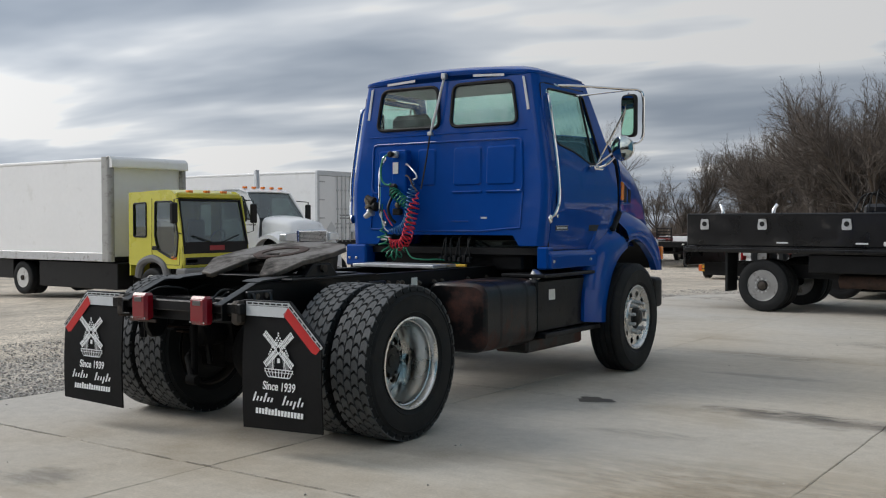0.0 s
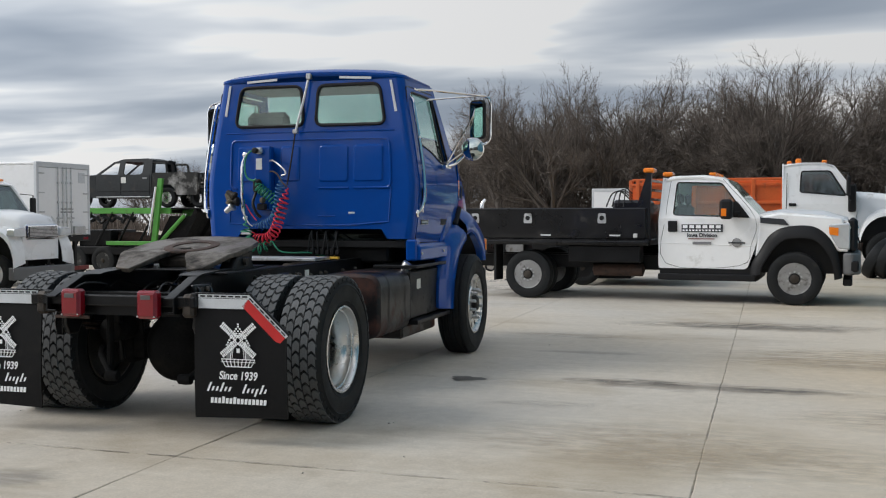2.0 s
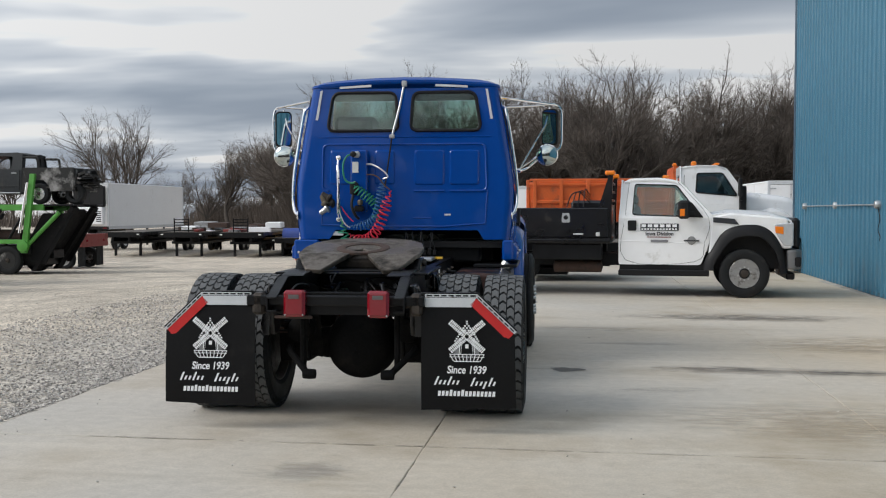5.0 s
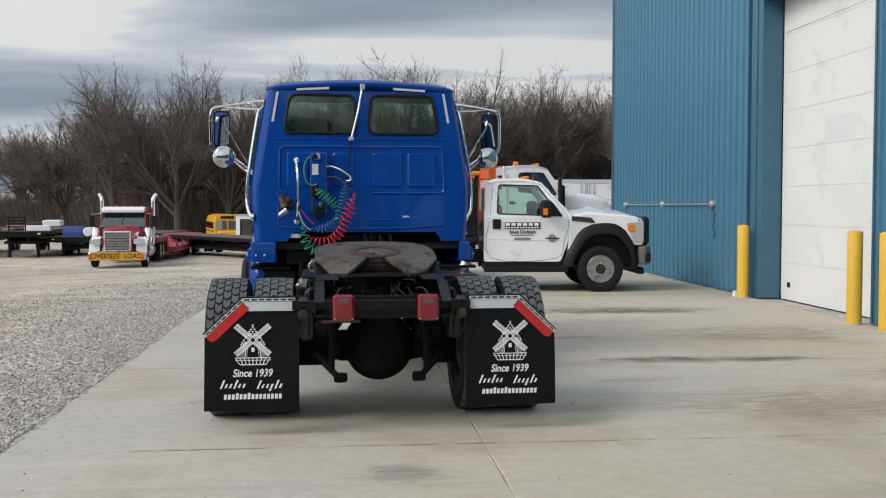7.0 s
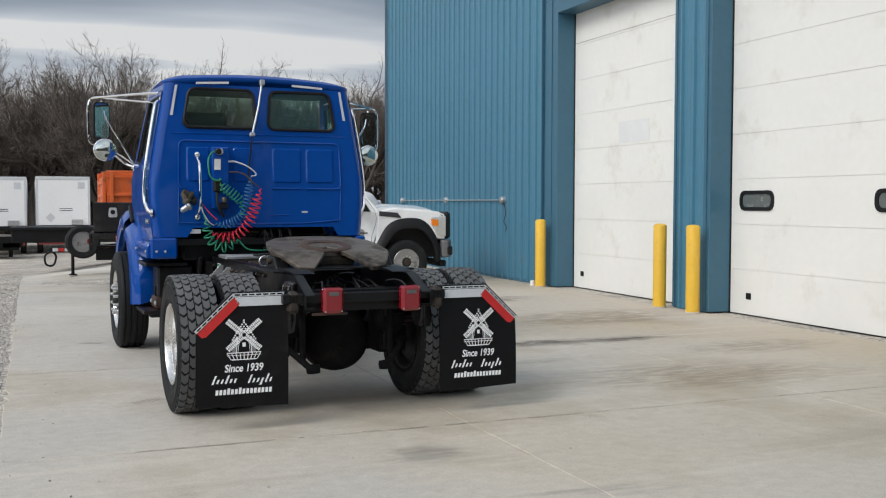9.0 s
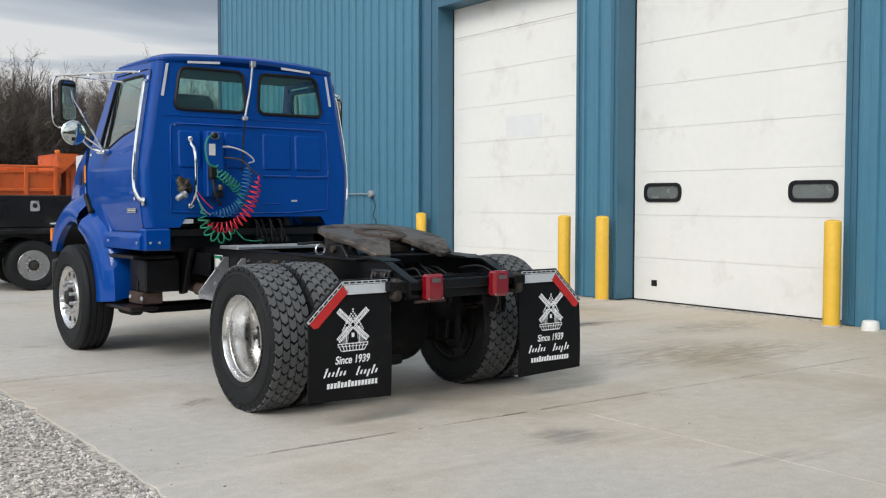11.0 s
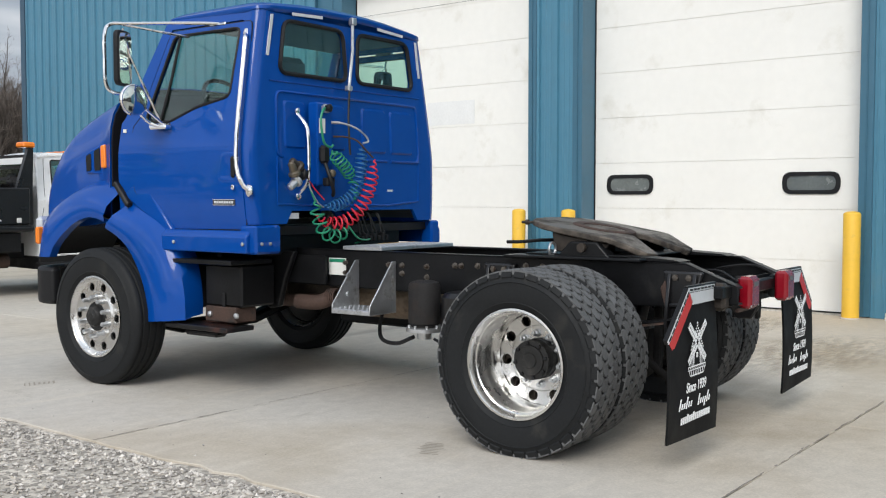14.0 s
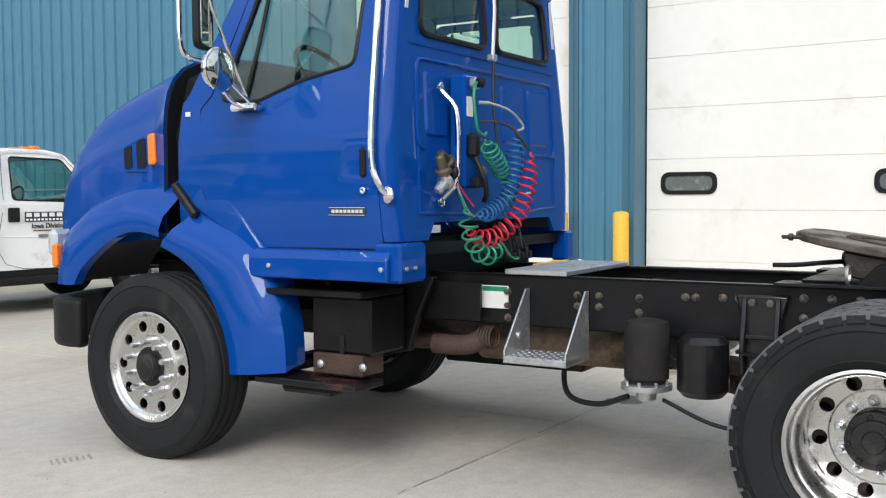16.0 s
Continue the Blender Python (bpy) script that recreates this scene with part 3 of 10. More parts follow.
def stones():
    rnd = random.Random(4)
    protos = []
    for k in range(6):
        vs = [(rnd.uniform(0.7, 1.2), rnd.uniform(-0.4, 0.4), 0.1), (rnd.uniform(-0.4, 0.4), rnd.uniform(0.6, 1.0), -0.1), (rnd.uniform(-1.2, -0.7), rnd.uniform(-0.4, 0.4), 0.05), (rnd.uniform(-0.4, 0.4), rnd.uniform(-1.0, -0.6), 0.1), (rnd.uniform(-0.4, 0.4), rnd.uniform(-0.4, 0.4), rnd.uniform(0.5, 0.8)), (0, 0, -0.5)]
        protos.append(vs)
    fs = [(0, 1, 4), (1, 2, 4), (2, 3, 4), (3, 0, 4), (1, 0, 5), (2, 1, 5), (3, 2, 5), (0, 3, 5)]
    g, outer = Geo(), Geo()

    def put(x, y, s, g=g):
        a = rnd.uniform(0, 6.28); c, q = math.cos(a), math.sin(a)
        z = level(x, y) + (0.0 if x > EDGE else -0.012)
        g.add([(x + s * (c * p[0] - q * p[1]), y + s * (q * p[0] + c * p[1]), z + s * (p[2] + 0.25)) for p in rnd.choice(protos)], fs)
    for i in range(30000):
        x = EDGE - 0.02 - 3.6 * rnd.random() ** 1.8
        y = -4.0 + 14.0 * rnd.random() ** 1.6
        put(x - 0.03 * abs(math.sin(y * 2.1)) - 0.02 * abs(math.sin(5.3 * y)), y, rnd.uniform(0.007, 0.019))
    for i in range(4500):
        put(EDGE - 0.02 - 3 * rnd.random() ** 2.2, rnd.uniform(6.5, 22), rnd.uniform(0.010, 0.024))
    for i in range(3500):
        put(EDGE - 0.3 - 7 * rnd.random(), rnd.uniform(-4.5, 16), rnd.uniform(0.006, 0.016), outer)
    for i in range(170):
        put(EDGE + abs(rnd.gauss(0, 0.35)), rnd.uniform(-4.5, 14), rnd.uniform(0.004, 0.011))
    for i in range(60):
        put(rnd.uniform(-2, 6), rnd.uniform(-5, 9), rnd.uniform(0.004, 0.012))
    ob = part("gravel_stones", g, STONE, smooth=0, fix=False)
    tagged(ob, "loose grey limestone chips along the slab edge", "gravel", kind="stuff")
    ob = part("gravel_stones", outer, STONET, smooth=0, fix=False)
    tagged(ob, "loose tan chips scattered over the packed yard", "gravel", kind="stuff")


stones()


def pad():
    """Concrete slabs with sawn joints between them."""
    root = thing("pavement", "worn grey-tan concrete apron with sawn joints and stains", "pavement", kind="structure")
    xs = [EDGE, 0.69, 3.71, 6.74, 9.8, 12.9, 16.0]
    ys = [-18.0, -14.7, -11.3, -8.0, -4.71, -1.40, 1.93, 5.25, 8.58, 11.9, 15.2, 18.5, 21.8, 24.0]
    rnd = random.Random(9)
    gap = 0.0018
    for i in range(len(xs) - 1):
        for j in range(len(ys) - 1):
            if xs[i] > 6.7 and ys[j] < 15:
                continue
            g = Geo()
            x0, x1, y0, y1 = xs[i] + gap, xs[i + 1] - gap, ys[j] + gap, ys[j + 1] - gap
            n = 22
            edge = []
            # outline with small chips along the joints; the free edge by the gravel is ragged
            def line(ax, ay, bx, by, rough):
                for k in range(n):
                    t = k / n
                    o = rnd.gauss(0, rough) if k else 0
                    edge.append((ax + (bx - ax) * t + (o if ax == bx else 0), ay + (by - ay) * t + (o if ay == by else 0)))
            line(x0, y0, x1, y0, 0.003); line(x1, y0, x1, y1, 0.003); line(x1, y1, x0, y1, 0.003); line(x0, y1, x0, y0, 0.012 if i == 0 else 0.003)
            dz = rnd.uniform(-0.0015, 0.0015)
            m = len(edge)
            cx, cy = (x0 + x1) / 2, (y0 + y1) / 2
            ins = [(cx + (x - cx) * (1 - 0.004), cy + (y - cy) * (1 - 0.004)) for x, y in edge]
            rings = [[(x, y, level(x, y) - 0.06) for x, y in edge], [(x, y, level(x, y) - 0.004 + dz) for x, y in edge], [(x, y, level(x, y) + dz) for x, y in ins]]
            vs = [p for r in rings for p in r]
            fs = [(r * m + k, r * m + (k + 1) % m, (r + 1) * m + (k + 1) % m, (r + 1) * m + k) for r in range(2) for k in range(m)]
            fs.append(tuple(range(2 * m, 3 * m)))
            g.add(vs, fs)
            part("slab", g, CONCRETE, root, smooth=0)


pad()


def oil_stain(x, y, rx, ry, seed, col):
    rnd = random.Random(seed)
    g = Geo()
    pts = []
    for k in range(40):
        a = 2 * math.pi * k / 40
        r = 1 + 0.18 * math.sin(3 * a + seed) + 0.1 * math.sin(7 * a + 2 * seed) + rnd.uniform(-0.05, 0.05)
        pts.append((x + rx * r * math.cos(a), y + ry * r * math.sin(a), level(x, y) + 0.0035))
    g.add(pts, [tuple(range(40))])
    ob = part("oil_stain", g, col, smooth=0, fix=False)
    tagged(ob, "dark oil stain soaked into the concrete", "stain", kind="structure")


OIL = mat("oil_soaked_concrete", (0.11, 0.098, 0.082), 0.55, 0, 0.25, 6, 0.05, 120)
FAINT = mat("faded_stain_concrete", (0.335, 0.30, 0.25), 0.8, 0, 0.10, 3, 0.08, 150)
oil_stain(1.55, 1.90, 0.15, 0.12, 1, OIL)
# opaque door pane: its grey stands in for mirrored sky and ground
SKYPANE = mat("reflection_grey_acrylic_pane", (0.13, 0.145, 0.14), 0.12, 0, 0.15, 3, 0.02, 30, 0.3, ((0.20, 0.21, 0.20), 0.3, 4), 0.8)


def soak(name, col, strength):
    """A faded stain: dense in the middle, breaking up towards its edge."""
    m = bpy.data.materials.new(name)
    m.use_nodes = True
    n, l = m.node_tree.nodes, m.node_tree.links
    b = n["Principled BSDF"]
    b.inputs["Base Color"].default_value = (*col, 1); b.inputs["Roughness"].default_value = 0.7
    t = n.new("ShaderNodeTexCoord")
    gr = n.new("ShaderNodeTexGradient"); gr.gradient_type = "SPHERICAL"
    l.new(t.outputs["Object"], gr.inputs["Vector"])
    g2 = n.new("ShaderNodeNewGeometry")
    mp = n.new("ShaderNodeMapping"); mp.inputs["Scale"].default_value = (1.6, 5.0, 1.0)
    l.new(g2.outputs["Position"], mp.inputs["Vector"])
    nz = n.new("ShaderNodeTexNoise"); nz.inputs["Scale"].default_value = 2.2; nz.inputs["Detail"].default_value = 7; nz.inputs["Roughness"].default_value = 0.65
    l.new(mp.outputs[0], nz.inputs["Vector"])
    r = n.new("ShaderNodeMapRange"); r.inputs["From Min"].default_value, r.inputs["From Max"].default_value = 0.38, 0.62
    l.new(nz.outputs["Fac"], r.inputs[0])
    sm2 = n.new("ShaderNodeMapRange"); sm2.inputs["From Max"].default_value = 0.55
    l.new(gr.outputs["Fac"], sm2.inputs[0])
    mu = n.new("ShaderNodeMath"); mu.operation = "MULTIPLY"
    l.new(r.outputs[0], mu.inputs[0]); l.new(sm2.outputs[0], mu.inputs[1])
    m2 = n.new("ShaderNodeMath"); m2.operation = "MULTIPLY"; m2.inputs[1].default_value = strength
    l.new(mu.outputs[0], m2.inputs[0]); l.new(m2.outputs[0], b.inputs["Alpha"])
    return m


SOOT = soak("soaked_soot_stain", (0.12, 0.112, 0.10), 0.55)
DAMP = soak("faded_damp_stain", (0.21, 0.195, 0.17), 0.24)
RUSTW = soak("tan_wash_stain", (0.46, 0.39, 0.30), 0.42)


def soft_stain(x, y, rx, ry, material, label, yaw=0):
    g = Geo()
    g.add([(math.cos(2 * math.pi * k / 24), math.sin(2 * math.pi * k / 24), 0) for k in range(24)], [tuple(range(24))])
    ob = part("floor_stain", g, material, smooth=0, fix=False)
    ob.matrix_basis = pose(x, y, level(x, y) + 0.0045, 0, 0, yaw) @ Matrix.Diagonal((rx, ry, 1, 1))
    tagged(ob, label, "stain", kind="structure")


soft_stain(3.05, 2.14, 0.75, 0.20, SOOT, "long grey stain along a joint in the concrete")
soft_stain(4.15, 2.05, 0.62, 0.20, SOOT, "long grey stain along a joint in the concrete", 2)
soft_stain(3.85, 7.0, 1.9, 0.50, SOOT, "wide grey stain on the concrete before the pickup", 3)
soft_stain(0.07, -2.11, 0.40, 0.27, DAMP, "round faded damp patch on the concrete")
soft_stain(2.4, 0.9, 0.5, 0.16, DAMP, "faded damp smear on the concrete", 8)
soft_stain(4.9, 4.2, 1.6, 0.9, RUSTW, "tan wash mark on the concrete", 12)
soft_stain(3.6, -0.3, 1.7, 0.8, RUSTW, "tan wash mark on the concrete", -6)
soft_stain(5.2, 1.0, 1.2, 0.5, RUSTW, "tan wash mark on the concrete", 4)
soft_stain(1.9, 5.3, 0.9, 0.3, DAMP, "faded damp smear on the concrete", -5)


CRACK = mat("dirt_filled_crack", (0.21, 0.19, 0.165), 0.9, 0, 0.3, 20, 0.05, 120)


def joint_crack(x0, x1, y, seed, share):
    """Ragged, broken edge along a sawn joint."""
    rnd = random.Random(seed)
    g = Geo()
    x, on = x0, True
    while x < x1:
        L = rnd.uniform(0.03, 0.09)
        if rnd.random() < share:
            a, b = rnd.uniform(0.0012, 0.0045), rnd.uniform(0.0012, 0.0045)
            o = rnd.gauss(0, 0.003)
            g.add([(x, y + o - a, 0.0042), (x + L, y + o - b, 0.0042), (x + L, y + o + a, 0.0042), (x + L * 0.4, y + o + b * 1.6, 0.0042), (x, y + o + b, 0.0042)], [(0, 1, 2, 3, 4)])
        x += L
    ob = part("joint_crack", g, CRACK, smooth=0, fix=False)
    tagged(ob, "ragged dark crack along a joint in the concrete", "crack", kind="structure")


joint_crack(-2.4, 1.2, 1.955, 3, 0.92)
joint_crack(-1.6, 4.6, -1.40, 4, 0.85)


def tyre_mark(x, y, yaw, n):
    m = thing("tyre_mark", "row of short dark tread prints left on the concrete", "tyre mark", pose(x, y, 0.0025, 0, 0, yaw), kind="structure")
    rnd = random.Random(n)
    for k in range(n):
        a, b, c = 0.035 * k, rnd.uniform(0.05, 0.09), rnd.uniform(0.006, 0.010)
        part("tread_print", Geo().add([(a - c, -b, 0), (a + c, -b * 0.8, 0), (a + c + 0.02, b, 0.0005), (a - c + 0.02, b * 0.9, 0)], [(0, 1, 2, 3)]), FAINT, m, smooth=0, fix=False)


tyre_mark(-1.46, 0.20, 30, 8)
tyre_mark(-1.70, 3.92, -20, 7)


# ---- building ----
def ribbed(y0, y1, x, z0, z1, parent, name="wall_panel"):
    """Steel sheets 0.915 m wide with three ribs each, facing -x."""
    def sheet_mesh(w):
        prof = []
        k = 0.0
        while k < w - 1e-6:
            for dy, dx in ((0.0, 0), (0.060, 0), (0.066, 0.006), (0.084, 0.006), (0.090, 0), (0.145, 0), (0.151, 0.006), (0.169, 0.006), (0.175, 0), (0.236, 0), (0.250, 0.038), (0.291, 0.038)):
                if k + dy <= w:
                    prof.append((k + dy, dx))
            k += 0.305
        prof.append((w, 0.0))
        g = Geo()
        g.loft([[(-dx, a, zz) for a, dx in prof] for zz in (z0, z1)], closed=False)
        return to_mesh(name, g, CLAD, smooth=0, fix=False)
    cache = {}
    y = y0
    while y < y1 - 1e-4:
        w = round(min(0.915, y1 - y), 4)
        if w not in cache:
            cache[w] = sheet_mesh(w)
        ob = part(name, cache[w], CLAD, parent, solid=0.0)
        ob.location = (x, y, 0)
        y += w


def sectional_door(y0, y1, x, windows, name):
    top = 5.08
    d = thing(name, "white sectional overhead door, shut" + (" with two oval windows" if windows else " with one patched section"), "overhead door", kind="structure")
    h = top / 8
    for k in range(8):
        z0, z1 = k * h + 0.004 + (0.006 if k == 0 else 0), (k + 1) * h - 0.004
        outer = [(y0, z0), (y1, z0), (y1, z1), (y0, z1)]
        holes = []
        if k == 2 and windows:
            for wy in windows:
                holes.append(roundpoly([(wy - 0.335, 1.482), (wy + 0.335, 1.482), (wy + 0.335, 1.722), (wy - 0.335, 1.722)], 0.10, 6))
        g = Geo().sheet(outer, holes, lambda u, v: (x, u, v))
        sec = part("door_section", g, DOORW, d, solid=-0.045, smooth=0)
        if k == 2 and windows:
            for wy in windows:
                def ring(s):
                    return roundpoly([(wy - 0.35 * s, 1.602 - 0.135 * s), (wy + 0.35 * s, 1.602 - 0.135 * s), (wy + 0.35 * s, 1.602 + 0.135 * s), (wy - 0.35 * s, 1.602 + 0.135 * s)], 0.12, 6)
                a, b = ring(1.03), roundpoly([(wy - 0.305, 1.512), (wy + 0.305, 1.512), (wy + 0.305, 1.692), (wy - 0.305, 1.692)], 0.085, 6)
                g = Geo()
                g.loft([[(x + 0.0, p[0], p[1]) for p in a], [(x - 0.018, p[0], p[1]) for p in a], [(x - 0.018, p[0], p[1]) for p in b], [(x + 0.0, p[0], p[1]) for p in b]], caps=False)
                fr = part("window_frame", g, DARK, sec, "black rubber window frame")
                g = Geo().prism(b, "x", x - 0.004, x + 0.004)
                part("pane", g, SKYPANE, sec, "acrylic pane with the sky's reflection put into its grey")
    for k in range(1, 8):
        part("seam_strip", Geo().box(x + 0.007, x + 0.02, y0 + 0.01, y1 - 0.01, k * h - 0.0036, k * h + 0.0036), DOORW, d)
    # seams, side seals, bottom seal and a small vent
    g = Geo().box(x - 0.008, x + 0.03, y0, y1, 0.0, 0.010)
    part("bottom_seal", g, DARK, d)
    for yy in (y0, y1):
        part("side_seal", Geo().box(x - 0.02, x + 0.02, yy - 0.012, yy + 0.012, 0, top), DARK, d)
    vy = y1 - 0.33 if not windows else y1 - 0.42
    part("vent", Geo().box(x - 0.012, x, vy - 0.055, vy + 0.055, 0.22, 0.31, 0.006), DARK, d, "small black vent")
    part("vent_slot", Geo().box(x - 0.014, x - 0.011, vy - 0.03, vy + 0.03, 0.245, 0.285, 0.001), RUBBER, d)
    if not windows:
        part("patch", Geo().box(x - 0.003, x, y0 + 1.25, y0 + 2.2, 2.58, 2.95), mat("patched_door_paint", (0.74, 0.745, 0.735), 0.6, 0, 0.06, 3), d, "greyish repainted patch")
        part("side_seal", Geo().box(x - 0.004, x - 0.001, y0 + 0.01, y1 - 0.01, 4.49, 4.494), DARK, d)
    return d


def building():
    XW, XD, TOP = 6.70, 7.04, 8.4
    d1, d2 = (4.86, 8.63), (0.19, 3.95)
    walls = thing("wall_west", "blue ribbed steel wall of a tall workshop", "wall", kind="structure")
    ribbed(9.27, 18.76, XW, 0.002, TOP, walls)
    ribbed(4.11, 4.72, XW, 0.002, TOP, walls, "pillar_panel")
    ribbed(-20.0, 0.03, XW, 0.002, TOP, walls)
    for dd in (d1, d2):
        ribbed(dd[0] + 0.02, dd[1] - 0.02, XW, 5.30, TOP, walls, "header_panel")
    # flat trim: jambs, returns and headers
    g = Geo()
    for y0, y1 in ((8.63, 9.10), (4.72, 4.86), (3.95, 4.11), (0.03, 0.19)):
        part("jamb", Geo().box(XW - 0.03, XD + 0.05, y0, y1, 0.01, 5.30, 0.008), TRIM, walls)
        part("jamb_fold", Geo().box(XW - 0.045, XW - 0.031, y0 + (y1 - y0) * 0.42, y0 + (y1 - y0) * 0.50, 0.01, 5.30, 0.003), TRIM, walls)
        part("jamb", Geo().box(XW - 0.03, XW + 0.03, y0, y1, 5.30, TOP, 0.008), TRIM, walls)
    for dd in (d1, d2):
        part("door_header", Geo().box(XW - 0.035, XD + 0.05, dd[0] - 0.001, dd[1] + 0.001, 5.04, 5.30, 0.008), TRIM, walls)
    part("wall_recess", Geo().box(XW + 0.03, XW + 0.08, 9.09, 9.28, 0.01, TOP), TRIM, walls)
    part("recess_edge", Geo().box(XW - 0.035, XW + 0.03, 9.255, 9.275, 0.01, TOP, 0.004), TRIM, walls)
    part("corner_trim", Geo().box(XW - 0.05, XW + 0.14, 18.75, 18.93, 0.01, TOP, 0.01), mat("dark_corner_trim", (0.03, 0.075, 0.12), 0.45, 0, 0.08, 2), walls, "dark blue corner flashing")
    part("base_flashing", Geo().box(XW - 0.012, XW + 0.02, 9.28, 18.74, 0.0, 0.06), TRIM, walls)
    # closed sides and roof behind the visible face
    nw = part("wall_north", Geo().box(XW + 0.14, 30, 18.76, 18.91, -0.6, TOP), CLAD); tagged(nw, "blue steel end wall of the workshop", "wall", kind="structure")
    sw = part("wall_south", Geo().box(XW + 0.06, 30, -20.1, -20.0, 0, TOP), CLAD); tagged(sw, "blue steel end wall of the workshop", "wall", kind="structure")
    ew = part("wall_east", Geo().box(29.9, 30, -19.99, 18.75, 0, TOP), CLAD); tagged(ew, "blue steel back wall of the workshop", "wall", kind="structure")
    rf = part("roof", Geo().box(XW - 0.15, 30.1, -20.3, 19.1, TOP, TOP + 0.12), TRIM); tagged(rf, "flat steel roof edge of the workshop", "roof", kind="structure")
    bk = part("wall_inner", Geo().box(7.6, 7.62, -19.9, 18.7, 0, TOP - 0.01), PLASTIC); tagged(bk, "dark inner partition behind the doors", "wall", kind="structure")
    sectional_door(*d1, XD, None, "door_1")
    sectional_door(*d2, XD, (3.385, 0.865), "door_2")
    # conduit on the ribbed wall
    c = thing("wall_conduit", "galvanised conduit with three round junction boxes on the blue wall", "conduit")
    part("pipe", Geo().tube([(6.645, 11.0, 1.62), (6.645, 17.4, 1.62)], 0.014, 8), STEEL, c)
    for y in (11.0, 14.2, 17.4):
        part("junction_box", Geo().lathe([(0.005, -0.04), (0.062, -0.04), (0.075, -0.02), (0.075, 0.05), (0.04, 0.07)], (6.645, y, 1.62), "x", 20), STEEL, c)
        part("bracket", Geo().box(6.65, 6.715, y - 0.02, y + 0.02, 1.57, 1.67, 0.004), STEEL, c)
    part("cable", Geo().tube(smoothpath([(6.65, 10.95, 1.58), (6.66, 10.85, 1.36), (6.65, 10.92, 1.18), (6.66, 10.82, 1.06), (6.66, 10.86, 0.98)], 6), 0.008, 6), DARK, c)


SKEW = Matrix.Translation((7.04, 0, 0)) @ Matrix.Rotation(radians(-1.0), 4, "Z") @ Matrix.Translation((-7.04, 0, 0))
before = set(bpy.data.objects)
building()
for ob in set(bpy.data.objects) - before:
    if ob.parent is None:
        ob.matrix_basis = SKEW @ ob.matrix_basis


def bollard(x, y, lean):
    b = thing("bollard", "yellow plastic-sleeved steel bollard before the workshop doors", "bollard", pose(x, y, 0, lean, 0, 0), "bollards by the doors")
    prof = [(0.098, 0.0), (0.098, 1.225)] + [(0.098 * math.cos(a), 1.225 + 0.036 * math.sin(a)) for a in [radians(q) for q in (15, 30, 45, 60, 75, 88)]]
    part("sleeve", Geo().lathe(prof, (0, 0, 0), "z", 28), YELLOW, b)
    part("foot_collar", Geo().lathe([(0.112, 0.0), (0.112, 0.012), (0.100, 0.02)], (0, 0, 0), "z", 24), CONCRETE, b)
    return b


for bx, by, bl in ((6.62, 8.88, 0), (6.54, 4.88, 0.2), (6.53, 4.04, -0.2), (6.47, 0.20, 0)):
    bollard(bx, by, bl)


def pipe_cap(x, y, r, h, label):
    c = thing("pipe_cap", label, "pipe cap", pose(x, y, 0))
    part("cap", Geo().lathe([(r * 0.97, 0), (r, 0.01), (r, h * 0.75), (r * 0.9, h * 0.93), (r * 0.6, h)], (0, 0, 0), "z", 20), PVC, c)
    part("rim", Geo().lathe([(r * 1.06, 0.0), (r * 1.06, h * 0.35), (r, h * 0.38)], (0, 0, 0), "z", 20), PVC, c)


pipe_cap(6.52, -0.27, 0.095, 0.115, "white plastic clean-out cap on the concrete by the wall")
pipe_cap(6.60, 9.15, 0.05, 0.10, "small white plastic pipe end beside the bollard")

# ---- the blue tractor ----
truck = thing("tractor_truck", "blue single-axle day-cab tractor truck with bare black frame", "truck", pose(0.011, -0.164, 0, 0, 0, 1.7))


def cabw(z):
    """Half the cab's width at height z."""
    return 1.055 - 0.040 * ((1.72 - z) / 0.55) ** 2 * (z < 1.72) if z < 1.75 else 1.055 - 0.155 * ((z - 1.75) / 0.97) ** 1.12


def cabback(z):
    return 1.995 + 0.055 * (z - 1.2) / 1.5


def side_window():
    return roundpoly([(2.205, 2.575), (2.235, 2.10), (2.56, 2.04), (2.84, 1.945), (3.09, 1.965), (2.875, 2.575)], 0.05, 4)


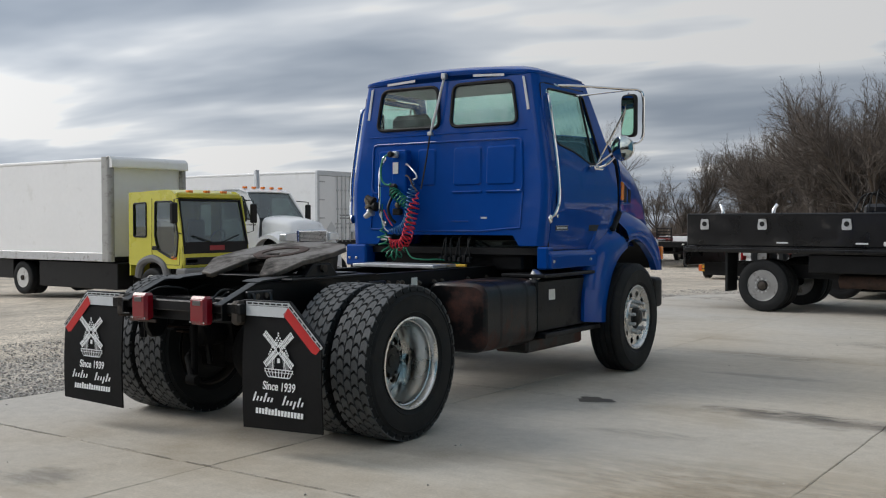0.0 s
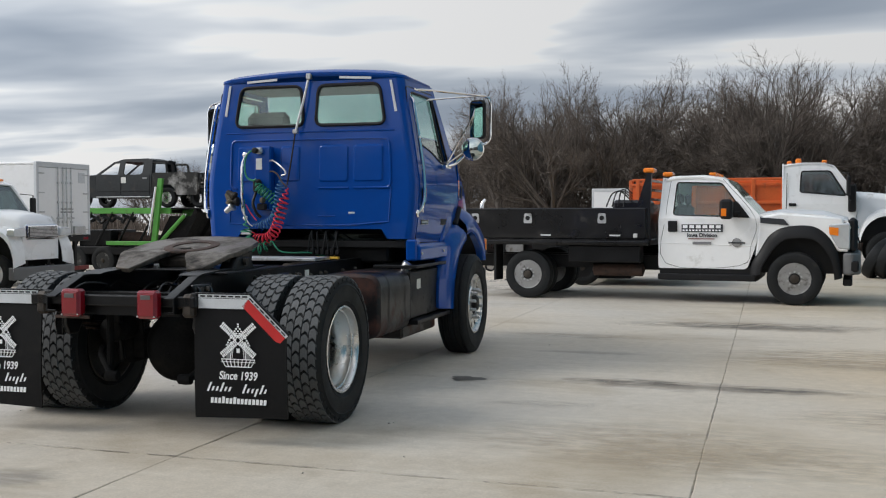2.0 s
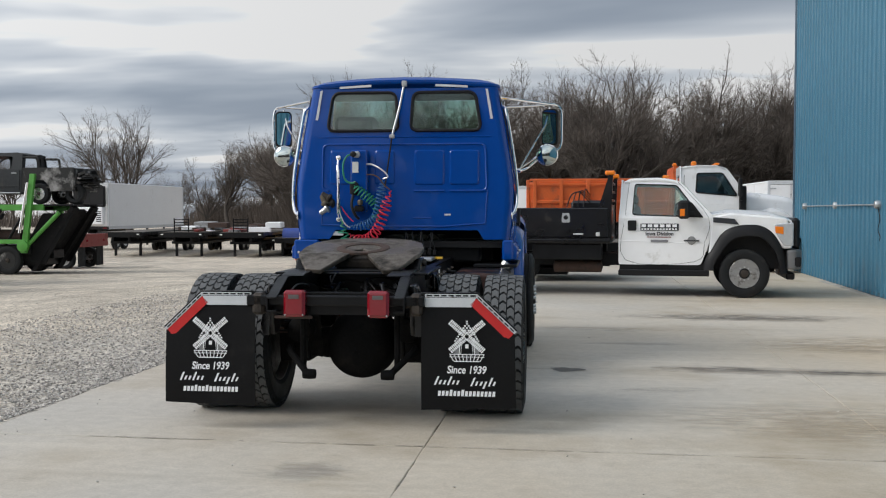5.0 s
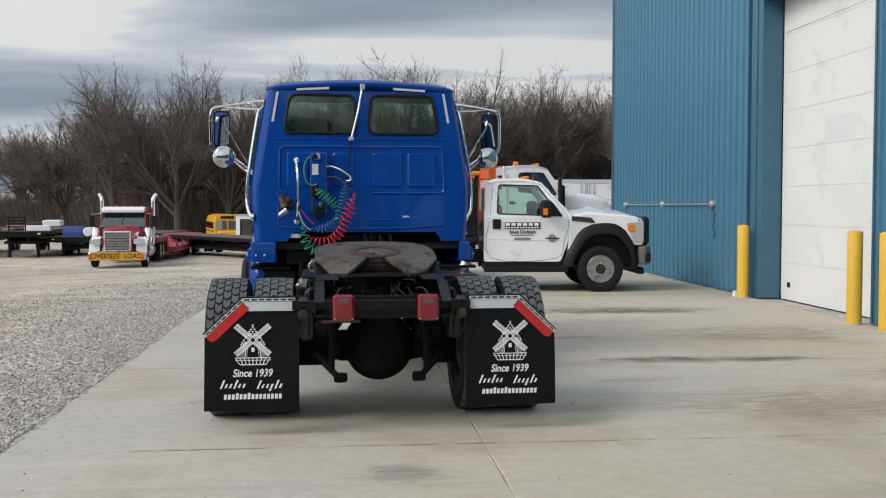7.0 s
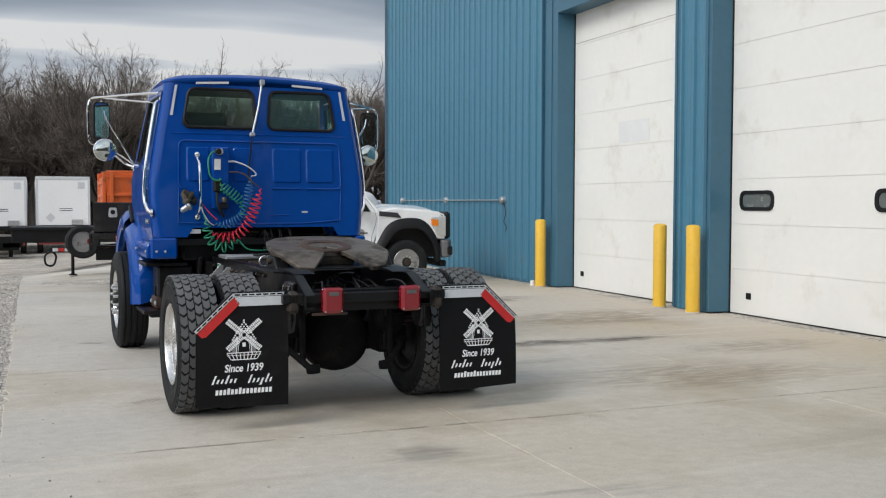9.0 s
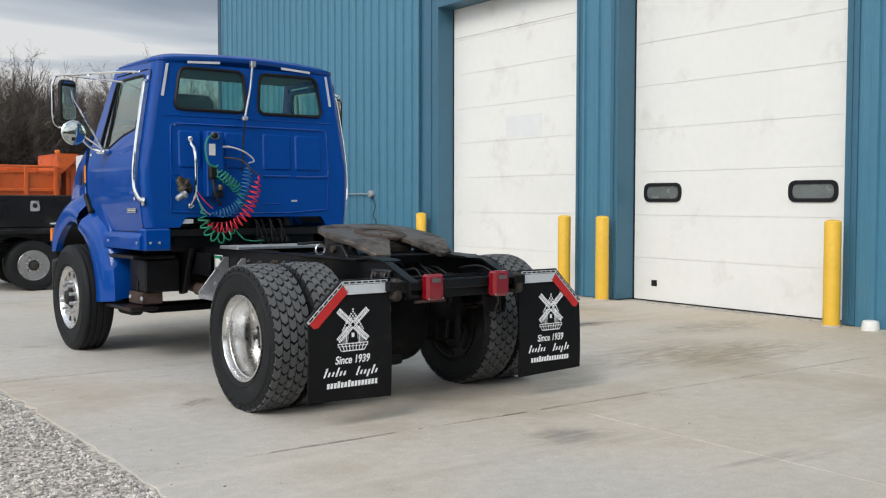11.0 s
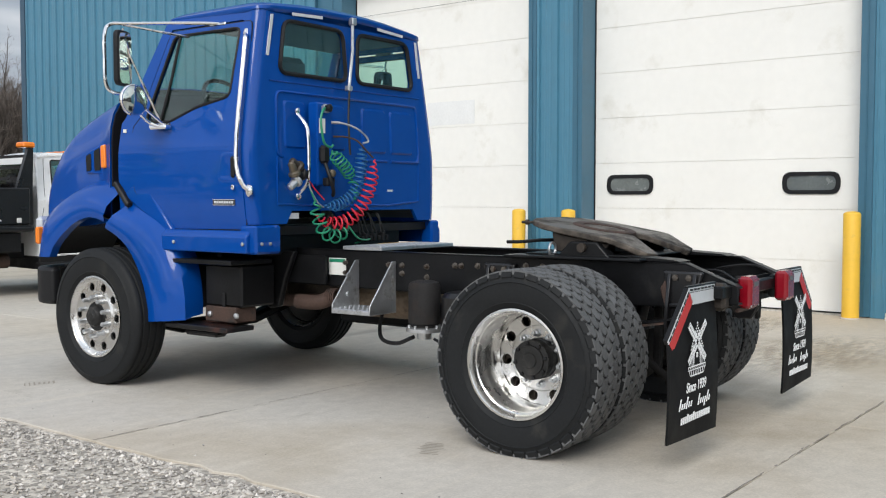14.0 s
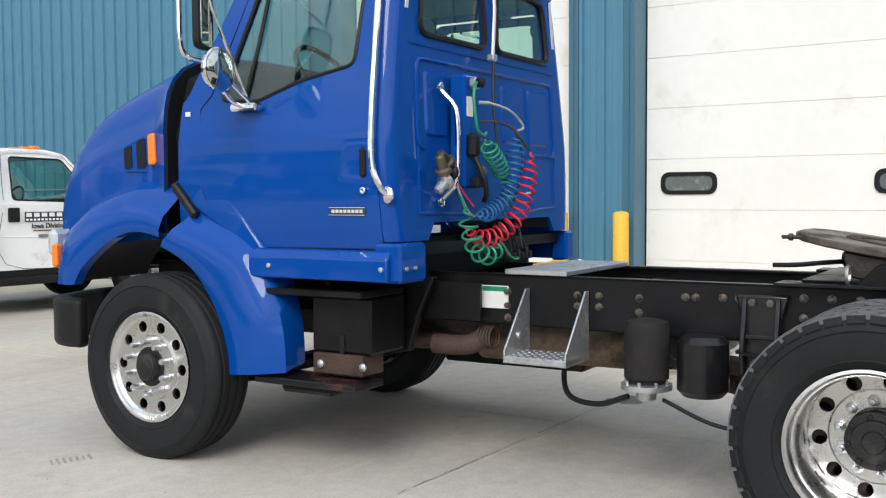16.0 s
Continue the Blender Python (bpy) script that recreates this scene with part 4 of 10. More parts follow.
def cab():
    CR = 0.08
    ztop = 2.70
    ZC = [1.2 + 0.028 * k for k in range(54)]
    # back wall with two window openings
    wl_ = roundpoly([(-0.745, 2.275), (-0.05, 2.275), (-0.075, 2.645), (-0.685, 2.645)], 0.075, 6)
    wr_ = roundpoly([(0.07, 2.275), (0.75, 2.275), (0.69, 2.645), (0.095, 2.645)], 0.075, 6)
    zs = [1.22, 1.28, 1.34, 1.42, 1.5, 1.58, 1.66, 1.75, 1.85, 1.95, 2.05, 2.15, 2.25, 2.35, 2.45, 2.55, 2.63, ztop]
    outer = [(-(cabw(z) - CR), z) for z in zs]
    outer += [(-0.5, ztop + 0.045), (0, ztop + 0.06), (0.5, ztop + 0.045)]
    outer += [(cabw(z) - CR, z) for z in reversed(zs)]
    outer += [(0.78, 1.22), (0.72, 1.31), (-0.66, 1.31), (-0.72, 1.22)]
    g = Geo().sheet(outer, [wl_, wr_], lambda u, v: (u, cabback(v), v))
    part("back_wall", g, BLUE, truck, solid=0.03, smooth=0)
    # rounded rear corners, side strips, cowl
    for s in (-1, 1):
        rings = []
        for z in zs:
            w, y = cabw(z), cabback(z)
            rings.append([(s * (w - CR + CR * math.sin(a)), y + CR - CR * math.cos(a), z) for a in [radians(q) for q in (0, 15, 30, 45, 60, 75, 90)]] + [(s * w, y + CR + 0.012, z)])
        part("rear_corner", Geo().loft(rings, closed=False), BLUE, truck, solid=0.02)
        # door opening surround: rear strip to roof, cowl strip, A-pillar
        def fn(u, v, s=s):
            return (s * cabw(v), u, v)
        rail = [(2.125, 2.60), (2.125, ztop), (2.98, ztop), (3.33, 2.0), (3.37, 1.96), (3.40, 1.20), (2.88, 1.185), (3.19, 1.45), (3.235, 1.93), (3.165, 2.0), (2.925, 2.63), (2.2, 2.63)]
        part("door_frame", Geo().sheet(rail, [], fn, ZC), BLUE, truck, solid=0.02 * s, smooth=0)
        # the door with its own window and fittings
        dp = roundpoly([(2.066, 1.185), (2.90, 1.178), (3.205, 1.45), (3.225, 1.93), (3.155, 1.985), (2.918, 2.615), (2.10, 2.615)], 0.035, 4)
        door = part("door", Geo().sheet(dp, [side_window()], lambda u, v, s=s: (s * (cabw(v) + 0.006), u, v), ZC), BLUE, truck, solid=0.03 * s, smooth=0)
        part("door_gap", Geo().tube([(s * (cabw(q[1]) + 0.002), q[0], q[1]) for q in dp + dp[:1]], 0.005, 6), DARK, door)
        part("window_seal", Geo().tube([(s * (cabw(q[1]) + 0.004), q[0], q[1]) for q in side_window() + side_window()[:1]], 0.011, 6), DARK, door, "black rubber window seal")
        part("pane", Geo().sheet(side_window(), [], lambda u, v, s=s: (s * (cabw(v) - 0.008), u, v), ZC), GLASS, door, solid=0.004)
        part("window_post", Geo().tube([(s * (cabw(2.53) + 0.002), 2.815, 2.56), (s * (cabw(2.25) + 0.004), 2.86, 2.25), (s * (cabw(1.95) + 0.004), 2.925, 1.95)], 0.011, 6), DARK, door, "black vent-window divider")
        px = s * (cabw(1.6) + 0.006)
        rims = [roundpoly([(2.125 - e, 1.515 - e), (2.30 + e, 1.535 - e), (2.255 + e, 1.70 + e), (2.125 - e, 1.70 + e)], 0.035, 5) for e in (0.014, 0.0, -0.012)]
        part("handle_pocket", Geo().loft([[(s * (cabw(v) + h), u, v) for u, v in q] for q, h in zip(rims, (0.0062, 0.011, 0.0066))]), BLUE, door, smooth=60)
        part("handle", Geo().box(px - 0.012 * s, px + 0.020 * s, 2.137, 2.172, 1.54, 1.685, 0.012), DARK, door, "black pull handle")
        part("lock", Geo().lathe([(0.017, 0), (0.017, 0.010), (0.012, 0.013), (0.004, 0.012)], (0, 0, 0), "x", 14).moved(Matrix.Translation((px, 2.155, 1.475)) @ Matrix.Diagonal((s, 1, 1, 1))), CHROME, door, "chrome lock barrel")
        bx = s * (cabw(1.37) + 0.008)
        badge = part("badge", Geo().box(bx - 0.004 * s, bx + 0.006 * s, 2.15, 2.37, 1.352, 1.392, 0.004), INKB, door, "black maker's badge with pale bar")
        for k in range(8):
            part("badge_bar", Geo().box(bx + 0.006 * s, bx + 0.0075 * s, 2.165 + 0.024 * k, 2.183 + 0.024 * k, 1.364, 1.380), TAPE, badge)
        for q in (1.353, 1.390):
            part("badge_rim", Geo().box(bx + 0.006 * s, bx + 0.0075 * s, 2.152, 2.368, q - 0.0015, q + 0.0015), TAPE, badge)
        # sill step panel with its slanted pressing
        prof = [(0.98, 1.03), (1.095, 1.025), (1.095, 1.14), (1.06, 1.178), (0.98, 1.178)]
        sill = part("sill_panel", Geo().prism([(s * a, b) for a, b in prof], "y", 2.0, 2.86), BLUE, truck, bevel=0.012)
        part("sill_end", Geo().box(s * (0.82 if s < 0 else 0.955), s * 1.06, 1.945 if s < 0 else 1.985, 2.10, 1.02, 1.215, 0.015), BLUE, truck)
        for yy in (1.955,):
            for xx in (0.93, 1.01) if s < 0 else ():
                part("bolt", Geo().lathe([(0.012, 0), (0.012, -0.008), (0.006, -0.011)], (s * xx, 1.945, 1.09), "y", 10), STEEL, sill)
        part("bolt", Geo().lathe([(0.013, 0), (0.013, 0.009), (0.006, 0.012)], (0, 0, 0), "x", 10).moved(Matrix.Translation((s * 1.095, 2.72, 1.09)) @ Matrix.Diagonal((s, 1, 1, 1))), STEEL, sill)
        part("bolt", Geo().lathe([(0.013, 0), (0.013, 0.009), (0.006, 0.012)], (0, 0, 0), "x", 10).moved(Matrix.Translation((s * 1.095, 2.03, 1.09)) @ Matrix.Diagonal((s, 1, 1, 1))), STEEL, sill)
        # grab rail on the corner
        gx = lambda z: s * (cabw(z) + 0.045)
        pts = [(s * (cabw(2.5) - 0.01), 2.15, 2.52), (s * (cabw(2.5) + 0.03), 2.12, 2.505), (gx(2.42), 2.10, 2.42), (gx(1.9), 2.085, 1.9), (gx(1.62), 2.08, 1.62), (s * (cabw(1.5) + 0.03), 2.05, 1.50), (s * (cabw(1.46) - 0.005), 2.03, 1.455)]
        if s > 0:
            pts = [(p[0] - 0.008, p[1] + 0.05, p[2]) for p in pts]
        gr = part("grab_rail", Geo().tube(smoothpath(pts, 6), 0.0165, 10), CHROME, truck, "chrome grab rail")
        for z, y in ((2.525, 2.15), (1.452, 2.025)):
            part("foot", Geo().lathe([(0.03, 0), (0.03, 0.012), (0.018, 0.02)], (0, 0, 0), "x", 14).moved(Matrix.Translation((s * (cabw(z) - 0.012), y + (0.05 if s > 0 else 0), z)) @ Matrix.Diagonal((s, 1, 1.4, 1))), CHROME, gr)
    # roof with a lip, crowned
    rings = []
    for k, (zz, ins) in enumerate(((2.675, -0.006), (2.695, -0.022), (2.715, -0.02), (2.745, 0.035), (2.775, 0.12), (2.80, 0.26), (2.815, 0.5))):
        w, y0, y1 = cabw(2.70) - ins, cabback(2.7) + ins, 3.03 - ins * 0.8
        crown = 0.055 if k < 4 else 0.03 if k < 6 else 0.0
        poly = roundpoly([(-w, y0), (w, y0), (w * 0.97, y1), (-w * 0.97, y1)], 0.15, 6)
        fine = []
        for i, (a, b) in enumerate(zip(poly, poly[1:] + poly[:1])):
            fine += [tuple(Vector(a).lerp(Vector(b), t / 6)) for t in range(6)] if i % 7 == 6 else [a]
        rings.append([(x, y, zz + crown * (1 - (x / w) ** 2)) for x, y in fine])
    part("roof", Geo().loft(rings), BLUE, truck, smooth=50)
    for x in (-0.62, -0.2, 0.0, 0.2, 0.62):
        part("marker_lamp", Geo().lathe([(0.05, 0), (0.048, 0.02), (0.035, 0.038), (0.015, 0.045)], (x, 2.86, 2.765 - 0.05 * abs(x)), "z", 14), AMBER, truck, "amber roof marker lamp")
    part("roof_vent", Geo().box(-0.28, -0.16, 2.45, 2.57, 2.80, 2.842, 0.012), DARK, truck, "black roof antenna base")
    # windscreen, floor, inner lining
    part("windscreen", Geo().add([(-0.98, 3.27, 1.97), (0.98, 3.27, 1.97), (0.86, 2.97, 2.67), (-0.86, 2.97, 2.67)], [(0, 1, 2, 3)]), GLASS, truck, solid=0.005)
    part("screen_pillar", Geo().box(-0.012, 0.012, 3.26, 3.29, 1.97, 2.0), DARK, truck)
    part("firewall", Geo().box(-1.0, 1.0, 3.25, 3.33, 1.0, 1.97), DARK, truck)
    part("cab_floor", Geo().box(-1.02, 1.02, 2.05, 3.3, 1.14, 1.2), DARK, truck)
    for s in (-1, 1):
        part("door_lining", Geo().box(s * 1.0, s * 1.02, 2.14, 3.25, 1.2, 1.92), PLASTIC, truck)
    part("headliner", Geo().box(-0.85, 0.85, 2.12, 2.95, 2.665, 2.678), PLASTIC, truck)
    part("dashboard", Geo().box(-0.98, 0.98, 2.98, 3.26, 1.55, 1.93, 0.05), PLASTIC, truck, "grey dashboard")
    for x in (-0.5, 0.45):
        st = part("seat", Geo().box(x - 0.25, x + 0.25, 2.25, 2.72, 1.45, 1.60, 0.05), SEATF, truck, "grey fabric seat")
        part("backrest", Geo().box(x - 0.24, x + 0.24, 2.17, 2.30, 1.58, 2.22, 0.06), SEATF, st)
        if x < 0:
            part("headrest", Geo().box(x - 0.22, x + 0.22, 2.18, 2.28, 2.20, 2.43, 0.06), SEATF, st)
    sw = part("steering_wheel", Geo().tube([(-0.5 + 0.225 * math.cos(a), 2.78 + 0.14 * math.sin(a), 2.12 + 0.18 * math.sin(a)) for a in [2 * math.pi * k / 28 for k in range(29)]], 0.016, 8), DARK, truck, "black steering wheel")
    part("spoke", Geo().tube([(-0.72, 2.78, 2.12), (-0.28, 2.78, 2.12)], 0.014, 6), DARK, sw)
    part("column", Geo().tube([(-0.5, 2.85, 2.0), (-0.5, 3.1, 1.75)], 0.03, 8), DARK, sw)
    # window panes and seals of the back wall
    for poly in (wl_, wr_):
        part("back_pane", Geo().sheet(poly, [], lambda u, v: (u, cabback(v) + 0.006, v)), GLASS, truck, solid=-0.004)
        part("window_seal", Geo().tube([(q[0], cabback(q[1]) - 0.006, q[1]) for q in poly + poly[:1]], 0.016, 6), DARK, truck, "black rubber window seal")
    # pressings: two raised squares, the frame bead round them, lower beads
    def press(x0, x1, z0, z1):
        a = roundpoly([(x0, z0), (x1, z0), (x1, z1), (x0, z1)], 0.03, 4)
        cx, cz = (x0 + x1) / 2, (z0 + z1) / 2
        b = [(cx + (u - cx) * (1 - 0.03 / (x1 - x0)), cz + (v - cz) * (1 - 0.03 / (z1 - z0))) for u, v in a]
        part("pressing", Geo().loft([[(u, cabback(v) + 0.002, v) for u, v in a], [(u, cabback(v) - 0.011, v) for u, v in b]]), BLUE, truck, smooth=0)
    press(0.105, 0.40, 1.745, 2.09); press(0.445, 0.735, 1.745, 2.09); press(-0.72, -0.50, 1.75, 2.09); press(-0.28, -0.08, 1.75, 2.09)
    def bead(pts, r=0.011):
        part("bead", Geo().tube([(u, cabback(v) - 0.001, v) for u, v in pts], r, 6), BLUE, truck)
    bead(roundpoly([(-0.79, 1.69), (-0.785, 2.145), (0.79, 2.145), (0.81, 1.69)], 0.06, 4))
    bead([(0.105, 1.69), (0.40, 1.69)]); bead([(0.45, 1.69), (0.81, 1.69)])
    bead([(-0.80, 1.36), (-0.3, 1.345), (0.4, 1.345), (0.79, 1.375)], 0.009)
    bead([(0.10, 1.43), (0.27, 1.43)], 0.006); bead([(-0.84, 2.215), (0.84, 2.215)], 0.006)
    bead([(-0.80, 1.37), (-0.79, 1.69)], 0.007); bead([(0.79, 1.37), (0.81, 1.69)], 0.007)
    part("small_mark", Geo().box(0.40, 0.46, cabback(1.46) - 0.004, cabback(1.46), 1.452, 1.468), TAPE, truck)
    # reflective tape
    for s in (-1, 1):
        part("tape", Geo().prism([(s * 0.790, 2.672), (s * 0.812, 2.668), (s * 0.862, 2.385), (s * 0.838, 2.382)], "y", cabback(2.52) - 0.010, cabback(2.52) - 0.002), TAPE, truck, "silver reflective tape")
        part("tape", Geo().prism([(s * 0.31, 2.722), (s * 0.62, 2.705), (s * 0.62, 2.684), (s * 0.31, 2.700)], "y", cabback(2.7) - 0.028, cabback(2.7) - 0.024), TAPE, truck, "silver reflective tape")
    # antenna rod that holds up the lines, with its cord
    rod = part("hose_rod", Geo().tube([(0.012, 2.02, 2.73), (-0.03, 1.985, 2.5), (-0.10, 1.96, 2.215)], 0.011, 8), STEEL, truck, "grey hose tender rod")
    part("clip", Geo().box(-0.012, 0.036, 1.995, 2.04, 2.70, 2.755, 0.006), STEEL, rod)
    part("clamp", Geo().box(-0.125, -0.075, 1.94, 1.985, 2.195, 2.235, 0.008), STEEL, rod)
    part("cord", Geo().tube(smoothpath([(-0.10, 1.955, 2.21), (-0.13, 1.94, 1.98), (-0.16, 1.90, 1.72)], 6), 0.008, 6), DARK, rod)


cab()


def hood():
    # sloping bonnet: half sections swept from cowl to nose
    def top(y):
        t = (y - 3.53) / (4.63 - 3.53)
        return 2.235 - 0.27 * t - 0.09 * t ** 2 - 0.20 * t ** 8
    rings = []
    for y in (3.53, 3.6, 3.7, 3.8, 3.9, 4.0, 4.1, 4.2, 4.3, 4.4, 4.48, 4.54, 4.59, 4.62, 4.64):
        t = (y - 3.53) / 1.11
        z = top(y)
        w = 0.955 - 0.13 * t ** 1.5 + 0.065 * math.exp(-t / 0.07)
        low = 1.22 - 0.1 * t
        half = [(0.0, z + 0.07), (w * 0.25, z + 0.066), (w * 0.45, z + 0.052), (w * 0.62, z + 0.028), (w * 0.75, z), (w * 0.85, z - 0.045), (w * 0.92, z - 0.11), (w * 0.965, z - 0.19), (w * 0.99, z - 0.29), (w, z - 0.40), (w * 1.0, low)]
        if y > 4.63:
            half = [(a * 0.96, low + (b - low) * 0.96) for a, b in half]
        rings.append([(-a, y, b) for a, b in reversed(half)] + [(a, y, b) for a, b in half[1:]])
    rim = [[(x * 0.985, y, 1.0 + (z - 1.0) * 0.992) for x, yy, z in rings[0]] for y in (3.515, 3.532)]
    part("hood_edge", Geo().loft(rim), DARK, truck, "black inner edge of the bonnet")
    part("hood", Geo().loft(rings), BLUE, truck, "blue sloping bonnet, opened a crack at the cowl", smooth=50)
    # grille and nose
    part("grille", Geo().box(-0.55, 0.55, 4.56, 4.66, 0.95, 1.42, 0.03), CHROME, truck, "chrome grille")
    part("cowl_seal", Geo().loft([[(-0.90, 3.40, 1.30), (-0.94, 3.40, 1.80), (-0.85, 3.40, 2.10), (-0.65, 3.40, 2.20), (0, 3.40, 2.25), (0.65, 3.40, 2.20), (0.85, 3.40, 2.10), (0.94, 3.40, 1.80), (0.90, 3.40, 1.30)],
                                  [(-0.90, 3.56, 1.30), (-0.935, 3.56, 1.80), (-0.83, 3.56, 2.14), (-0.65, 3.56, 2.225), (0, 3.56, 2.27), (0.65, 3.56, 2.225), (0.83, 3.56, 2.14), (0.935, 3.56, 1.80), (0.90, 3.56, 1.30)]]), DARK, truck, "black cowl seal")
    for s in (-1, 1):
        # cowl side panel between door and bonnet
        part("cowl_panel", Geo().sheet([(3.245, 1.20), (3.45, 1.24), (3.43, 2.02), (3.33, 2.02), (3.245, 1.95)], [], lambda u, v, s=s: (s * (cabw(v) + 0.003 - 0.09 * max(0, (u - 3.235) / 0.2)), u, v)), BLUE, truck, solid=0.02 * s)
        # wheel arch: bands from the lip outwards and inboard
        def arch(op, out, inn, x_in, name, lbl=""):
            rings = []
            for (a, b, c) in zip(op, out, inn):
                rings.append([(s * 1.06, a[0], a[1]), (s * 1.125, a[0], a[1]), (s * 1.14, (a[0] * 0.75 + b[0] * 0.25), (a[1] * 0.75 + b[1] * 0.25)), (s * 1.125, (a[0] * 0.35 + b[0] * 0.65), (a[1] * 0.35 + b[1] * 0.65)), (s * 1.07, b[0], b[1]), (s * (x_in + 0.10), (b[0] * 0.5 + c[0] * 0.5), (b[1] * 0.4 + c[1] * 0.6)), (s * x_in, c[0], c[1])])
            rings = [[tuple(p) for p in zip_row] for zip_row in zip(*[smoothpath([r[j] for r in rings], 4) for j in range(7)])]
            return part(name, Geo().loft(rings, closed=False), BLUE, truck, lbl, solid=0.0, smooth=60)
        op = [(3.47, 1.225), (3.56, 1.245), (3.68, 1.252), (3.83, 1.21), (3.97, 1.13), (4.10, 1.03), (4.17, 0.93)]
        ou = [(3.42, 1.40), (3.55, 1.44), (3.75, 1.455), (3.97, 1.41), (4.18, 1.31), (4.33, 1.17), (4.38, 0.93)]
        ii = [(3.40, 1.57), (3.55, 1.59), (3.78, 1.575), (4.02, 1.51), (4.28, 1.40), (4.48, 1.20), (4.58, 0.95)]
        arch(op, ou, ii, 0.86, "front_fender", "blue front wing hinged with the bonnet")
        op = [(2.985, 0.50), (2.995, 0.66), (3.05, 0.82), (3.13, 0.95), (3.22, 1.05), (3.34, 1.125), (3.46, 1.175)]
        ou = [(2.64, 0.53), (2.645, 0.68), (2.68, 0.85), (2.76, 1.01), (2.88, 1.165), (3.08, 1.265), (3.32, 1.325)]
        ii = [(2.65, 0.56), (2.655, 0.72), (2.69, 0.91), (2.76, 1.09), (2.86, 1.25), (3.05, 1.37), (3.28, 1.44)]
        arch(op, ou, ii, 0.90, "rear_fender", "blue rear half of the front wing")
        part("wing_brace", Geo().prism([(2.80, 1.02), (3.10, 1.28), (3.34, 1.42), (3.24, 1.50), (3.05, 1.48), (2.78, 1.16)], "x", s * 0.96, s * 1.05), BLUE, truck, bevel=0.02)
        part("arch_liner", Geo().loft([[(s * 0.45, y, z), (s * 1.02, y, z)] for y, z in ((3.05, 0.55), (3.03, 0.85), (3.15, 1.08), (3.4, 1.22), (3.75, 1.28), (4.05, 1.22), (4.24, 1.06), (4.30, 0.95))], closed=False), DARK, truck, solid=0.01)
        part("hood_latch", Geo().box(-0.028, 0.028, -0.12, 0.12, -0.022, 0.022, 0.012).moved(Matrix.Translation((s * 1.06, 3.33, 1.43)) @ Matrix.Rotation(radians(48), 4, "X")), DARK, truck, "black rubber bonnet latch")
        # side vents and amber marker
        vent = part("vent_surround", Geo().prism(roundpoly([(3.57, 1.60), (3.60, 1.83), (3.66, 1.845), (3.93, 1.75), (3.93, 1.60), (3.62, 1.58)], 0.02, 3), "x", s * 0.90, s * 0.952), BLUE, truck, bevel=0.008)
        part("vent_slot", Geo().prism(roundpoly([(3.85, 1.62), (3.855, 1.755), (3.915, 1.735), (3.91, 1.61)], 0.015, 3), "x", s * 0.93, s * 0.957), DARK, vent)
        part("vent_slot", Geo().prism(roundpoly([(3.735, 1.62), (3.745, 1.795), (3.815, 1.77), (3.81, 1.615)], 0.015, 3), "x", s * 0.93, s * 0.957), DARK, vent)
        part("side_marker", Geo().prism(roundpoly([(3.635, 1.635), (3.645, 1.82), (3.70, 1.81), (3.695, 1.63)], 0.02, 3), "x", s * 0.93, s * 0.985), AMBER, vent, "amber side marker", bevel=0.01)
        part("wing_marker", Geo().box(s * 1.06, s * 1.118, 4.33, 4.375, 1.03, 1.17, 0.012), AMBER, truck, "amber corner lamp")
        part("headlamp", Geo().box(s * 0.60, s * 0.98, 4.52, 4.60, 1.08, 1.25, 0.03), CLEARL, truck, "clear headlamp")
    # bumper, wrapped ends
    poly = roundpoly([(-1.12, 4.14), (-1.13, 4.32), (-1.02, 4.50), (-0.6, 4.66), (0.6, 4.66), (1.02, 4.50), (1.13, 4.32), (1.12, 4.14), (1.03, 4.14), (1.04, 4.30), (0.93, 4.44), (0.55, 4.59), (-0.55, 4.59), (-0.93, 4.44), (-1.04, 4.30), (-1.03, 4.14)], 0.08, 5)
    part("bumper", Geo().prism(poly, "z", 0.55, 0.845), DARK, truck, "black front bumper", bevel=0.04)
    part("cowl_sticker", Geo().box(-1.044, -1.038, 3.30, 3.335, 1.89, 1.915), LABELW, truck)


hood()


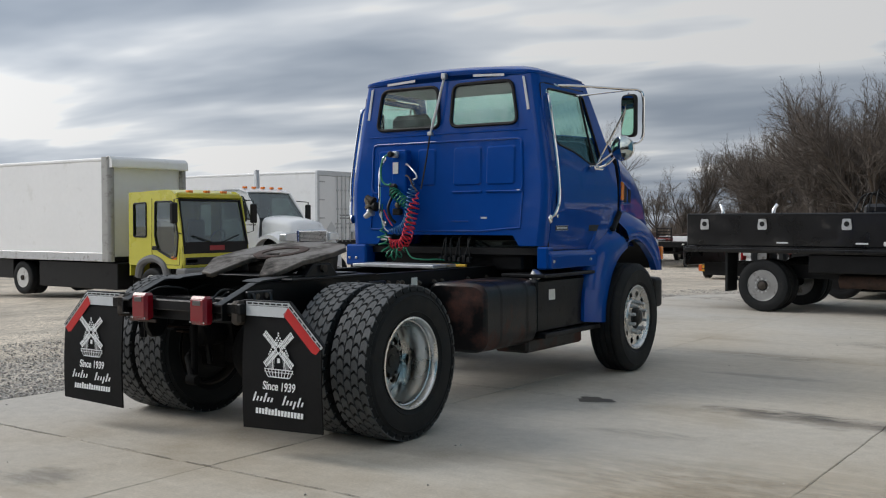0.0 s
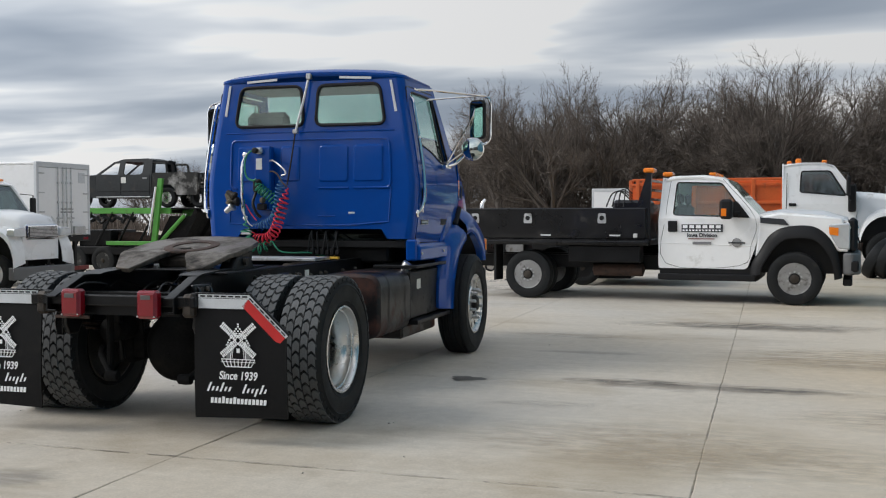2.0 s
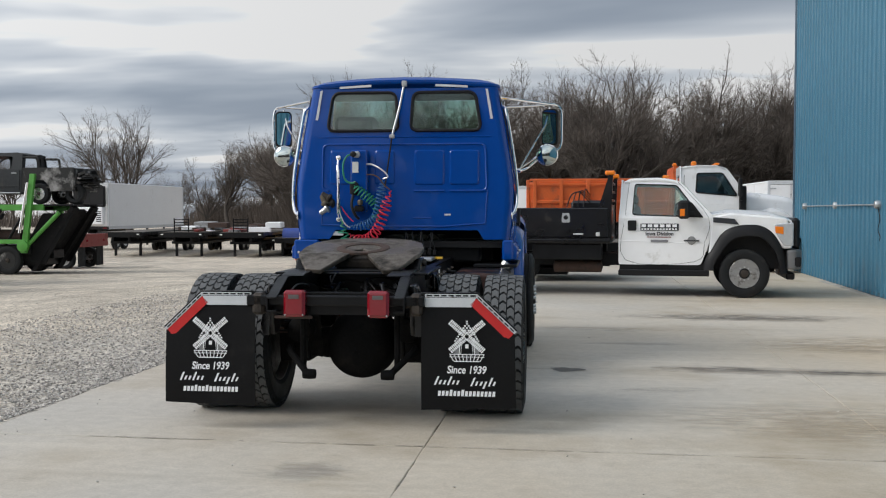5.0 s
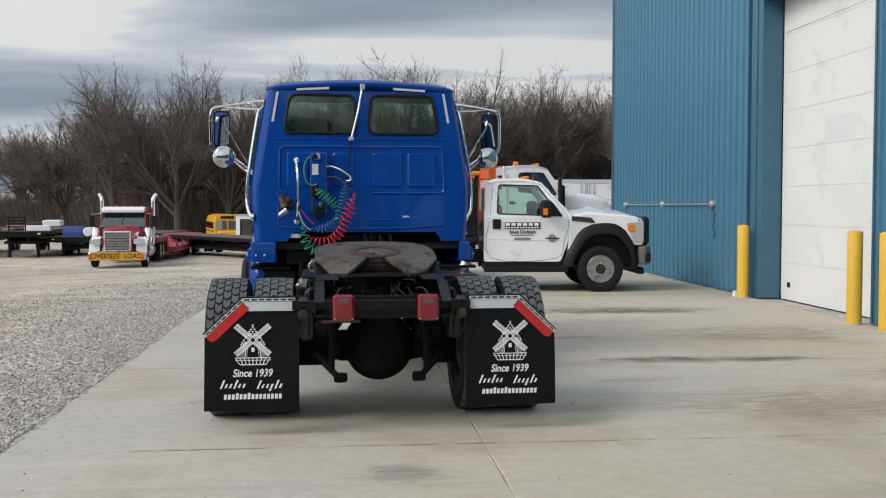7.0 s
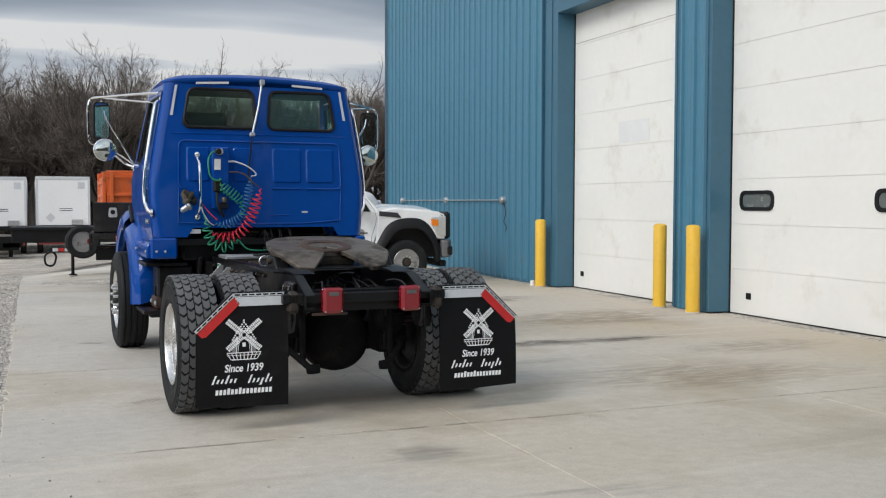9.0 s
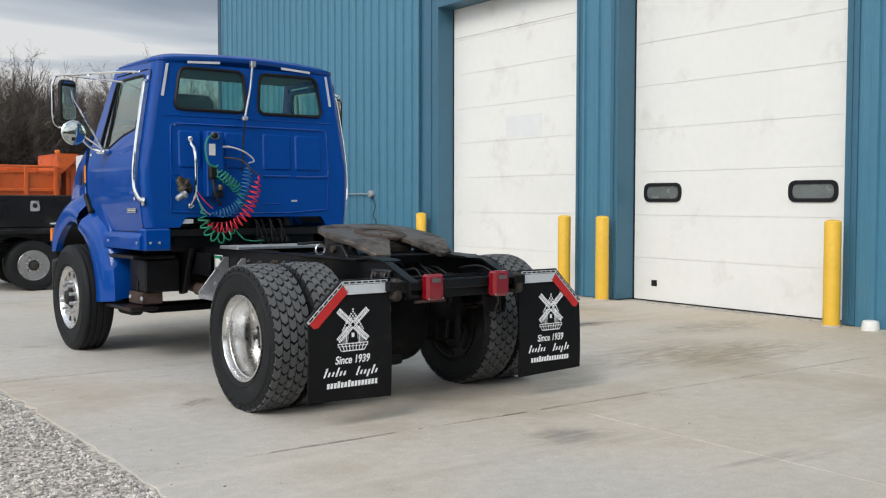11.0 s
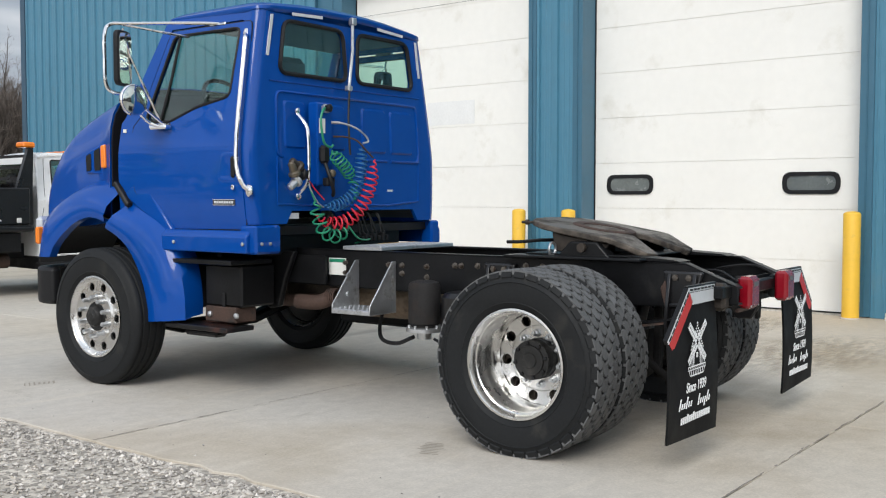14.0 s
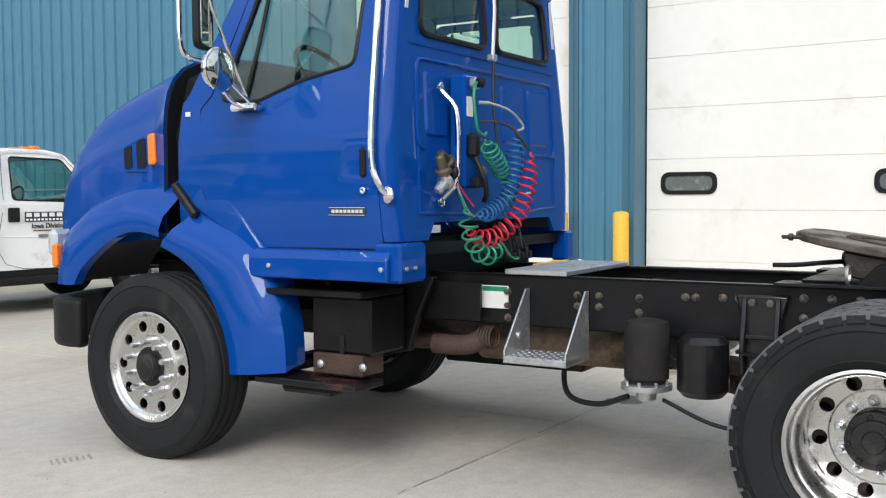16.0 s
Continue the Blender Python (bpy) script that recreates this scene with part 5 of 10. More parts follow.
def side_mirrors():
    for s in (-1, 1):
        out = lambda x0, x1, z0, z1, r: roundpoly([(s * x0, z0), (s * x1, z0), (s * x1, z1), (s * x0, z1)], r, 5)
        turn = Matrix.Translation((s * 1.4025, 2.85, 0)) @ Matrix.Rotation(radians(-21 * s), 4, "Z") @ Matrix.Translation((-s * 1.4025, -2.85, 0))
        m = part("mirror", Geo().prism(out(1.315, 1.490, 2.175, 2.555, 0.05), "y", 2.835, 2.872).moved(turn), DARK, truck, "tall side mirror in a chrome loop", bevel=0.008)
        part("mirror_glass", Geo().prism(out(1.330, 1.475, 2.192, 2.538, 0.04), "y", 2.828, 2.834).moved(turn), MIRROR, m)
        part("loop", Geo().tube(smoothpath([(s * 0.90, 2.42, 2.625), (s * 1.06, 2.53, 2.62), (s * 1.38, 2.80, 2.60), (s * 1.48, 2.88, 2.59), (s * 1.518, 2.89, 2.52), (s * 1.52, 2.89, 2.35), (s * 1.515, 2.89, 2.19), (s * 1.47, 2.88, 2.13), (s * 1.36, 2.87, 2.12)], 6), 0.0125, 8), CHROME, m)
        part("loop_foot", Geo().box(s * 0.885, s * 0.93, 2.36, 2.52, 2.608, 2.636, 0.008), CHROME, m)
        part("stay", Geo().tube([(s * 1.40, 2.85, 2.57), (s * 1.36, 2.84, 2.40), (s * 1.09, 2.84, 1.93)], 0.009, 8), CHROME, m)
        part("stay", Geo().tube([(s * 1.40, 2.85, 2.595), (s * 0.92, 2.74, 2.56)], 0.009, 8), CHROME, m)
        part("lower_arm", Geo().tube(smoothpath([(s * 1.36, 2.87, 2.12), (s * 1.29, 2.88, 2.05), (s * 1.18, 2.89, 1.95), (s * 1.10, 2.86, 1.915)], 5), 0.0125, 8), CHROME, m)
        part("stay", Geo().tube([(s * 1.34, 2.86, 2.11), (s * 1.10, 2.83, 1.94)], 0.0095, 8), CHROME, m)
        part("base", Geo().box(s * 1.045, s * 1.115, 2.78, 2.96, 1.895, 1.935, 0.012), CHROME, m)
        cv = part("convex_mirror", Geo().lathe([(0.005, 0.055), (0.06, 0.05), (0.105, 0.02), (0.112, 0.0), (0.104, -0.008)], (s * 1.375, 2.775, 2.075), "y", 24), CHROME, truck, "round convex mirror")
        part("mirror_glass", Geo().lathe([(0.100, -0.009), (0.085, -0.018), (0.055, -0.027), (0.025, -0.031), (0.003, -0.032)], (s * 1.375, 2.775, 2.075), "y", 24), MIRROR, cv)
        part("stay", Geo().tube([(s * 1.375, 2.82, 2.075), (s * 1.33, 2.87, 2.09)], 0.012, 8), CHROME, cv)


side_mirrors()


# the cab stands a little back on the frame
CAB = Matrix.Translation((0, 0.135, 0)) @ Matrix.Diagonal((1.018, 1.035, 1.008, 1))
for me in {o.data for o in truck.children_recursive}:
    me.transform(CAB)


# ---- wheels ----
def tyre_mesh(tread):
    W, R = 0.14, 0.508
    r0 = 0.292
    prof = [(r0, -0.115), (r0 + 0.015, -0.13), (0.33, -0.141), (0.334, -0.146), (0.338, -0.143), (0.36, -0.148), (0.42, -0.150), (0.440, -0.149), (0.444, -0.154), (0.448, -0.149), (0.465, -0.142), (0.4975, -0.129), (0.501, -0.10), (0.502, 0.0), (0.501, 0.10), (0.4975, 0.129), (0.465, 0.142), (0.448, 0.149), (0.444, 0.154), (0.440, 0.149), (0.42, 0.150), (0.36, 0.148), (0.338, 0.143), (0.334, 0.146), (0.33, 0.141), (r0 + 0.015, 0.13), (r0, 0.115), (r0 - 0.004, 0.0)]
    if not tread:
        prof[11:16] = [(0.492, -0.130), (0.505, -0.112), (0.506, -0.098), (0.495, -0.092), (0.495, -0.082), (0.507, -0.076), (0.508, -0.042), (0.496, -0.036), (0.496, -0.026), (0.508, -0.020), (0.508, 0.020), (0.496, 0.026), (0.496, 0.036), (0.508, 0.042), (0.507, 0.076), (0.495, 0.082), (0.495, 0.092), (0.506, 0.098), (0.505, 0.112), (0.492, 0.130)]
    # raised bands and ridges on the sidewall
    g = Geo().lathe(prof, (0, 0, 0), "x", 72, closed=True)
    return to_mesh("tyre", g, RUBBER, 40)


def tread_mesh():
    """Staggered wave-edged blocks in five rows."""
    g = Geo()
    n = 38
    rows = [(-0.112, 0.053, 0.0, 0), (-0.057, 0.054, 0.5, 1), (0.0, 0.054, 0.0, 0), (0.057, 0.054, 0.5, 1), (0.112, 0.053, 0.0, 1)]
    for cx, w, ph, flip in rows:
        for k in range(n):
            a0 = 2 * math.pi * (k + ph) / n
            L = 2 * math.pi / n * 0.96
            sk = 0.06 * (1 if flip else -1)
            top = [(-0.5, -0.40), (-0.10, -0.66), (0.10, -0.66), (0.5, -0.40), (0.5, 0.46), (0.10, 0.20), (-0.10, 0.20), (-0.5, 0.46)]
            vs = []
            for rr, sc in ((0.490, 0.91), (0.5125, 0.905)):
                for u, v in top:
                    x = cx + u * w * sc
                    rad = rr - 0.30 * x * x
                    a = a0 + L * (v * sc + sk * u)
                    vs.append((x, rad * math.cos(a), rad * math.sin(a)))
            fs = [(8, 9, 14, 15), (9, 10, 13, 14), (10, 11, 12, 13)] + [(i, (i + 1) % 8, 8 + (i + 1) % 8, 8 + i) for i in range(8)]
            g.add(vs, fs)
    me = to_mesh("tread", g, TREAD, 0)
    # shoulder lugs run down the side
    g = Geo()
    for s in (-1, 1):
        for k in range(n):
            a0 = 2 * math.pi * (k + 0.25) / n
            L = 2 * math.pi / n * 0.80
            vs = [(s * x, r * math.cos(a0 + q * L), r * math.sin(a0 + q * L)) for x, r in ((0.136, 0.5005), (0.147, 0.474), (0.143, 0.466), (0.128, 0.490)) for q in (-0.5, 0.5)]
            g.add(vs, [(0, 1, 3, 2), (2, 3, 5, 4), (4, 5, 7, 6), (6, 7, 1, 0), (0, 2, 4, 6), (1, 3, 5, 7)])
    return me, to_mesh("shoulder_lug", g, RUBBER, 0)


def rim_mesh(kind):
    """outer: +x is the outside."""
    hole_n = 10
    if kind == "front":   # convex disc
        prof = [(0.298, 0.128), (0.302, 0.135), (0.290, 0.137), (0.281, 0.125), (0.276, 0.112), (0.262, 0.104)]
        disc = [(0.262, 0.104), (0.1861, 0.104), (0.186, 0.104), (0.108, 0.104)]
    else:                 # deep dish, disc far inside
        prof = [(0.298, 0.128), (0.302, 0.135), (0.290, 0.137), (0.281, 0.125), (0.277, 0.090), (0.270, 0.084), (0.268, 0.040), (0.262, 0.032), (0.260, -0.01), (0.257, -0.016), (0.256, -0.10), (0.262, -0.112), (0.262, -0.142)]
        disc = [(0.262, -0.142), (0.186, -0.150), (0.115, -0.150)]
    g = Geo().lathe(prof, (0, 0, 0), "x", 64)
    g.f = [q for q in g.f if len(q) == 4]
    # disc with ten round hand holes
    ri, ro = disc[-1][0], disc[0][0]
    rh, rc = 0.030, (0.224 if kind == "front" else 0.218)
    def hgt(r):
        for (ra, ha), (rb, hb) in zip(disc, disc[1:]):
            if rb <= r <= ra:
                return ha + (hb - ha) * (ra - r) / (ra - rb)
        return disc[-1][1]
    def circ(cx, cy, r, n):
        return [(cx + r * math.cos(2 * math.pi * k / n), cy + r * math.sin(2 * math.pi * k / n)) for k in range(n)]
    holes = [circ(0, 0, ri, 40)] + [circ(rc * math.cos(2 * math.pi * (k + 0.5) / hole_n), rc * math.sin(2 * math.pi * (k + 0.5) / hole_n), rh, 14) for k in range(hole_n)]
    # two rings keep the profile
    g.sheet(circ(0, 0, ro, 64), [circ(0, 0, 0.186, 56)] + holes[1:], lambda u, v: (hgt(math.hypot(u, v)), u, v))
    bump = 0.014 if kind == "front" else 0.004
    g.sheet(circ(0, 0, 0.180, 56), [holes[0]], lambda u, v: (hgt(0.15) + bump, u, v))
    step = Geo().lathe([(0.187, hgt(0.187)), (0.180, hgt(0.18) + bump)], (0, 0, 0), "x", 56)
    g.add(step.v, [q for q in step.f if len(q) == 4])
    # hole walls
    for hcirc in holes[1:]:
        n0 = len(hcirc)
        g.add([(hgt(math.hypot(u, v)), u, v) for u, v in hcirc] + [(hgt(math.hypot(u, v)) - 0.022, u, v) for u, v in hcirc], [(i, (i + 1) % n0, n0 + (i + 1) % n0, n0 + i) for i in range(n0)])
    # barrel behind the disc
    b = Geo().lathe([(0.296, -0.135), (0.29, -0.13), (0.268, -0.08), (0.266, -0.045)], (0, 0, 0), "x", 48)
    g.add(b.v, [q for q in b.f if len(q) == 4])
    return to_mesh("rim", g, ALU, 40)


TYRE_D, TYRE_S = tyre_mesh(True), tyre_mesh(False)
TREADM, LUGM = tread_mesh()
RIM_F, RIM_R = rim_mesh("front"), rim_mesh("rear")
RIM_I = rim_mesh("rear"); RIM_I.materials[0] = GREASE
NUT = to_mesh("lug_nut", Geo().lathe([(0.021, 0.0), (0.021, 0.006), (0.0165, 0.008), (0.0165, 0.050), (0.013, 0.058), (0.004, 0.06)], (0, 0, 0), "x", 10), STEEL, 40)
NUT_S = to_mesh("lug_nut", Geo().lathe([(0.024, 0.0), (0.024, 0.006), (0.019, 0.008), (0.019, 0.030), (0.011, 0.034), (0.011, 0.054), (0.004, 0.056)], (0, 0, 0), "x", 8), STEEL, 40)
HUB_F = to_mesh("hub", Geo().lathe([(0.106, 0.05), (0.106, 0.118), (0.100, 0.123), (0.075, 0.122), (0.072, 0.150), (0.062, 0.162), (0.035, 0.165), (0.03, 0.17), (0.005, 0.171)], (0, 0, 0), "x", 30), HUBM, 40)
HUB_R = to_mesh("hub", Geo().lathe([(0.113, -0.17), (0.113, -0.10), (0.107, -0.094), (0.104, -0.062), (0.110, -0.058), (0.110, -0.048), (0.084, -0.044), (0.082, -0.034), (0.045, -0.032), (0.04, -0.024), (0.005, -0.023)], (0, 0, 0), "x", 30), HUBM, 40)
STUD = to_mesh("axle_bolt", Geo().lathe([(0.011, 0), (0.011, 0.014), (0.005, 0.016)], (0, 0, 0), "x", 8), DARK, 40)


def wheel(x, y, s, kind, spin=0.0):
    """s: +1 when the outside looks to +x."""
    w = part("wheel", RIM_F if kind == "front" else RIM_I if kind == "inner" else RIM_R, ALU, truck, "dark steel inner wheel" if kind == "inner" else "polished aluminium wheel")
    big = 1.025 if kind == "front" else 1.012
    w.matrix_basis = pose(x, y, 0.503 * big) @ Matrix.Rotation(0 if s > 0 else math.pi, 4, "Z") @ Matrix.Rotation(spin, 4, "X") @ Matrix.Diagonal((1, big, big, 1))
    part("tyre", TYRE_S if kind == "front" else TYRE_D, RUBBER, w, "black truck tyre")
    if kind != "front":
        part("tread", TREADM, TREAD, w, "worn grey wave-block drive tread")
        tagged(part("shoulder_lug", LUGM, RUBBER, w), kind="stuff")
    if kind == "inner":
        return w
    part("hub", HUB_F if kind == "front" else HUB_R, HUBM, w)
    for k in range(10):
        a = 2 * math.pi * k / 10
        nb = part("lug_nut", NUT if kind == "front" else NUT_S, CHROME, w)
        nb.location = (0.119 if kind == "front" else -0.146, 0.143 * math.cos(a), 0.143 * math.sin(a))
    if kind == "rear":
        for k in range(8):
            a = 2 * math.pi * (k + 0.5) / 8
            nb = part("axle_bolt", STUD, DARK, w)
            nb.location = (-0.046, 0.096 * math.cos(a), 0.096 * math.sin(a))
    return w


for s in (-1, 1):
    wf = wheel(s * 1.105, 3.73, s, "front", 0.3 if s < 0 else 1.0)
    part("brake_shield", Geo().lathe([(0.02, -0.10), (0.20, -0.10), (0.245, -0.07), (0.262, -0.02), (0.258, -0.015), (0.235, -0.05), (0.02, -0.06)], (0, 0, 0), "x", 32), HUBM, wf, "black brake drum behind the wheel")
for s in (-1, 1):
    wheel(s * 1.10, 0.0, s, "rear", 0.2 * s)
    wheel(s * 0.765, 0.0, -s, "inner", 0.7)
    part("brake_drum", Geo().lathe([(0.08, 0.0), (0.20, 0.004), (0.235, 0.02), (0.262, 0.03), (0.268, 0.05), (0.268, 0.16), (0.25, 0.17)], (0, 0, 0), "x", 32).moved(Matrix.Translation((s * 0.655, 0, 0.508)) @ Matrix.Diagonal((s, 1, 1, 1))), HUBM, truck, "black greasy brake drum")

# ---- frame, axles and fittings of the tractor (truck axes: x right, y ahead of the rear axle) ----
WHEELD = mat("dull_grey_lens", (0.11, 0.10, 0.10), 0.35, 0, 0.1, 20)


def chassis():
    for s in (-1, 1):
        side = [(-0.965, 0.825), (-0.965, 0.925), (-0.66, 1.045), (4.45, 1.045), (4.45, 0.80), (1.0, 0.775), (-0.55, 0.79)]
        x0, x1 = s * 0.40, s * 0.475
        g = Geo().prism(side, "x", s * 0.462, s * 0.475)
        g.prism([(-0.965, 0.913), (-0.965, 0.925), (-0.66, 1.045), (4.45, 1.045), (4.45, 1.032), (-0.66, 1.032)], "x", x0, s * 0.475)
        g.prism([(-0.965, 0.825), (-0.965, 0.837), (-0.55, 0.802), (1.0, 0.787), (4.45, 0.812), (4.45, 0.80), (1.0, 0.775), (-0.55, 0.79)], "x", x0, s * 0.475)
        rail = part("frame_rail", g, BLACK, truck, "black steel channel rail", bevel=0.003)
        # bolt groups on the web
        for y, zs in ((2.18, (0.82, 0.885, 0.955)), (1.875, (0.82, 0.885, 0.955)), (1.48, (0.90, 0.955)), (1.365, (0.90, 0.955)), (1.155, (0.815, 0.884, 0.954)), (0.925, (0.97,)), (0.875, (0.97,)), (0.746, (0.975,)), (0.671, (0.975,)), (0.384, (0.90, 0.99)), (0.264, (0.99,)), (0.146, (0.99,)), (-0.62, (0.86, 0.95)), (-0.70, (0.86, 0.95)), (-0.90, (0.87,))):
            for z in zs:
                part("bolt", Geo().lathe([(0.021, 0), (0.021, 0.004), (0.016, 0.005), (0.015, 0.018), (0.010, 0.019), (0.009, 0.026), (0.003, 0.027)], (0, 0, 0), "x", 8).moved(Matrix.Translation((s * 0.475, y, z)) @ Matrix.Diagonal((s, 1, 1, 1))), BOLTM, rail)
        # spring hangers, leaf spring, shackle
        for y, h in ((0.56, 0.20), (-0.66, 0.22)):
            hg = part("spring_hanger", Geo().prism([(y - 0.12, 1.0), (y + 0.12, 1.0), (y + 0.085, 0.86), (y + 0.10, 0.72), (y + 0.05, 0.64), (y - 0.05, 0.64), (y - 0.10, 0.72), (y - 0.085, 0.86)], "x", s * 0.478, s * 0.515), BLACKG, truck, bevel=0.012)
            for e in (-1, 1):
                part("hanger_rib", Geo().prism([(s * 0.512, 0.99), (s * 0.530, 0.97), (s * 0.575, 0.72), (s * 0.560, 0.64), (s * 0.512, 0.64)], "y", y + e * 0.075 - 0.011, y + e * 0.075 + 0.011), BLACKG, hg, bevel=0.004)
                part("bolt", Geo().lathe([(0.019, 0), (0.019, 0.012), (0.005, 0.014)], (0, 0, 0), "x", 6).moved(Matrix.Translation((s * 0.515, y + e * 0.04, 0.965)) @ Matrix.Diagonal((s, 1, 1, 1))), BOLTM, hg)
            part("hanger_web", Geo().box(min(s * 0.512, s * 0.55), max(s * 0.512, s * 0.55), y - 0.066, y + 0.066, 0.80, 0.82, 0.004), BLACKG, hg)
            part("spring_pin", Geo().lathe([(0.035, 0), (0.035, 0.02), (0.018, 0.022), (0.018, 0.035), (0.005, 0.037)], (0, 0, 0), "x", 12).moved(Matrix.Translation((s * 0.56, y, 0.685)) @ Matrix.Diagonal((s, 1, 1, 1))), GREASE, hg)
        for k in range(6):
            L = 0.66 - 0.085 * k
            z = 0.665 - 0.016 * k
            part("leaf_spring", Geo().loft([[(s * 0.50, y, z + 0.07 * (y / 0.66) ** 2), (s * 0.575, y, z + 0.07 * (y / 0.66) ** 2), (s * 0.575, y, z + 0.013 + 0.07 * (y / 0.66) ** 2), (s * 0.50, y, z + 0.013 + 0.07 * (y / 0.66) ** 2)] for y in [L * q / 5 for q in range(-5, 6)]]), RUSTY if k % 2 else BLACK, truck)
        part("u_bolt", Geo().tube(smoothpath([(s * 0.50, 0.09, 0.42), (s * 0.50, 0.09, 0.72), (s * 0.54, 0.09, 0.75), (s * 0.58, 0.09, 0.72), (s * 0.58, 0.09, 0.42)], 4), 0.011, 6), BLACK, truck)
        part("u_bolt", Geo().tube(smoothpath([(s * 0.50, -0.09, 0.42), (s * 0.50, -0.09, 0.72), (s * 0.54, -0.09, 0.75), (s * 0.58, -0.09, 0.72), (s * 0.58, -0.09, 0.42)], 4), 0.011, 6), BLACK, truck)
        part("shock_absorber", Geo().lathe([(0.02, 0), (0.02, 0.18), (0.036, 0.19), (0.036, 0.40), (0.012, 0.42)], (0, 0, 0), "z", 12).moved(Matrix.Translation((s * 0.36, -0.28, 0.42)) @ Matrix.Rotation(radians(12), 4, "X")), BLACK, truck)
        part("radius_rod", Geo().tube([(s * 0.47, -0.34, 0.50), (s * 0.44, -0.42, 0.47), (s * 0.31, -0.50, 0.345), (s * 0.29, -0.51, 0.335)], [0.034, 0.024, 0.024, 0.036], 10), MATTE, truck)
        part("rod_clevis", Geo().lathe([(0.012, -0.05), (0.034, -0.045), (0.038, 0.0), (0.034, 0.045), (0.012, 0.05)], (s * 0.285, -0.515, 0.335), "x", 12), MATTE, truck)
        part("rod_strut", Geo().box(min(s * 0.325, s * 0.365), max(s * 0.325, s * 0.365), -0.47, -0.42, 0.36, 0.84, 0.01), MATTE, truck)
        part("brake_chamber", Geo().lathe([(0.03, -0.12), (0.075, -0.10), (0.085, -0.02), (0.092, 0.0), (0.085, 0.02), (0.08, 0.10), (0.05, 0.13)], (s * 0.33, 0.36, 0.66), "y", 18), BLACK, truck)
        part("brake_chamber", Geo().lathe([(0.03, -0.15), (0.085, -0.13), (0.096, -0.05), (0.102, -0.03), (0.096, -0.01), (0.088, 0.10), (0.05, 0.14)], (s * 0.40, -0.24, 0.635), "y", 18), MATTE, truck)
        part("axle_seat", Geo().prism([(-0.15, 0.37), (0.15, 0.37), (0.17, 0.60), (-0.17, 0.60)], "x", s * 0.36, s * 0.60), MATTE, truck, bevel=0.02)
        part("torque_plate", Geo().prism([(s * 0.27, 0.40), (s * 0.47, 0.44), (s * 0.49, 0.78), (s * 0.30, 0.80)], "y", -0.135, -0.11), MATTE, truck, bevel=0.008)
        # mudflap carrier: angled spring bracket off the rail end
        part("flap_hanger", Geo().tube(smoothpath([(s * 0.45, -0.62, 0.90), (s * 0.50, -0.78, 0.92), (s * 0.56, -0.845, 0.94), (s * 0.90, -0.845, 0.94)], 5), 0.017, 8), BLACK, truck)
        part("hanger_plate", Geo().prism([(-0.75, 0.78), (-0.55, 0.78), (-0.52, 0.90), (-0.58, 1.0), (-0.72, 1.0)], "x", s * 0.477, s * 0.50), RUSTY, truck, "rust-stained hanger plate", bevel=0.006)
        part("bump_rubber", Geo().box(s * 0.50, s * 0.585, -0.93, -0.80, 0.80, 0.95, 0.02), GREASE, truck)
    for y, z0, z1 in ((-0.55, 0.80, 0.93), (0.62, 0.82, 1.0), (1.35, 0.80, 0.98), (2.1, 0.80, 0.98), (4.3, 0.80, 1.0)):
        part("cross_member", Geo().box(-0.461, 0.461, y - 0.05, y + 0.05, z0, z1, 0.01), BLACK, truck)
    # rear cross bar with lamps
    part("tail_bar", Geo().box(-0.62, 0.60, -0.93, -0.875, 0.865, 0.935, 0.008), BLACK, truck, "black tail bar")
    part("tail_plate", Geo().prism([(-0.455, 0.80), (0.455, 0.80), (0.455, 0.90), (0.38, 0.95), (-0.38, 0.95), (-0.455, 0.90)], "y", -0.868, -0.855), BLACK, truck)
    part("lamp_bracket", Geo().box(-0.42, -0.16, -0.95, -0.93, 0.78, 0.80, 0.004), RUSTY, truck)
    for x, y in ((-0.275, -0.945), (0.300, -0.965)):
        lamp = part("tail_lamp", Geo().box(x - 0.073, x + 0.073, y - 0.045, y + 0.03, 0.795, 0.975, 0.016), REDLENS, truck, "square red tail lamp")
        part("reverse_lens", Geo().box(x - 0.036, x + 0.036, y - 0.053, y - 0.050, 0.918, 0.946, 0.003), WHEELD, lamp, "dull grey reversing lens")
        part("lens_face", Geo().box(x - 0.058, x + 0.058, y - 0.050, y - 0.044, 0.815, 0.955, 0.006), REDLENS, lamp)
        part("lamp_body", Geo().box(x - 0.05, x + 0.05, y + 0.03, y + 0.075, 0.81, 0.95, 0.012), BLACK, lamp)
        for q in (-1, 1):
            part("screw", Geo().lathe([(0.006, 0), (0.006, -0.003), (0.002, -0.004)], (x + q * 0.06, y - 0.045, 0.81), "y", 6), STEEL, lamp)
    for x in (-0.33, 0.32):
        part("wire", Geo().tube(smoothpath([(x, -0.90, 0.95), (x * 0.9, -0.78, 1.0), (x * 0.8, -0.6, 0.98), (x * 1.2, -0.45, 0.93)], 6), 0.007, 6), DARK, truck)
    # banjo axle: bowl facing back, tubes, cover ribs
    ax = part("rear_axle", Geo().tube([(-0.62, 0, 0.50), (-0.40, 0, 0.50), (-0.27, 0, 0.50), (0.27, 0, 0.50), (0.40, 0, 0.50), (0.62, 0, 0.50)], [0.075, 0.085, 0.12, 0.12, 0.085, 0.075], 18), MATTE, truck, "black banjo axle housing")
    part("axle_bowl", Geo().lathe([(0.005, -0.30), (0.10, -0.29), (0.19, -0.25), (0.245, -0.18), (0.262, -0.10), (0.268, 0.0), (0.24, 0.10), (0.15, 0.22), (0.07, 0.34)], (0.02, 0, 0.505), "y", 36), MATTE, ax)
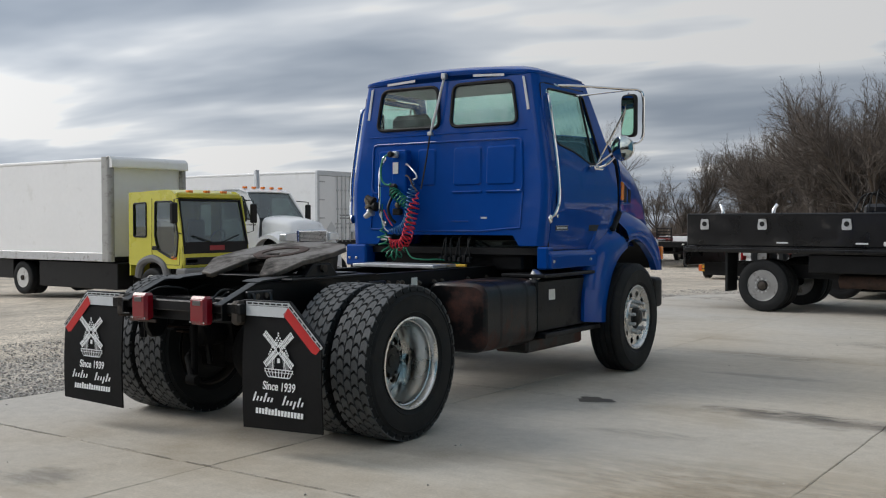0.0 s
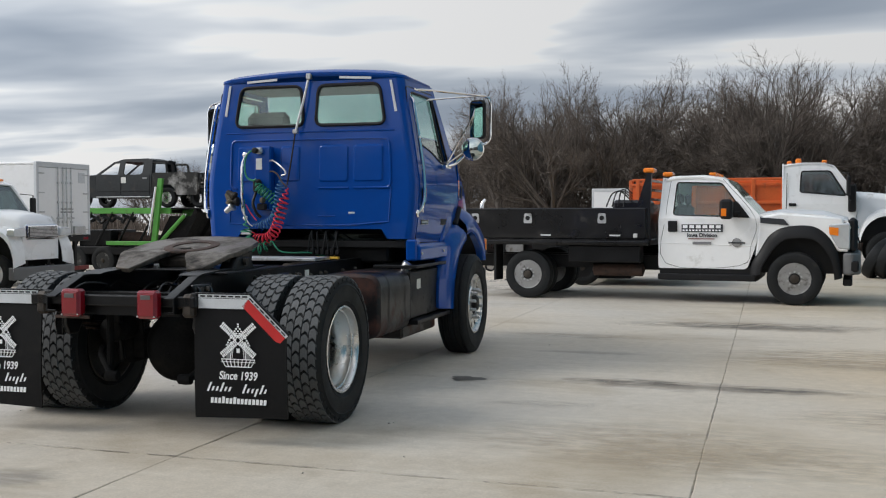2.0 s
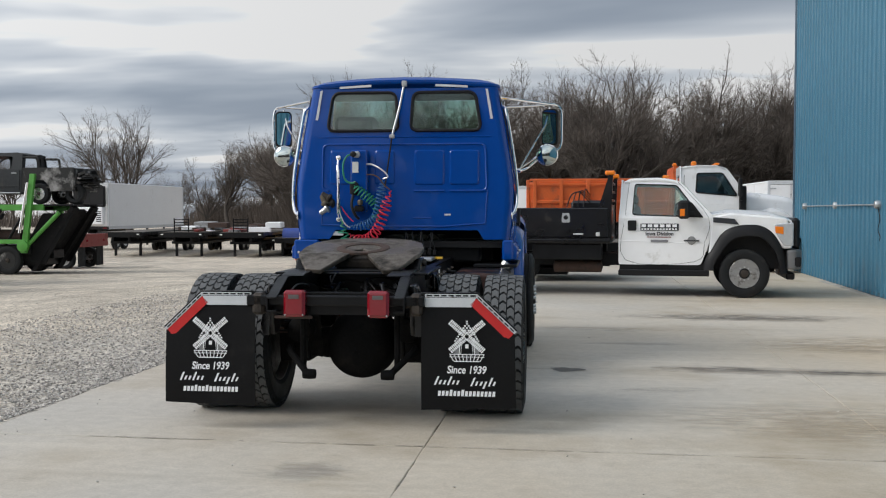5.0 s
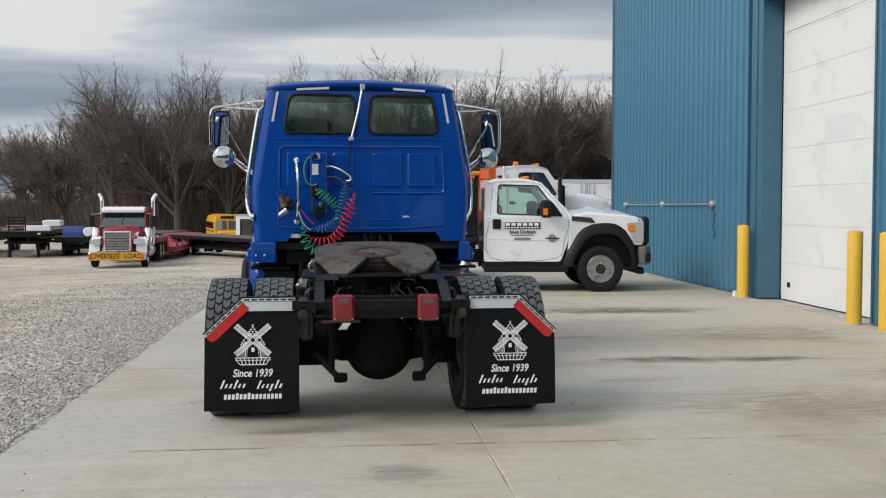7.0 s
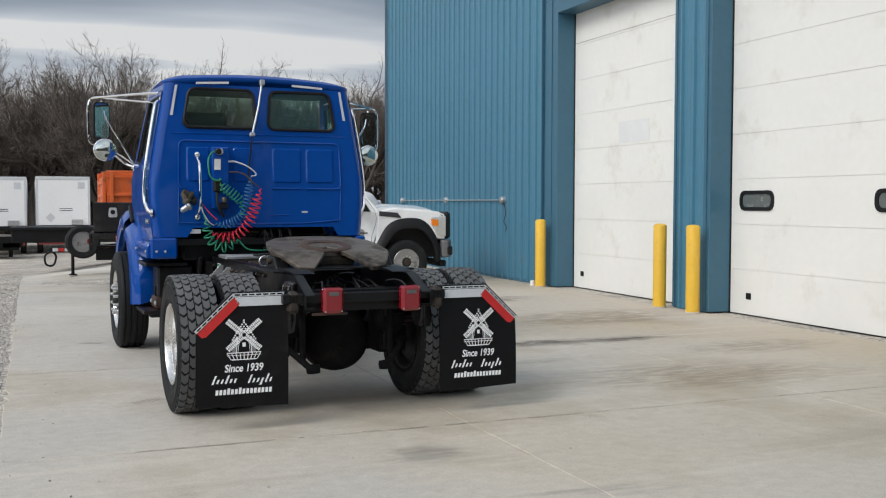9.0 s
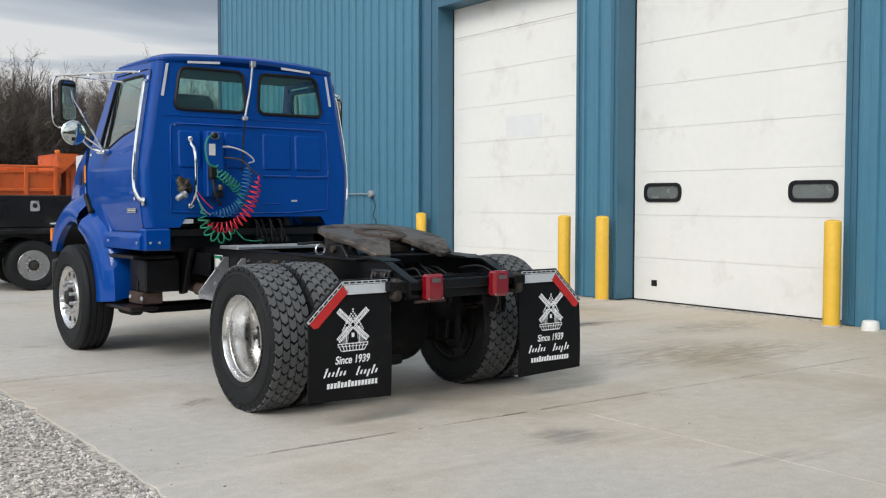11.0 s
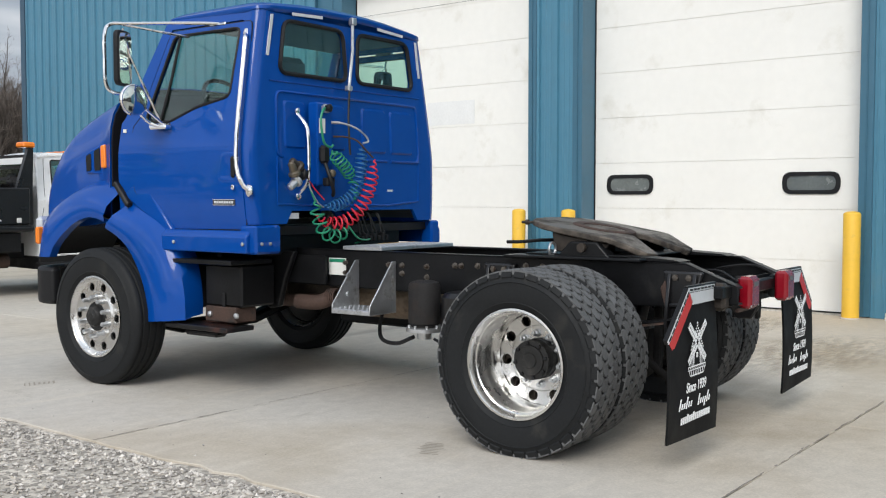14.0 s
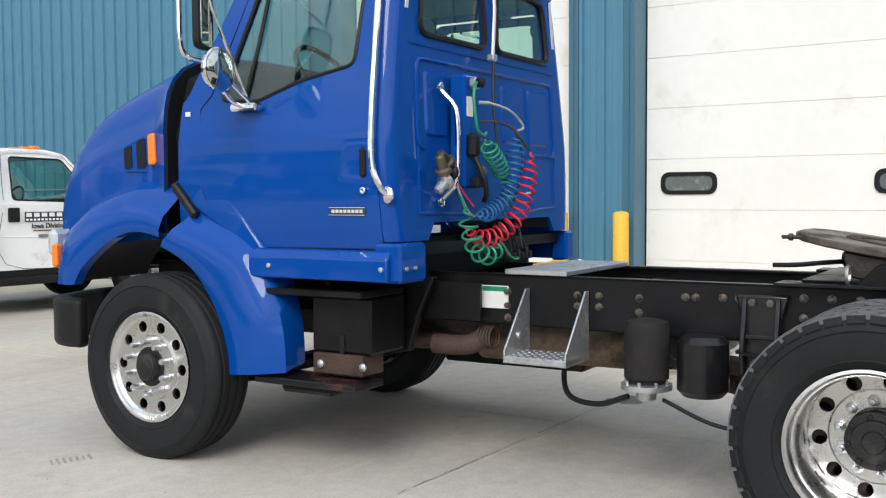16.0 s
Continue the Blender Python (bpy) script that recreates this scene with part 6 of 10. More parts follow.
    part("fill_plug", Geo().lathe([(0.02, 0), (0.02, -0.012), (0.005, -0.014)], (0.02, -0.295, 0.46), "y", 8), MATTE, ax)
    part("drive_shaft", Geo().tube([(0.02, 0.34, 0.53), (0.0, 1.6, 0.66), (0, 2.2, 0.72)], 0.05, 14), GREASE, truck)
    # air tanks, lines and valves between the rails
    part("air_tank", Geo().lathe([(0.02, -0.36), (0.10, -0.33), (0.12, -0.28), (0.12, 0.28), (0.10, 0.33), (0.02, 0.36)], (0.05, 0.98, 0.72), "x", 20), BLACK, truck, "black air tank")
    rnd = random.Random(21)
    for k in range(12):
        x = rnd.uniform(-0.36, 0.36)
        pts = [(x + rnd.uniform(-0.12, 0.12), -0.55 + 0.27 * q, rnd.uniform(0.78, 1.0)) for q in range(6)]
        part("air_line", Geo().tube(smoothpath(pts, 5), rnd.choice((0.006, 0.008, 0.011)), 6), rnd.choice((DARK, BLACK, RUBBER, DARK)), truck)
    for k in range(6):
        x, y = rnd.uniform(-0.3, 0.3), rnd.uniform(-0.55, 0.4)
        part("valve", Geo().box(x - 0.04, x + 0.04, y - 0.04, y + 0.04, 0.84, 0.93, 0.012), rnd.choice((GREASE, BLACK, DARK)), truck)
    # engine, gearbox, front axle
    part("engine_block", Geo().box(-0.34, 0.34, 2.75, 4.2, 0.62, 1.25, 0.06), GREASE, truck)
    part("gearbox", Geo().box(-0.25, 0.25, 1.95, 2.75, 0.60, 1.0, 0.08), GREASE, truck)
    part("bell_housing", Geo().lathe([(0.18, 0), (0.27, 0.25), (0.29, 0.32)], (0, 2.5, 0.86), "y", 20), GREASE, truck)
    part("front_axle", Geo().tube([(-0.98, 3.73, 0.50), (-0.62, 3.73, 0.42), (-0.4, 3.73, 0.36), (0.4, 3.73, 0.36), (0.62, 3.73, 0.42), (0.98, 3.73, 0.50)], 0.06, 10), BLACK, truck)
    part("muffler", Geo().lathe([(0.04, -0.50), (0.125, -0.46), (0.13, 0.46), (0.04, 0.50)], (-0.10, 1.75, 0.66), "y", 22), mat("heat_browned_muffler", (0.17, 0.125, 0.085), 0.55, 0.4, 0.3, 4, 0.1, 60, 0, ((0.06, 0.045, 0.035), 0.3, 4)), truck, "brown heat-stained muffler")
    part("exhaust_pipe", Geo().tube(smoothpath([(-0.10, 1.25, 0.66), (-0.02, 1.1, 0.60), (0.1, 0.95, 0.5), (0.25, 0.8, 0.42)], 6), 0.055, 14), RUSTY, truck)
    part("cab_mount", Geo().box(-0.75, 0.75, 2.35, 2.55, 1.0, 1.16, 0.02), BLACK, truck)
    part("firewall_lower", Geo().box(-0.85, 0.85, 2.75, 2.80, 0.72, 1.22, 0.01), DARK, truck)


chassis()


def mud_flap(s):
    def P(x, z):
        return (s * x, z)
    out = [P(0.575, 0.165), P(1.215, 0.185), P(1.205, 0.70), P(0.955, 0.945), P(0.575, 0.945)]
    bend = lambda u, v: (u, -0.865 - 0.03 * math.sin((0.945 - v) * 3.0) + 0.02 * max(0, abs(u) - 0.9), v)
    f = part("mud_flap", Geo().sheet(out, [], bend, [0.2 + 0.08 * k for k in range(9)]), FLAP, truck, "black rubber mud flap printed in white", solid=0.012)
    y = -0.868
    # slotted steel carrier along the top and the slanted corner
    top = part("flap_carrier", Geo().prism([P(0.575, 0.925), P(0.955, 0.925), P(0.965, 0.960), P(0.575, 0.960)], "y", y - 0.010, y + 0.012), BLACK, f, bevel=0.003)
    part("edge_strip", Geo().prism([P(0.60, 0.928), P(0.953, 0.928), P(0.958, 0.950), P(0.60, 0.950)], "y", y - 0.0125, y - 0.0095), TAPE, top, "bright slotted edge strip")
    for k in range(7):
        x = 0.612 + 0.049 * k
        part("slot", Geo().prism([P(x, 0.9345), P(x + 0.036, 0.9345), P(x + 0.036, 0.9445), P(x, 0.9445)], "y", y - 0.0145, y - 0.0120), DARK, top)
    a, b = Vector((0.955, 0.945)), Vector((1.215, 0.70))
    d = (b - a).normalized(); n = Vector((-d.y, d.x))
    if n.y < 0: n = -n
    def strip(p0, p1, o0, o1):
        q = [a + d * p0 + n * o0, a + d * p1 + n * o0, a + d * p1 + n * o1, a + d * p0 + n * o1]
        return [P(*t) for t in q]
    part("flap_carrier", Geo().prism(strip(0, (b - a).length, -0.02, 0.012), "y", y - 0.010, y + 0.012), BLACK, f, bevel=0.003)
    part("edge_strip", Geo().prism(strip(0.0, (b - a).length, -0.020, 0.002), "y", y - 0.0125, y - 0.0095), TAPE, top, "bright slotted edge strip")
    for k in range(7):
        part("slot", Geo().prism(strip(0.012 + 0.049 * k, 0.048 + 0.049 * k, -0.014, -0.004), "y", y - 0.0145, y - 0.0120), DARK, top)
    part("silver_tape", Geo().prism([P(0.60, 0.862), P(0.915, 0.862), P(0.945, 0.925), P(0.60, 0.925)], "y", y - 0.0145, y - 0.0125), TAPE, f, "silver reflective strip")
    part("red_tape", Geo().prism(strip(0.01, (b - a).length - 0.005, -0.082, -0.022), "y", y - 0.0145, y - 0.0125), REDTAPE, f, "red reflective strip")
    # print: a plain mill sign, a line of words, two rows of bars
    cx, cz = s * 0.885, 0.668
    yy = -0.900
    mill = Matrix.Translation((cx, yy, cz)) @ Matrix.Rotation(radians(90), 4, "X")
    g = Geo()
    for k in range(10):
        # brick courses of the cap and shoulders, open in the middle
        v, hw = 0.100 - 0.0145 * k, 0.008 + 0.0088 * k
        n = max(1, int(2 * hw / 0.019))
        for j in range(n):
            u = -hw + 2 * hw * (j + 0.5) / n
            if k < 6 or abs(u) > 0.040:
                g.box(u - 0.0062, u + 0.0062, v - 0.0048, v + 0.0048, 0.0, 0.0006)
    w = tagged(part("mill_sign", g.moved(mill), INK, f, "white lattice of a printed mill"), kind="stuff")
    for e in (-1, 1):
        for u0, u1 in ((0.048, 0.074), (0.040, 0.046), (0.030, 0.033)):
            part("sign_leg", Geo().prism([(e * u0, -0.020), (e * u1, -0.020), (e * (u1 + 0.010), -0.118), (e * (u0 + 0.010), -0.118)], "z", 0.0, 0.0006).moved(mill), GREYPRINT if u1 > 0.07 else INK, w)
    part("sign_door", Geo().box(-0.011, 0.011, -0.080, -0.052, 0.0, 0.0007).moved(mill), INK, w)
    for ang in (41, 139, 221, 319):
        g = Geo()
        for k in range(11):
            r0 = 0.012 + 0.0128 * k
            g.box(r0, r0 + 0.0098, -0.020, -0.0015, 0.0009, 0.0015)
            g.box(r0, r0 + 0.0098, 0.0015, 0.020, 0.0009, 0.0015)
        tagged(part("sail", g.moved(mill @ Matrix.Rotation(radians(ang), 4, "Z")), INK, w), kind="stuff")
    for x0, x1, z0, z1 in ((-0.118, 0.118, -0.124, -0.118), (-0.118, 0.118, -0.140, -0.136), (-0.085, 0.085, -0.171, -0.164)):
        part("sign_bar", Geo().box(x0, x1, z0, z1, 0.0, 0.0007).moved(mill), INK, w)
    for k in range(9):
        u = -0.116 + 0.029 * k
        part("sign_post", Geo().prism([(u - 0.003, -0.120), (u + 0.003, -0.120), (u * 0.76 + 0.003, -0.168), (u * 0.76 - 0.003, -0.168)], "z", 0.0, 0.0007).moved(mill), INK, w)
    tm = text_mesh("printed_line", "Since 1939", 0.072, INK, 0.0006, 0.0016)
    tm.transform(Matrix(((0.84, 0.14, 0, 0), (0, 1, 0, 0), (0, 0, 1, 0), (0, 0, 0, 1))))
    t = part("printed_line", tm, INK, f); t.matrix_basis = pose(cx, yy + 0.001, 0.441, 90, 0, 0)
    # slanted bars in place of the maker's name, close upright ones for the address
    def bars(z, x0, pitch, heights, w, slant):
        for k, (lo, hi) in enumerate(heights):
            x = cx + x0 + pitch * k
            part("print_bar", Geo().prism([(x + slant * lo, z + lo), (x + w + slant * lo, z + lo), (x + w + slant * hi, z + hi), (x + slant * hi, z + hi)], "y", yy + 0.0025, yy + 0.0045), INK, f)
    low, tall = (-0.014, 0.014), (-0.018, 0.040)
    bars(0.357, -0.215, 0.0295, [tall, low, low, tall, low, low], 0.0135, 0.42)
    bars(0.352, 0.030, 0.0295, [tall, low, low, (-0.034, 0.014), tall, low], 0.0135, 0.42)
    bars(0.282, -0.195, 0.0262, [(-0.017, 0.017 if k not in (3, 6) else 0.026) for k in range(15)], 0.0185, 0.10)


mud_flap(-1); mud_flap(1)


PLATE = mat("greasy_coupling_plate", (0.13, 0.108, 0.088), 0.42, 0.3, 0.35, 3, 0.12, 40, 0, ((0.022, 0.019, 0.016), 0.42, 3))


def fifth_wheel():
    # tilted coupling plate with a throat open to the rear
    T = Matrix.Translation((0.0, 0.02, 1.208)) @ Matrix.Rotation(radians(9.5), 4, "X") @ Matrix.Diagonal((0.96, 0.95, 1, 1))
    half = [(0.0, 0.50), (0.20, 0.49), (0.34, 0.43), (0.45, 0.30), (0.485, 0.12), (0.485, -0.12), (0.46, -0.20), (0.36, -0.43), (0.24, -0.45), (0.09, -0.20), (0.055, -0.08), (0.045, 0.0), (0.0, 0.05)]
    outline = half + [(-x, y) for x, y in reversed(half[1:-1])]
    g = Geo().sheet(outline, [], lambda u, v: (u, v, 0.0 - 0.32 * max(0, -0.2 - v) ** 1.2))
    pl = part("coupling_plate", g.moved(T), PLATE, truck, "greasy worn fifth-wheel plate", solid=0.036, bevel=0.007)
    part("bearing_ring", Geo().lathe([(0.145, 0.006), (0.20, 0.010), (0.215, 0.004), (0.215, -0.01), (0.145, -0.01)], (0, 0, 0), "z", 40, closed=True).moved(T @ Matrix.Translation((0, 0.07, 0))), RUSTY, pl)
    for s in (-1, 1):
        part("plate_skirt", Geo().prism([(-0.20, -0.04), (0.22, -0.04), (0.18, -0.15), (-0.12, -0.15)], "x", s * 0.40, s * 0.44).moved(T), GREASE, pl, bevel=0.01)
        part("pivot_bracket", Geo().prism([(-0.20, 1.045), (0.18, 1.045), (0.08, 1.15), (-0.10, 1.15)], "x", s * 0.36, s * 0.475), BLACK, truck, bevel=0.01)
        part("pivot_pin", Geo().tube([(s * 0.34, -0.01, 1.115), (s * 0.50, -0.01, 1.115)], 0.028, 12), GREASE, truck)
        part("ramp", Geo().prism([(-0.62, 1.05), (-0.30, 1.05), (-0.30, 1.075), (-0.58, 1.06)], "x", s * 0.30, s * 0.46), BLACK, truck)
        part("base_angle", Geo().box(s * 0.385, s * 0.56, -0.42, 0.50, 1.046, 1.062, 0.004), BLACK, truck)
    part("lock_body", Geo().box(-0.20, 0.20, -0.12, 0.26, -0.13, -0.047, 0.02).moved(T), GREASE, pl)
    part("release_handle", Geo().tube(smoothpath([(-0.30, 0.25, 1.15), (-0.44, 0.32, 1.15), (-0.47, 0.42, 1.14), (-0.48, 0.52, 1.137)], 5), 0.011, 8), BLACK, truck)
    part("handle_ring", Geo().tube([(-0.47 + 0.04 * math.cos(a), 0.20, 1.10 + 0.04 * math.sin(a)) for a in [2 * math.pi * k / 16 for k in range(17)]], 0.008, 6), STEEL, truck)
    part("adjuster_stub", Geo().lathe([(0.008, 0.0), (0.010, 0.05), (0.017, 0.052), (0.017, 0.070), (0.009, 0.072), (0.009, 0.10), (0.003, 0.104)], (-0.30, 0.42, 1.258), "y", 8), GREASE, pl)
    part("base_plate", Geo().box(-0.46, 0.46, -0.35, 0.40, 1.064, 1.074, 0.003), BLACK, truck)


fifth_wheel()


def deck_and_boxes():
    # chequer deck plate with raised bars
    d = part("deck_plate", Geo().box(-0.50, 0.36, 1.53, 1.88, 1.048, 1.075, 0.004), STEEL, truck, "grey chequer-plate deck")
    g = Geo()
    for i in range(28):
        for j in range(11):
            x, y = -0.48 + 0.030 * i, 1.55 + 0.030 * j
            sgn = 1 if (i + j) % 2 else -1
            q = 0.0085
            g.add([(x - q, y - q * sgn - 0.003, 1.075), (x + q, y + q * sgn - 0.003, 1.075), (x + q, y + q * sgn + 0.003, 1.075), (x - q, y - q * sgn + 0.003, 1.075), (x - 0.7 * q, y - 0.7 * q * sgn, 1.0768), (x + 0.7 * q, y + 0.7 * q * sgn, 1.0768)],
                  [(0, 1, 5, 4), (2, 3, 4, 5), (1, 2, 5), (3, 0, 4)])
    tagged(part("tread_bar", g, STEEL, d, smooth=0), kind="stuff")
    part("yellow_edge", Geo().box(-0.02, 0.42, 1.925, 1.955, 1.05, 1.072, 0.003), YELLOW, truck)
    # aluminium hanging step
    for y in (1.42, 1.75):
        part("step_side", Geo().prism([(-0.48, 0.98), (-0.52, 0.98), (-0.76, 0.69), (-0.76, 0.63), (-0.48, 0.63)], "y", y - 0.005, y + 0.005), STEEL, truck, "bare aluminium hanging step", bevel=0.002)
    part("step_tread", Geo().box(-0.765, -0.50, 1.415, 1.755, 0.63, 0.665, 0.006), STEEL, truck)
    g = Geo()
    for i in range(5):
        for j in range(8):
            g.box(-0.75 + 0.05 * i, -0.725 + 0.05 * i, 1.44 + 0.04 * j, 1.455 + 0.04 * j, 0.664, 0.6695)
    tagged(part("tread_bar", g, STEEL, truck, smooth=0), kind="stuff")
    for z in (0.93, 0.80):
        part("bolt", Geo().lathe([(0.018, 0), (0.018, -0.008), (0.005, -0.01)], (-0.60, 1.745, z - 0.05), "y", 8), STEEL, truck)
    part("sticker", Geo().box(-0.481, -0.4765, 1.87, 2.03, 0.865, 0.985), LABELW, truck, "white and green paper sticker")
    part("sticker", Geo().box(-0.4818, -0.4812, 1.875, 2.025, 0.955, 0.98), GREENH, truck)
    part("sticker", Geo().box(0.4765, 0.481, 1.05, 1.13, 0.84, 1.0), LABELW, truck, "white paper sticker")
    # air dryer with its drain, second filter
    dr = part("air_dryer", Geo().lathe([(0.03, 0.0), (0.085, 0.01), (0.09, 0.05), (0.105, 0.06), (0.105, 0.30), (0.095, 0.325), (0.05, 0.338), (0.01, 0.34)], (-0.63, 1.06, 0.54), "z", 32), DRYERM, truck, "dark air-dryer canister with rusty bloom")
    part("dryer_base", Geo().lathe([(0.02, -0.05), (0.045, -0.045), (0.05, 0.0), (0.12, 0.005), (0.12, 0.03), (0.09, 0.035)], (-0.63, 1.06, 0.54), "z", 20), STEEL, dr)
    for k in range(8):
        a = 2 * math.pi * k / 8
        part("bolt", Geo().lathe([(0.009, 0), (0.009, 0.015), (0.003, 0.017)], (-0.63 + 0.10 * math.cos(a), 1.06 + 0.10 * math.sin(a), 0.573), "z", 6), STEEL, dr)
    part("dryer_bracket", Geo().box(-0.60, -0.476, 1.0, 1.12, 0.62, 0.72, 0.01), BLACK, dr)
    part("hose", Geo().tube(smoothpath([(-0.63, 1.15, 0.50), (-0.60, 1.32, 0.44), (-0.54, 1.50, 0.46), (-0.47, 1.55, 0.60), (-0.40, 1.50, 0.75)], 6), 0.014, 8), DARK, truck)
    part("hose", Geo().tube(smoothpath([(-0.63, 0.98, 0.50), (-0.66, 0.75, 0.42), (-0.66, 0.55, 0.40), (-0.60, 0.42, 0.42)], 6), 0.010, 8), DARK, truck)
    part("air_tank", Geo().lathe([(0.02, -0.14), (0.09, -0.13), (0.118, -0.10), (0.118, 0.12), (0.09, 0.15), (0.02, 0.16)], (-0.60, 0.80, 0.66), "z", 40), BLACKG, truck, "gloss black air tank")
    # battery box and steps under the driver's door
    part("upper_step", Geo().box(-1.10, -0.70, 2.38, 3.03, 0.945, 0.978, 0.006), BLACK, truck, "black upper cab step")
    part("lower_step", Geo().box(-1.12, -0.86, 2.40, 3.06, 0.475, 0.51, 0.006), RUST, truck, "scuffed lower cab step")
    part("step_riser", Geo().box(-1.04, -0.92, 2.60, 2.95, 0.42, 0.474, 0.02), BLACK, truck)
    bx = part("battery_box", Geo().box(-0.98, -0.65, 2.40, 2.78, 0.64, 0.94, 0.015), BLACK, truck, "black battery box")
    part("latch", Geo().box(-0.992, -0.98, 2.56, 2.59, 0.62, 0.74, 0.004), DARK, bx)
    part("rust_bracket", Geo().box(-1.00, -0.80, 2.44, 2.76, 0.53, 0.64, 0.008), RUSTY, truck, "rusty bracket")
    for y in (2.43, 2.70):
        part("bolt", Geo().lathe([(0.022, 0), (0.022, -0.012), (0.008, -0.02)], (-1.0, y, 0.585), "x", 8), STEEL, truck)
    part("inner_panel", Geo().box(-0.55, -0.53, 2.0, 3.1, 0.80, 1.0), BLACK, truck)
    part("exhaust_pipe", Geo().tube(smoothpath([(-0.12, 2.2, 0.66), (-0.30, 2.45, 0.64), (-0.40, 2.8, 0.66), (-0.38, 3.2, 0.75)], 6), 0.05, 12), RUSTY, truck, "rusty exhaust pipe")
    part("cab_mount", Geo().prism([(2.24, 1.03), (2.62, 1.03), (2.62, 0.74), (2.50, 0.60), (2.40, 0.62), (2.34, 0.82)], "x", -0.62, -0.57), BLACK, truck, bevel=0.012)
    part("flex_pipe", Geo().tube(smoothpath([(-0.46, 2.02, 0.70), (-0.50, 2.12, 0.66), (-0.52, 2.30, 0.66)], 5), 0.055, 14), RUSTY, truck, "brown heat-stained exhaust elbow")
    for q in range(5):
        part("clamp_ring", Geo().lathe([(0.056, -0.006), (0.062, -0.006), (0.062, 0.006), (0.056, 0.006)], (-0.46, 1.965 + 0.018 * q, 0.705), "y", 18, closed=True), RUSTY, truck)
    # right side: rounded fuel tank with rust, tool box, steps
    sec = roundpoly([(0.52, 0.42), (1.08, 0.42), (1.08, 0.965), (0.52, 0.965)], 0.14, 6)
    tk = part("fuel_tank", Geo().prism(sec, "y", 1.19, 2.02), RUST, truck, "black fuel tank with brown rust patches", bevel=0.03)
    for y in (1.40, 1.82):
        part("strap", Geo().loft([[(0.52 + (u - 0.80) * 1.008 + 0.28, yy, 0.6925 + (v - 0.6925) * 1.010) for u, v in sec] for yy in (y, y + 0.035)], caps=False), BLACK, tk)
    part("filler_cap", Geo().lathe([(0.045, 0), (0.045, 0.04), (0.05, 0.042), (0.05, 0.075), (0.02, 0.08)], (0, 0, 0), "z", 16).moved(Matrix.Translation((0.98, 2.12, 0.95)) @ Matrix.Rotation(radians(35), 4, "Y")), ALU, truck, "grey filler cap")
    part("tool_box", Geo().box(0.55, 1.06, 2.04, 2.98, 0.50, 0.95, 0.02), BLACK, truck, "black side box")
    part("box_sticker", Geo().box(1.06, 1.063, 2.25, 2.36, 0.77, 0.86), LABELW, truck)
    part("upper_step", Geo().box(0.70, 1.12, 2.06, 3.04, 0.965, 0.995, 0.006), BLACK, truck)
    part("lower_step", Geo().box(0.82, 1.13, 2.06, 3.14, 0.46, 0.50, 0.006), BLACK, truck, "black lower step")
    part("tank_bracket", Geo().box(0.475, 0.56, 1.3, 1.4, 0.45, 0.95, 0.008), BLACK, truck)
    part("tank_bracket", Geo().box(0.475, 0.56, 1.8, 1.9, 0.45, 0.95, 0.008), BLACK, truck)
    part("under_guard", Geo().box(0.70, 1.02, 1.95, 2.98, 0.34, 0.46, 0.02), RUST, truck)
    part("door_glass_low", Geo().box(1.061, 1.066, 3.02, 3.25, 1.35, 1.58, 0.004), DARK, truck, "dark lookdown window")


deck_and_boxes()


def coil(path, r, turns, tube, name, material, taper=None):
    """A coiled hose wound round a path."""
    P = smoothpath(path, 14)
    n = len(P)
    length = [0.0]
    for a, b in zip(P, P[1:]):
        length.append(length[-1] + (b - a).length)
    out = []
    steps = int(turns * 14)
    up = Vector((0, 1, 0.05))
    j = 0
    for k in range(steps + 1):
        s = length[-1] * k / steps
        while j < n - 2 and length[j + 1] < s:
            j += 1
        t = (s - length[j]) / max(1e-6, length[j + 1] - length[j])
        p = P[j].lerp(P[j + 1], t)
        d = (P[min(j + 2, n - 1)] - P[max(j - 1, 0)]).normalized()
        u = d.cross(up).normalized(); w = u.cross(d)
        a = 2 * math.pi * turns * k / steps
        e = min(1, 6 * k / steps, 6 * (steps - k) / steps)
        out.append(p + (u * math.cos(a) + w * math.sin(a)) * r * e)
    part(name, Geo().tube(out, tube, 6), material, truck)


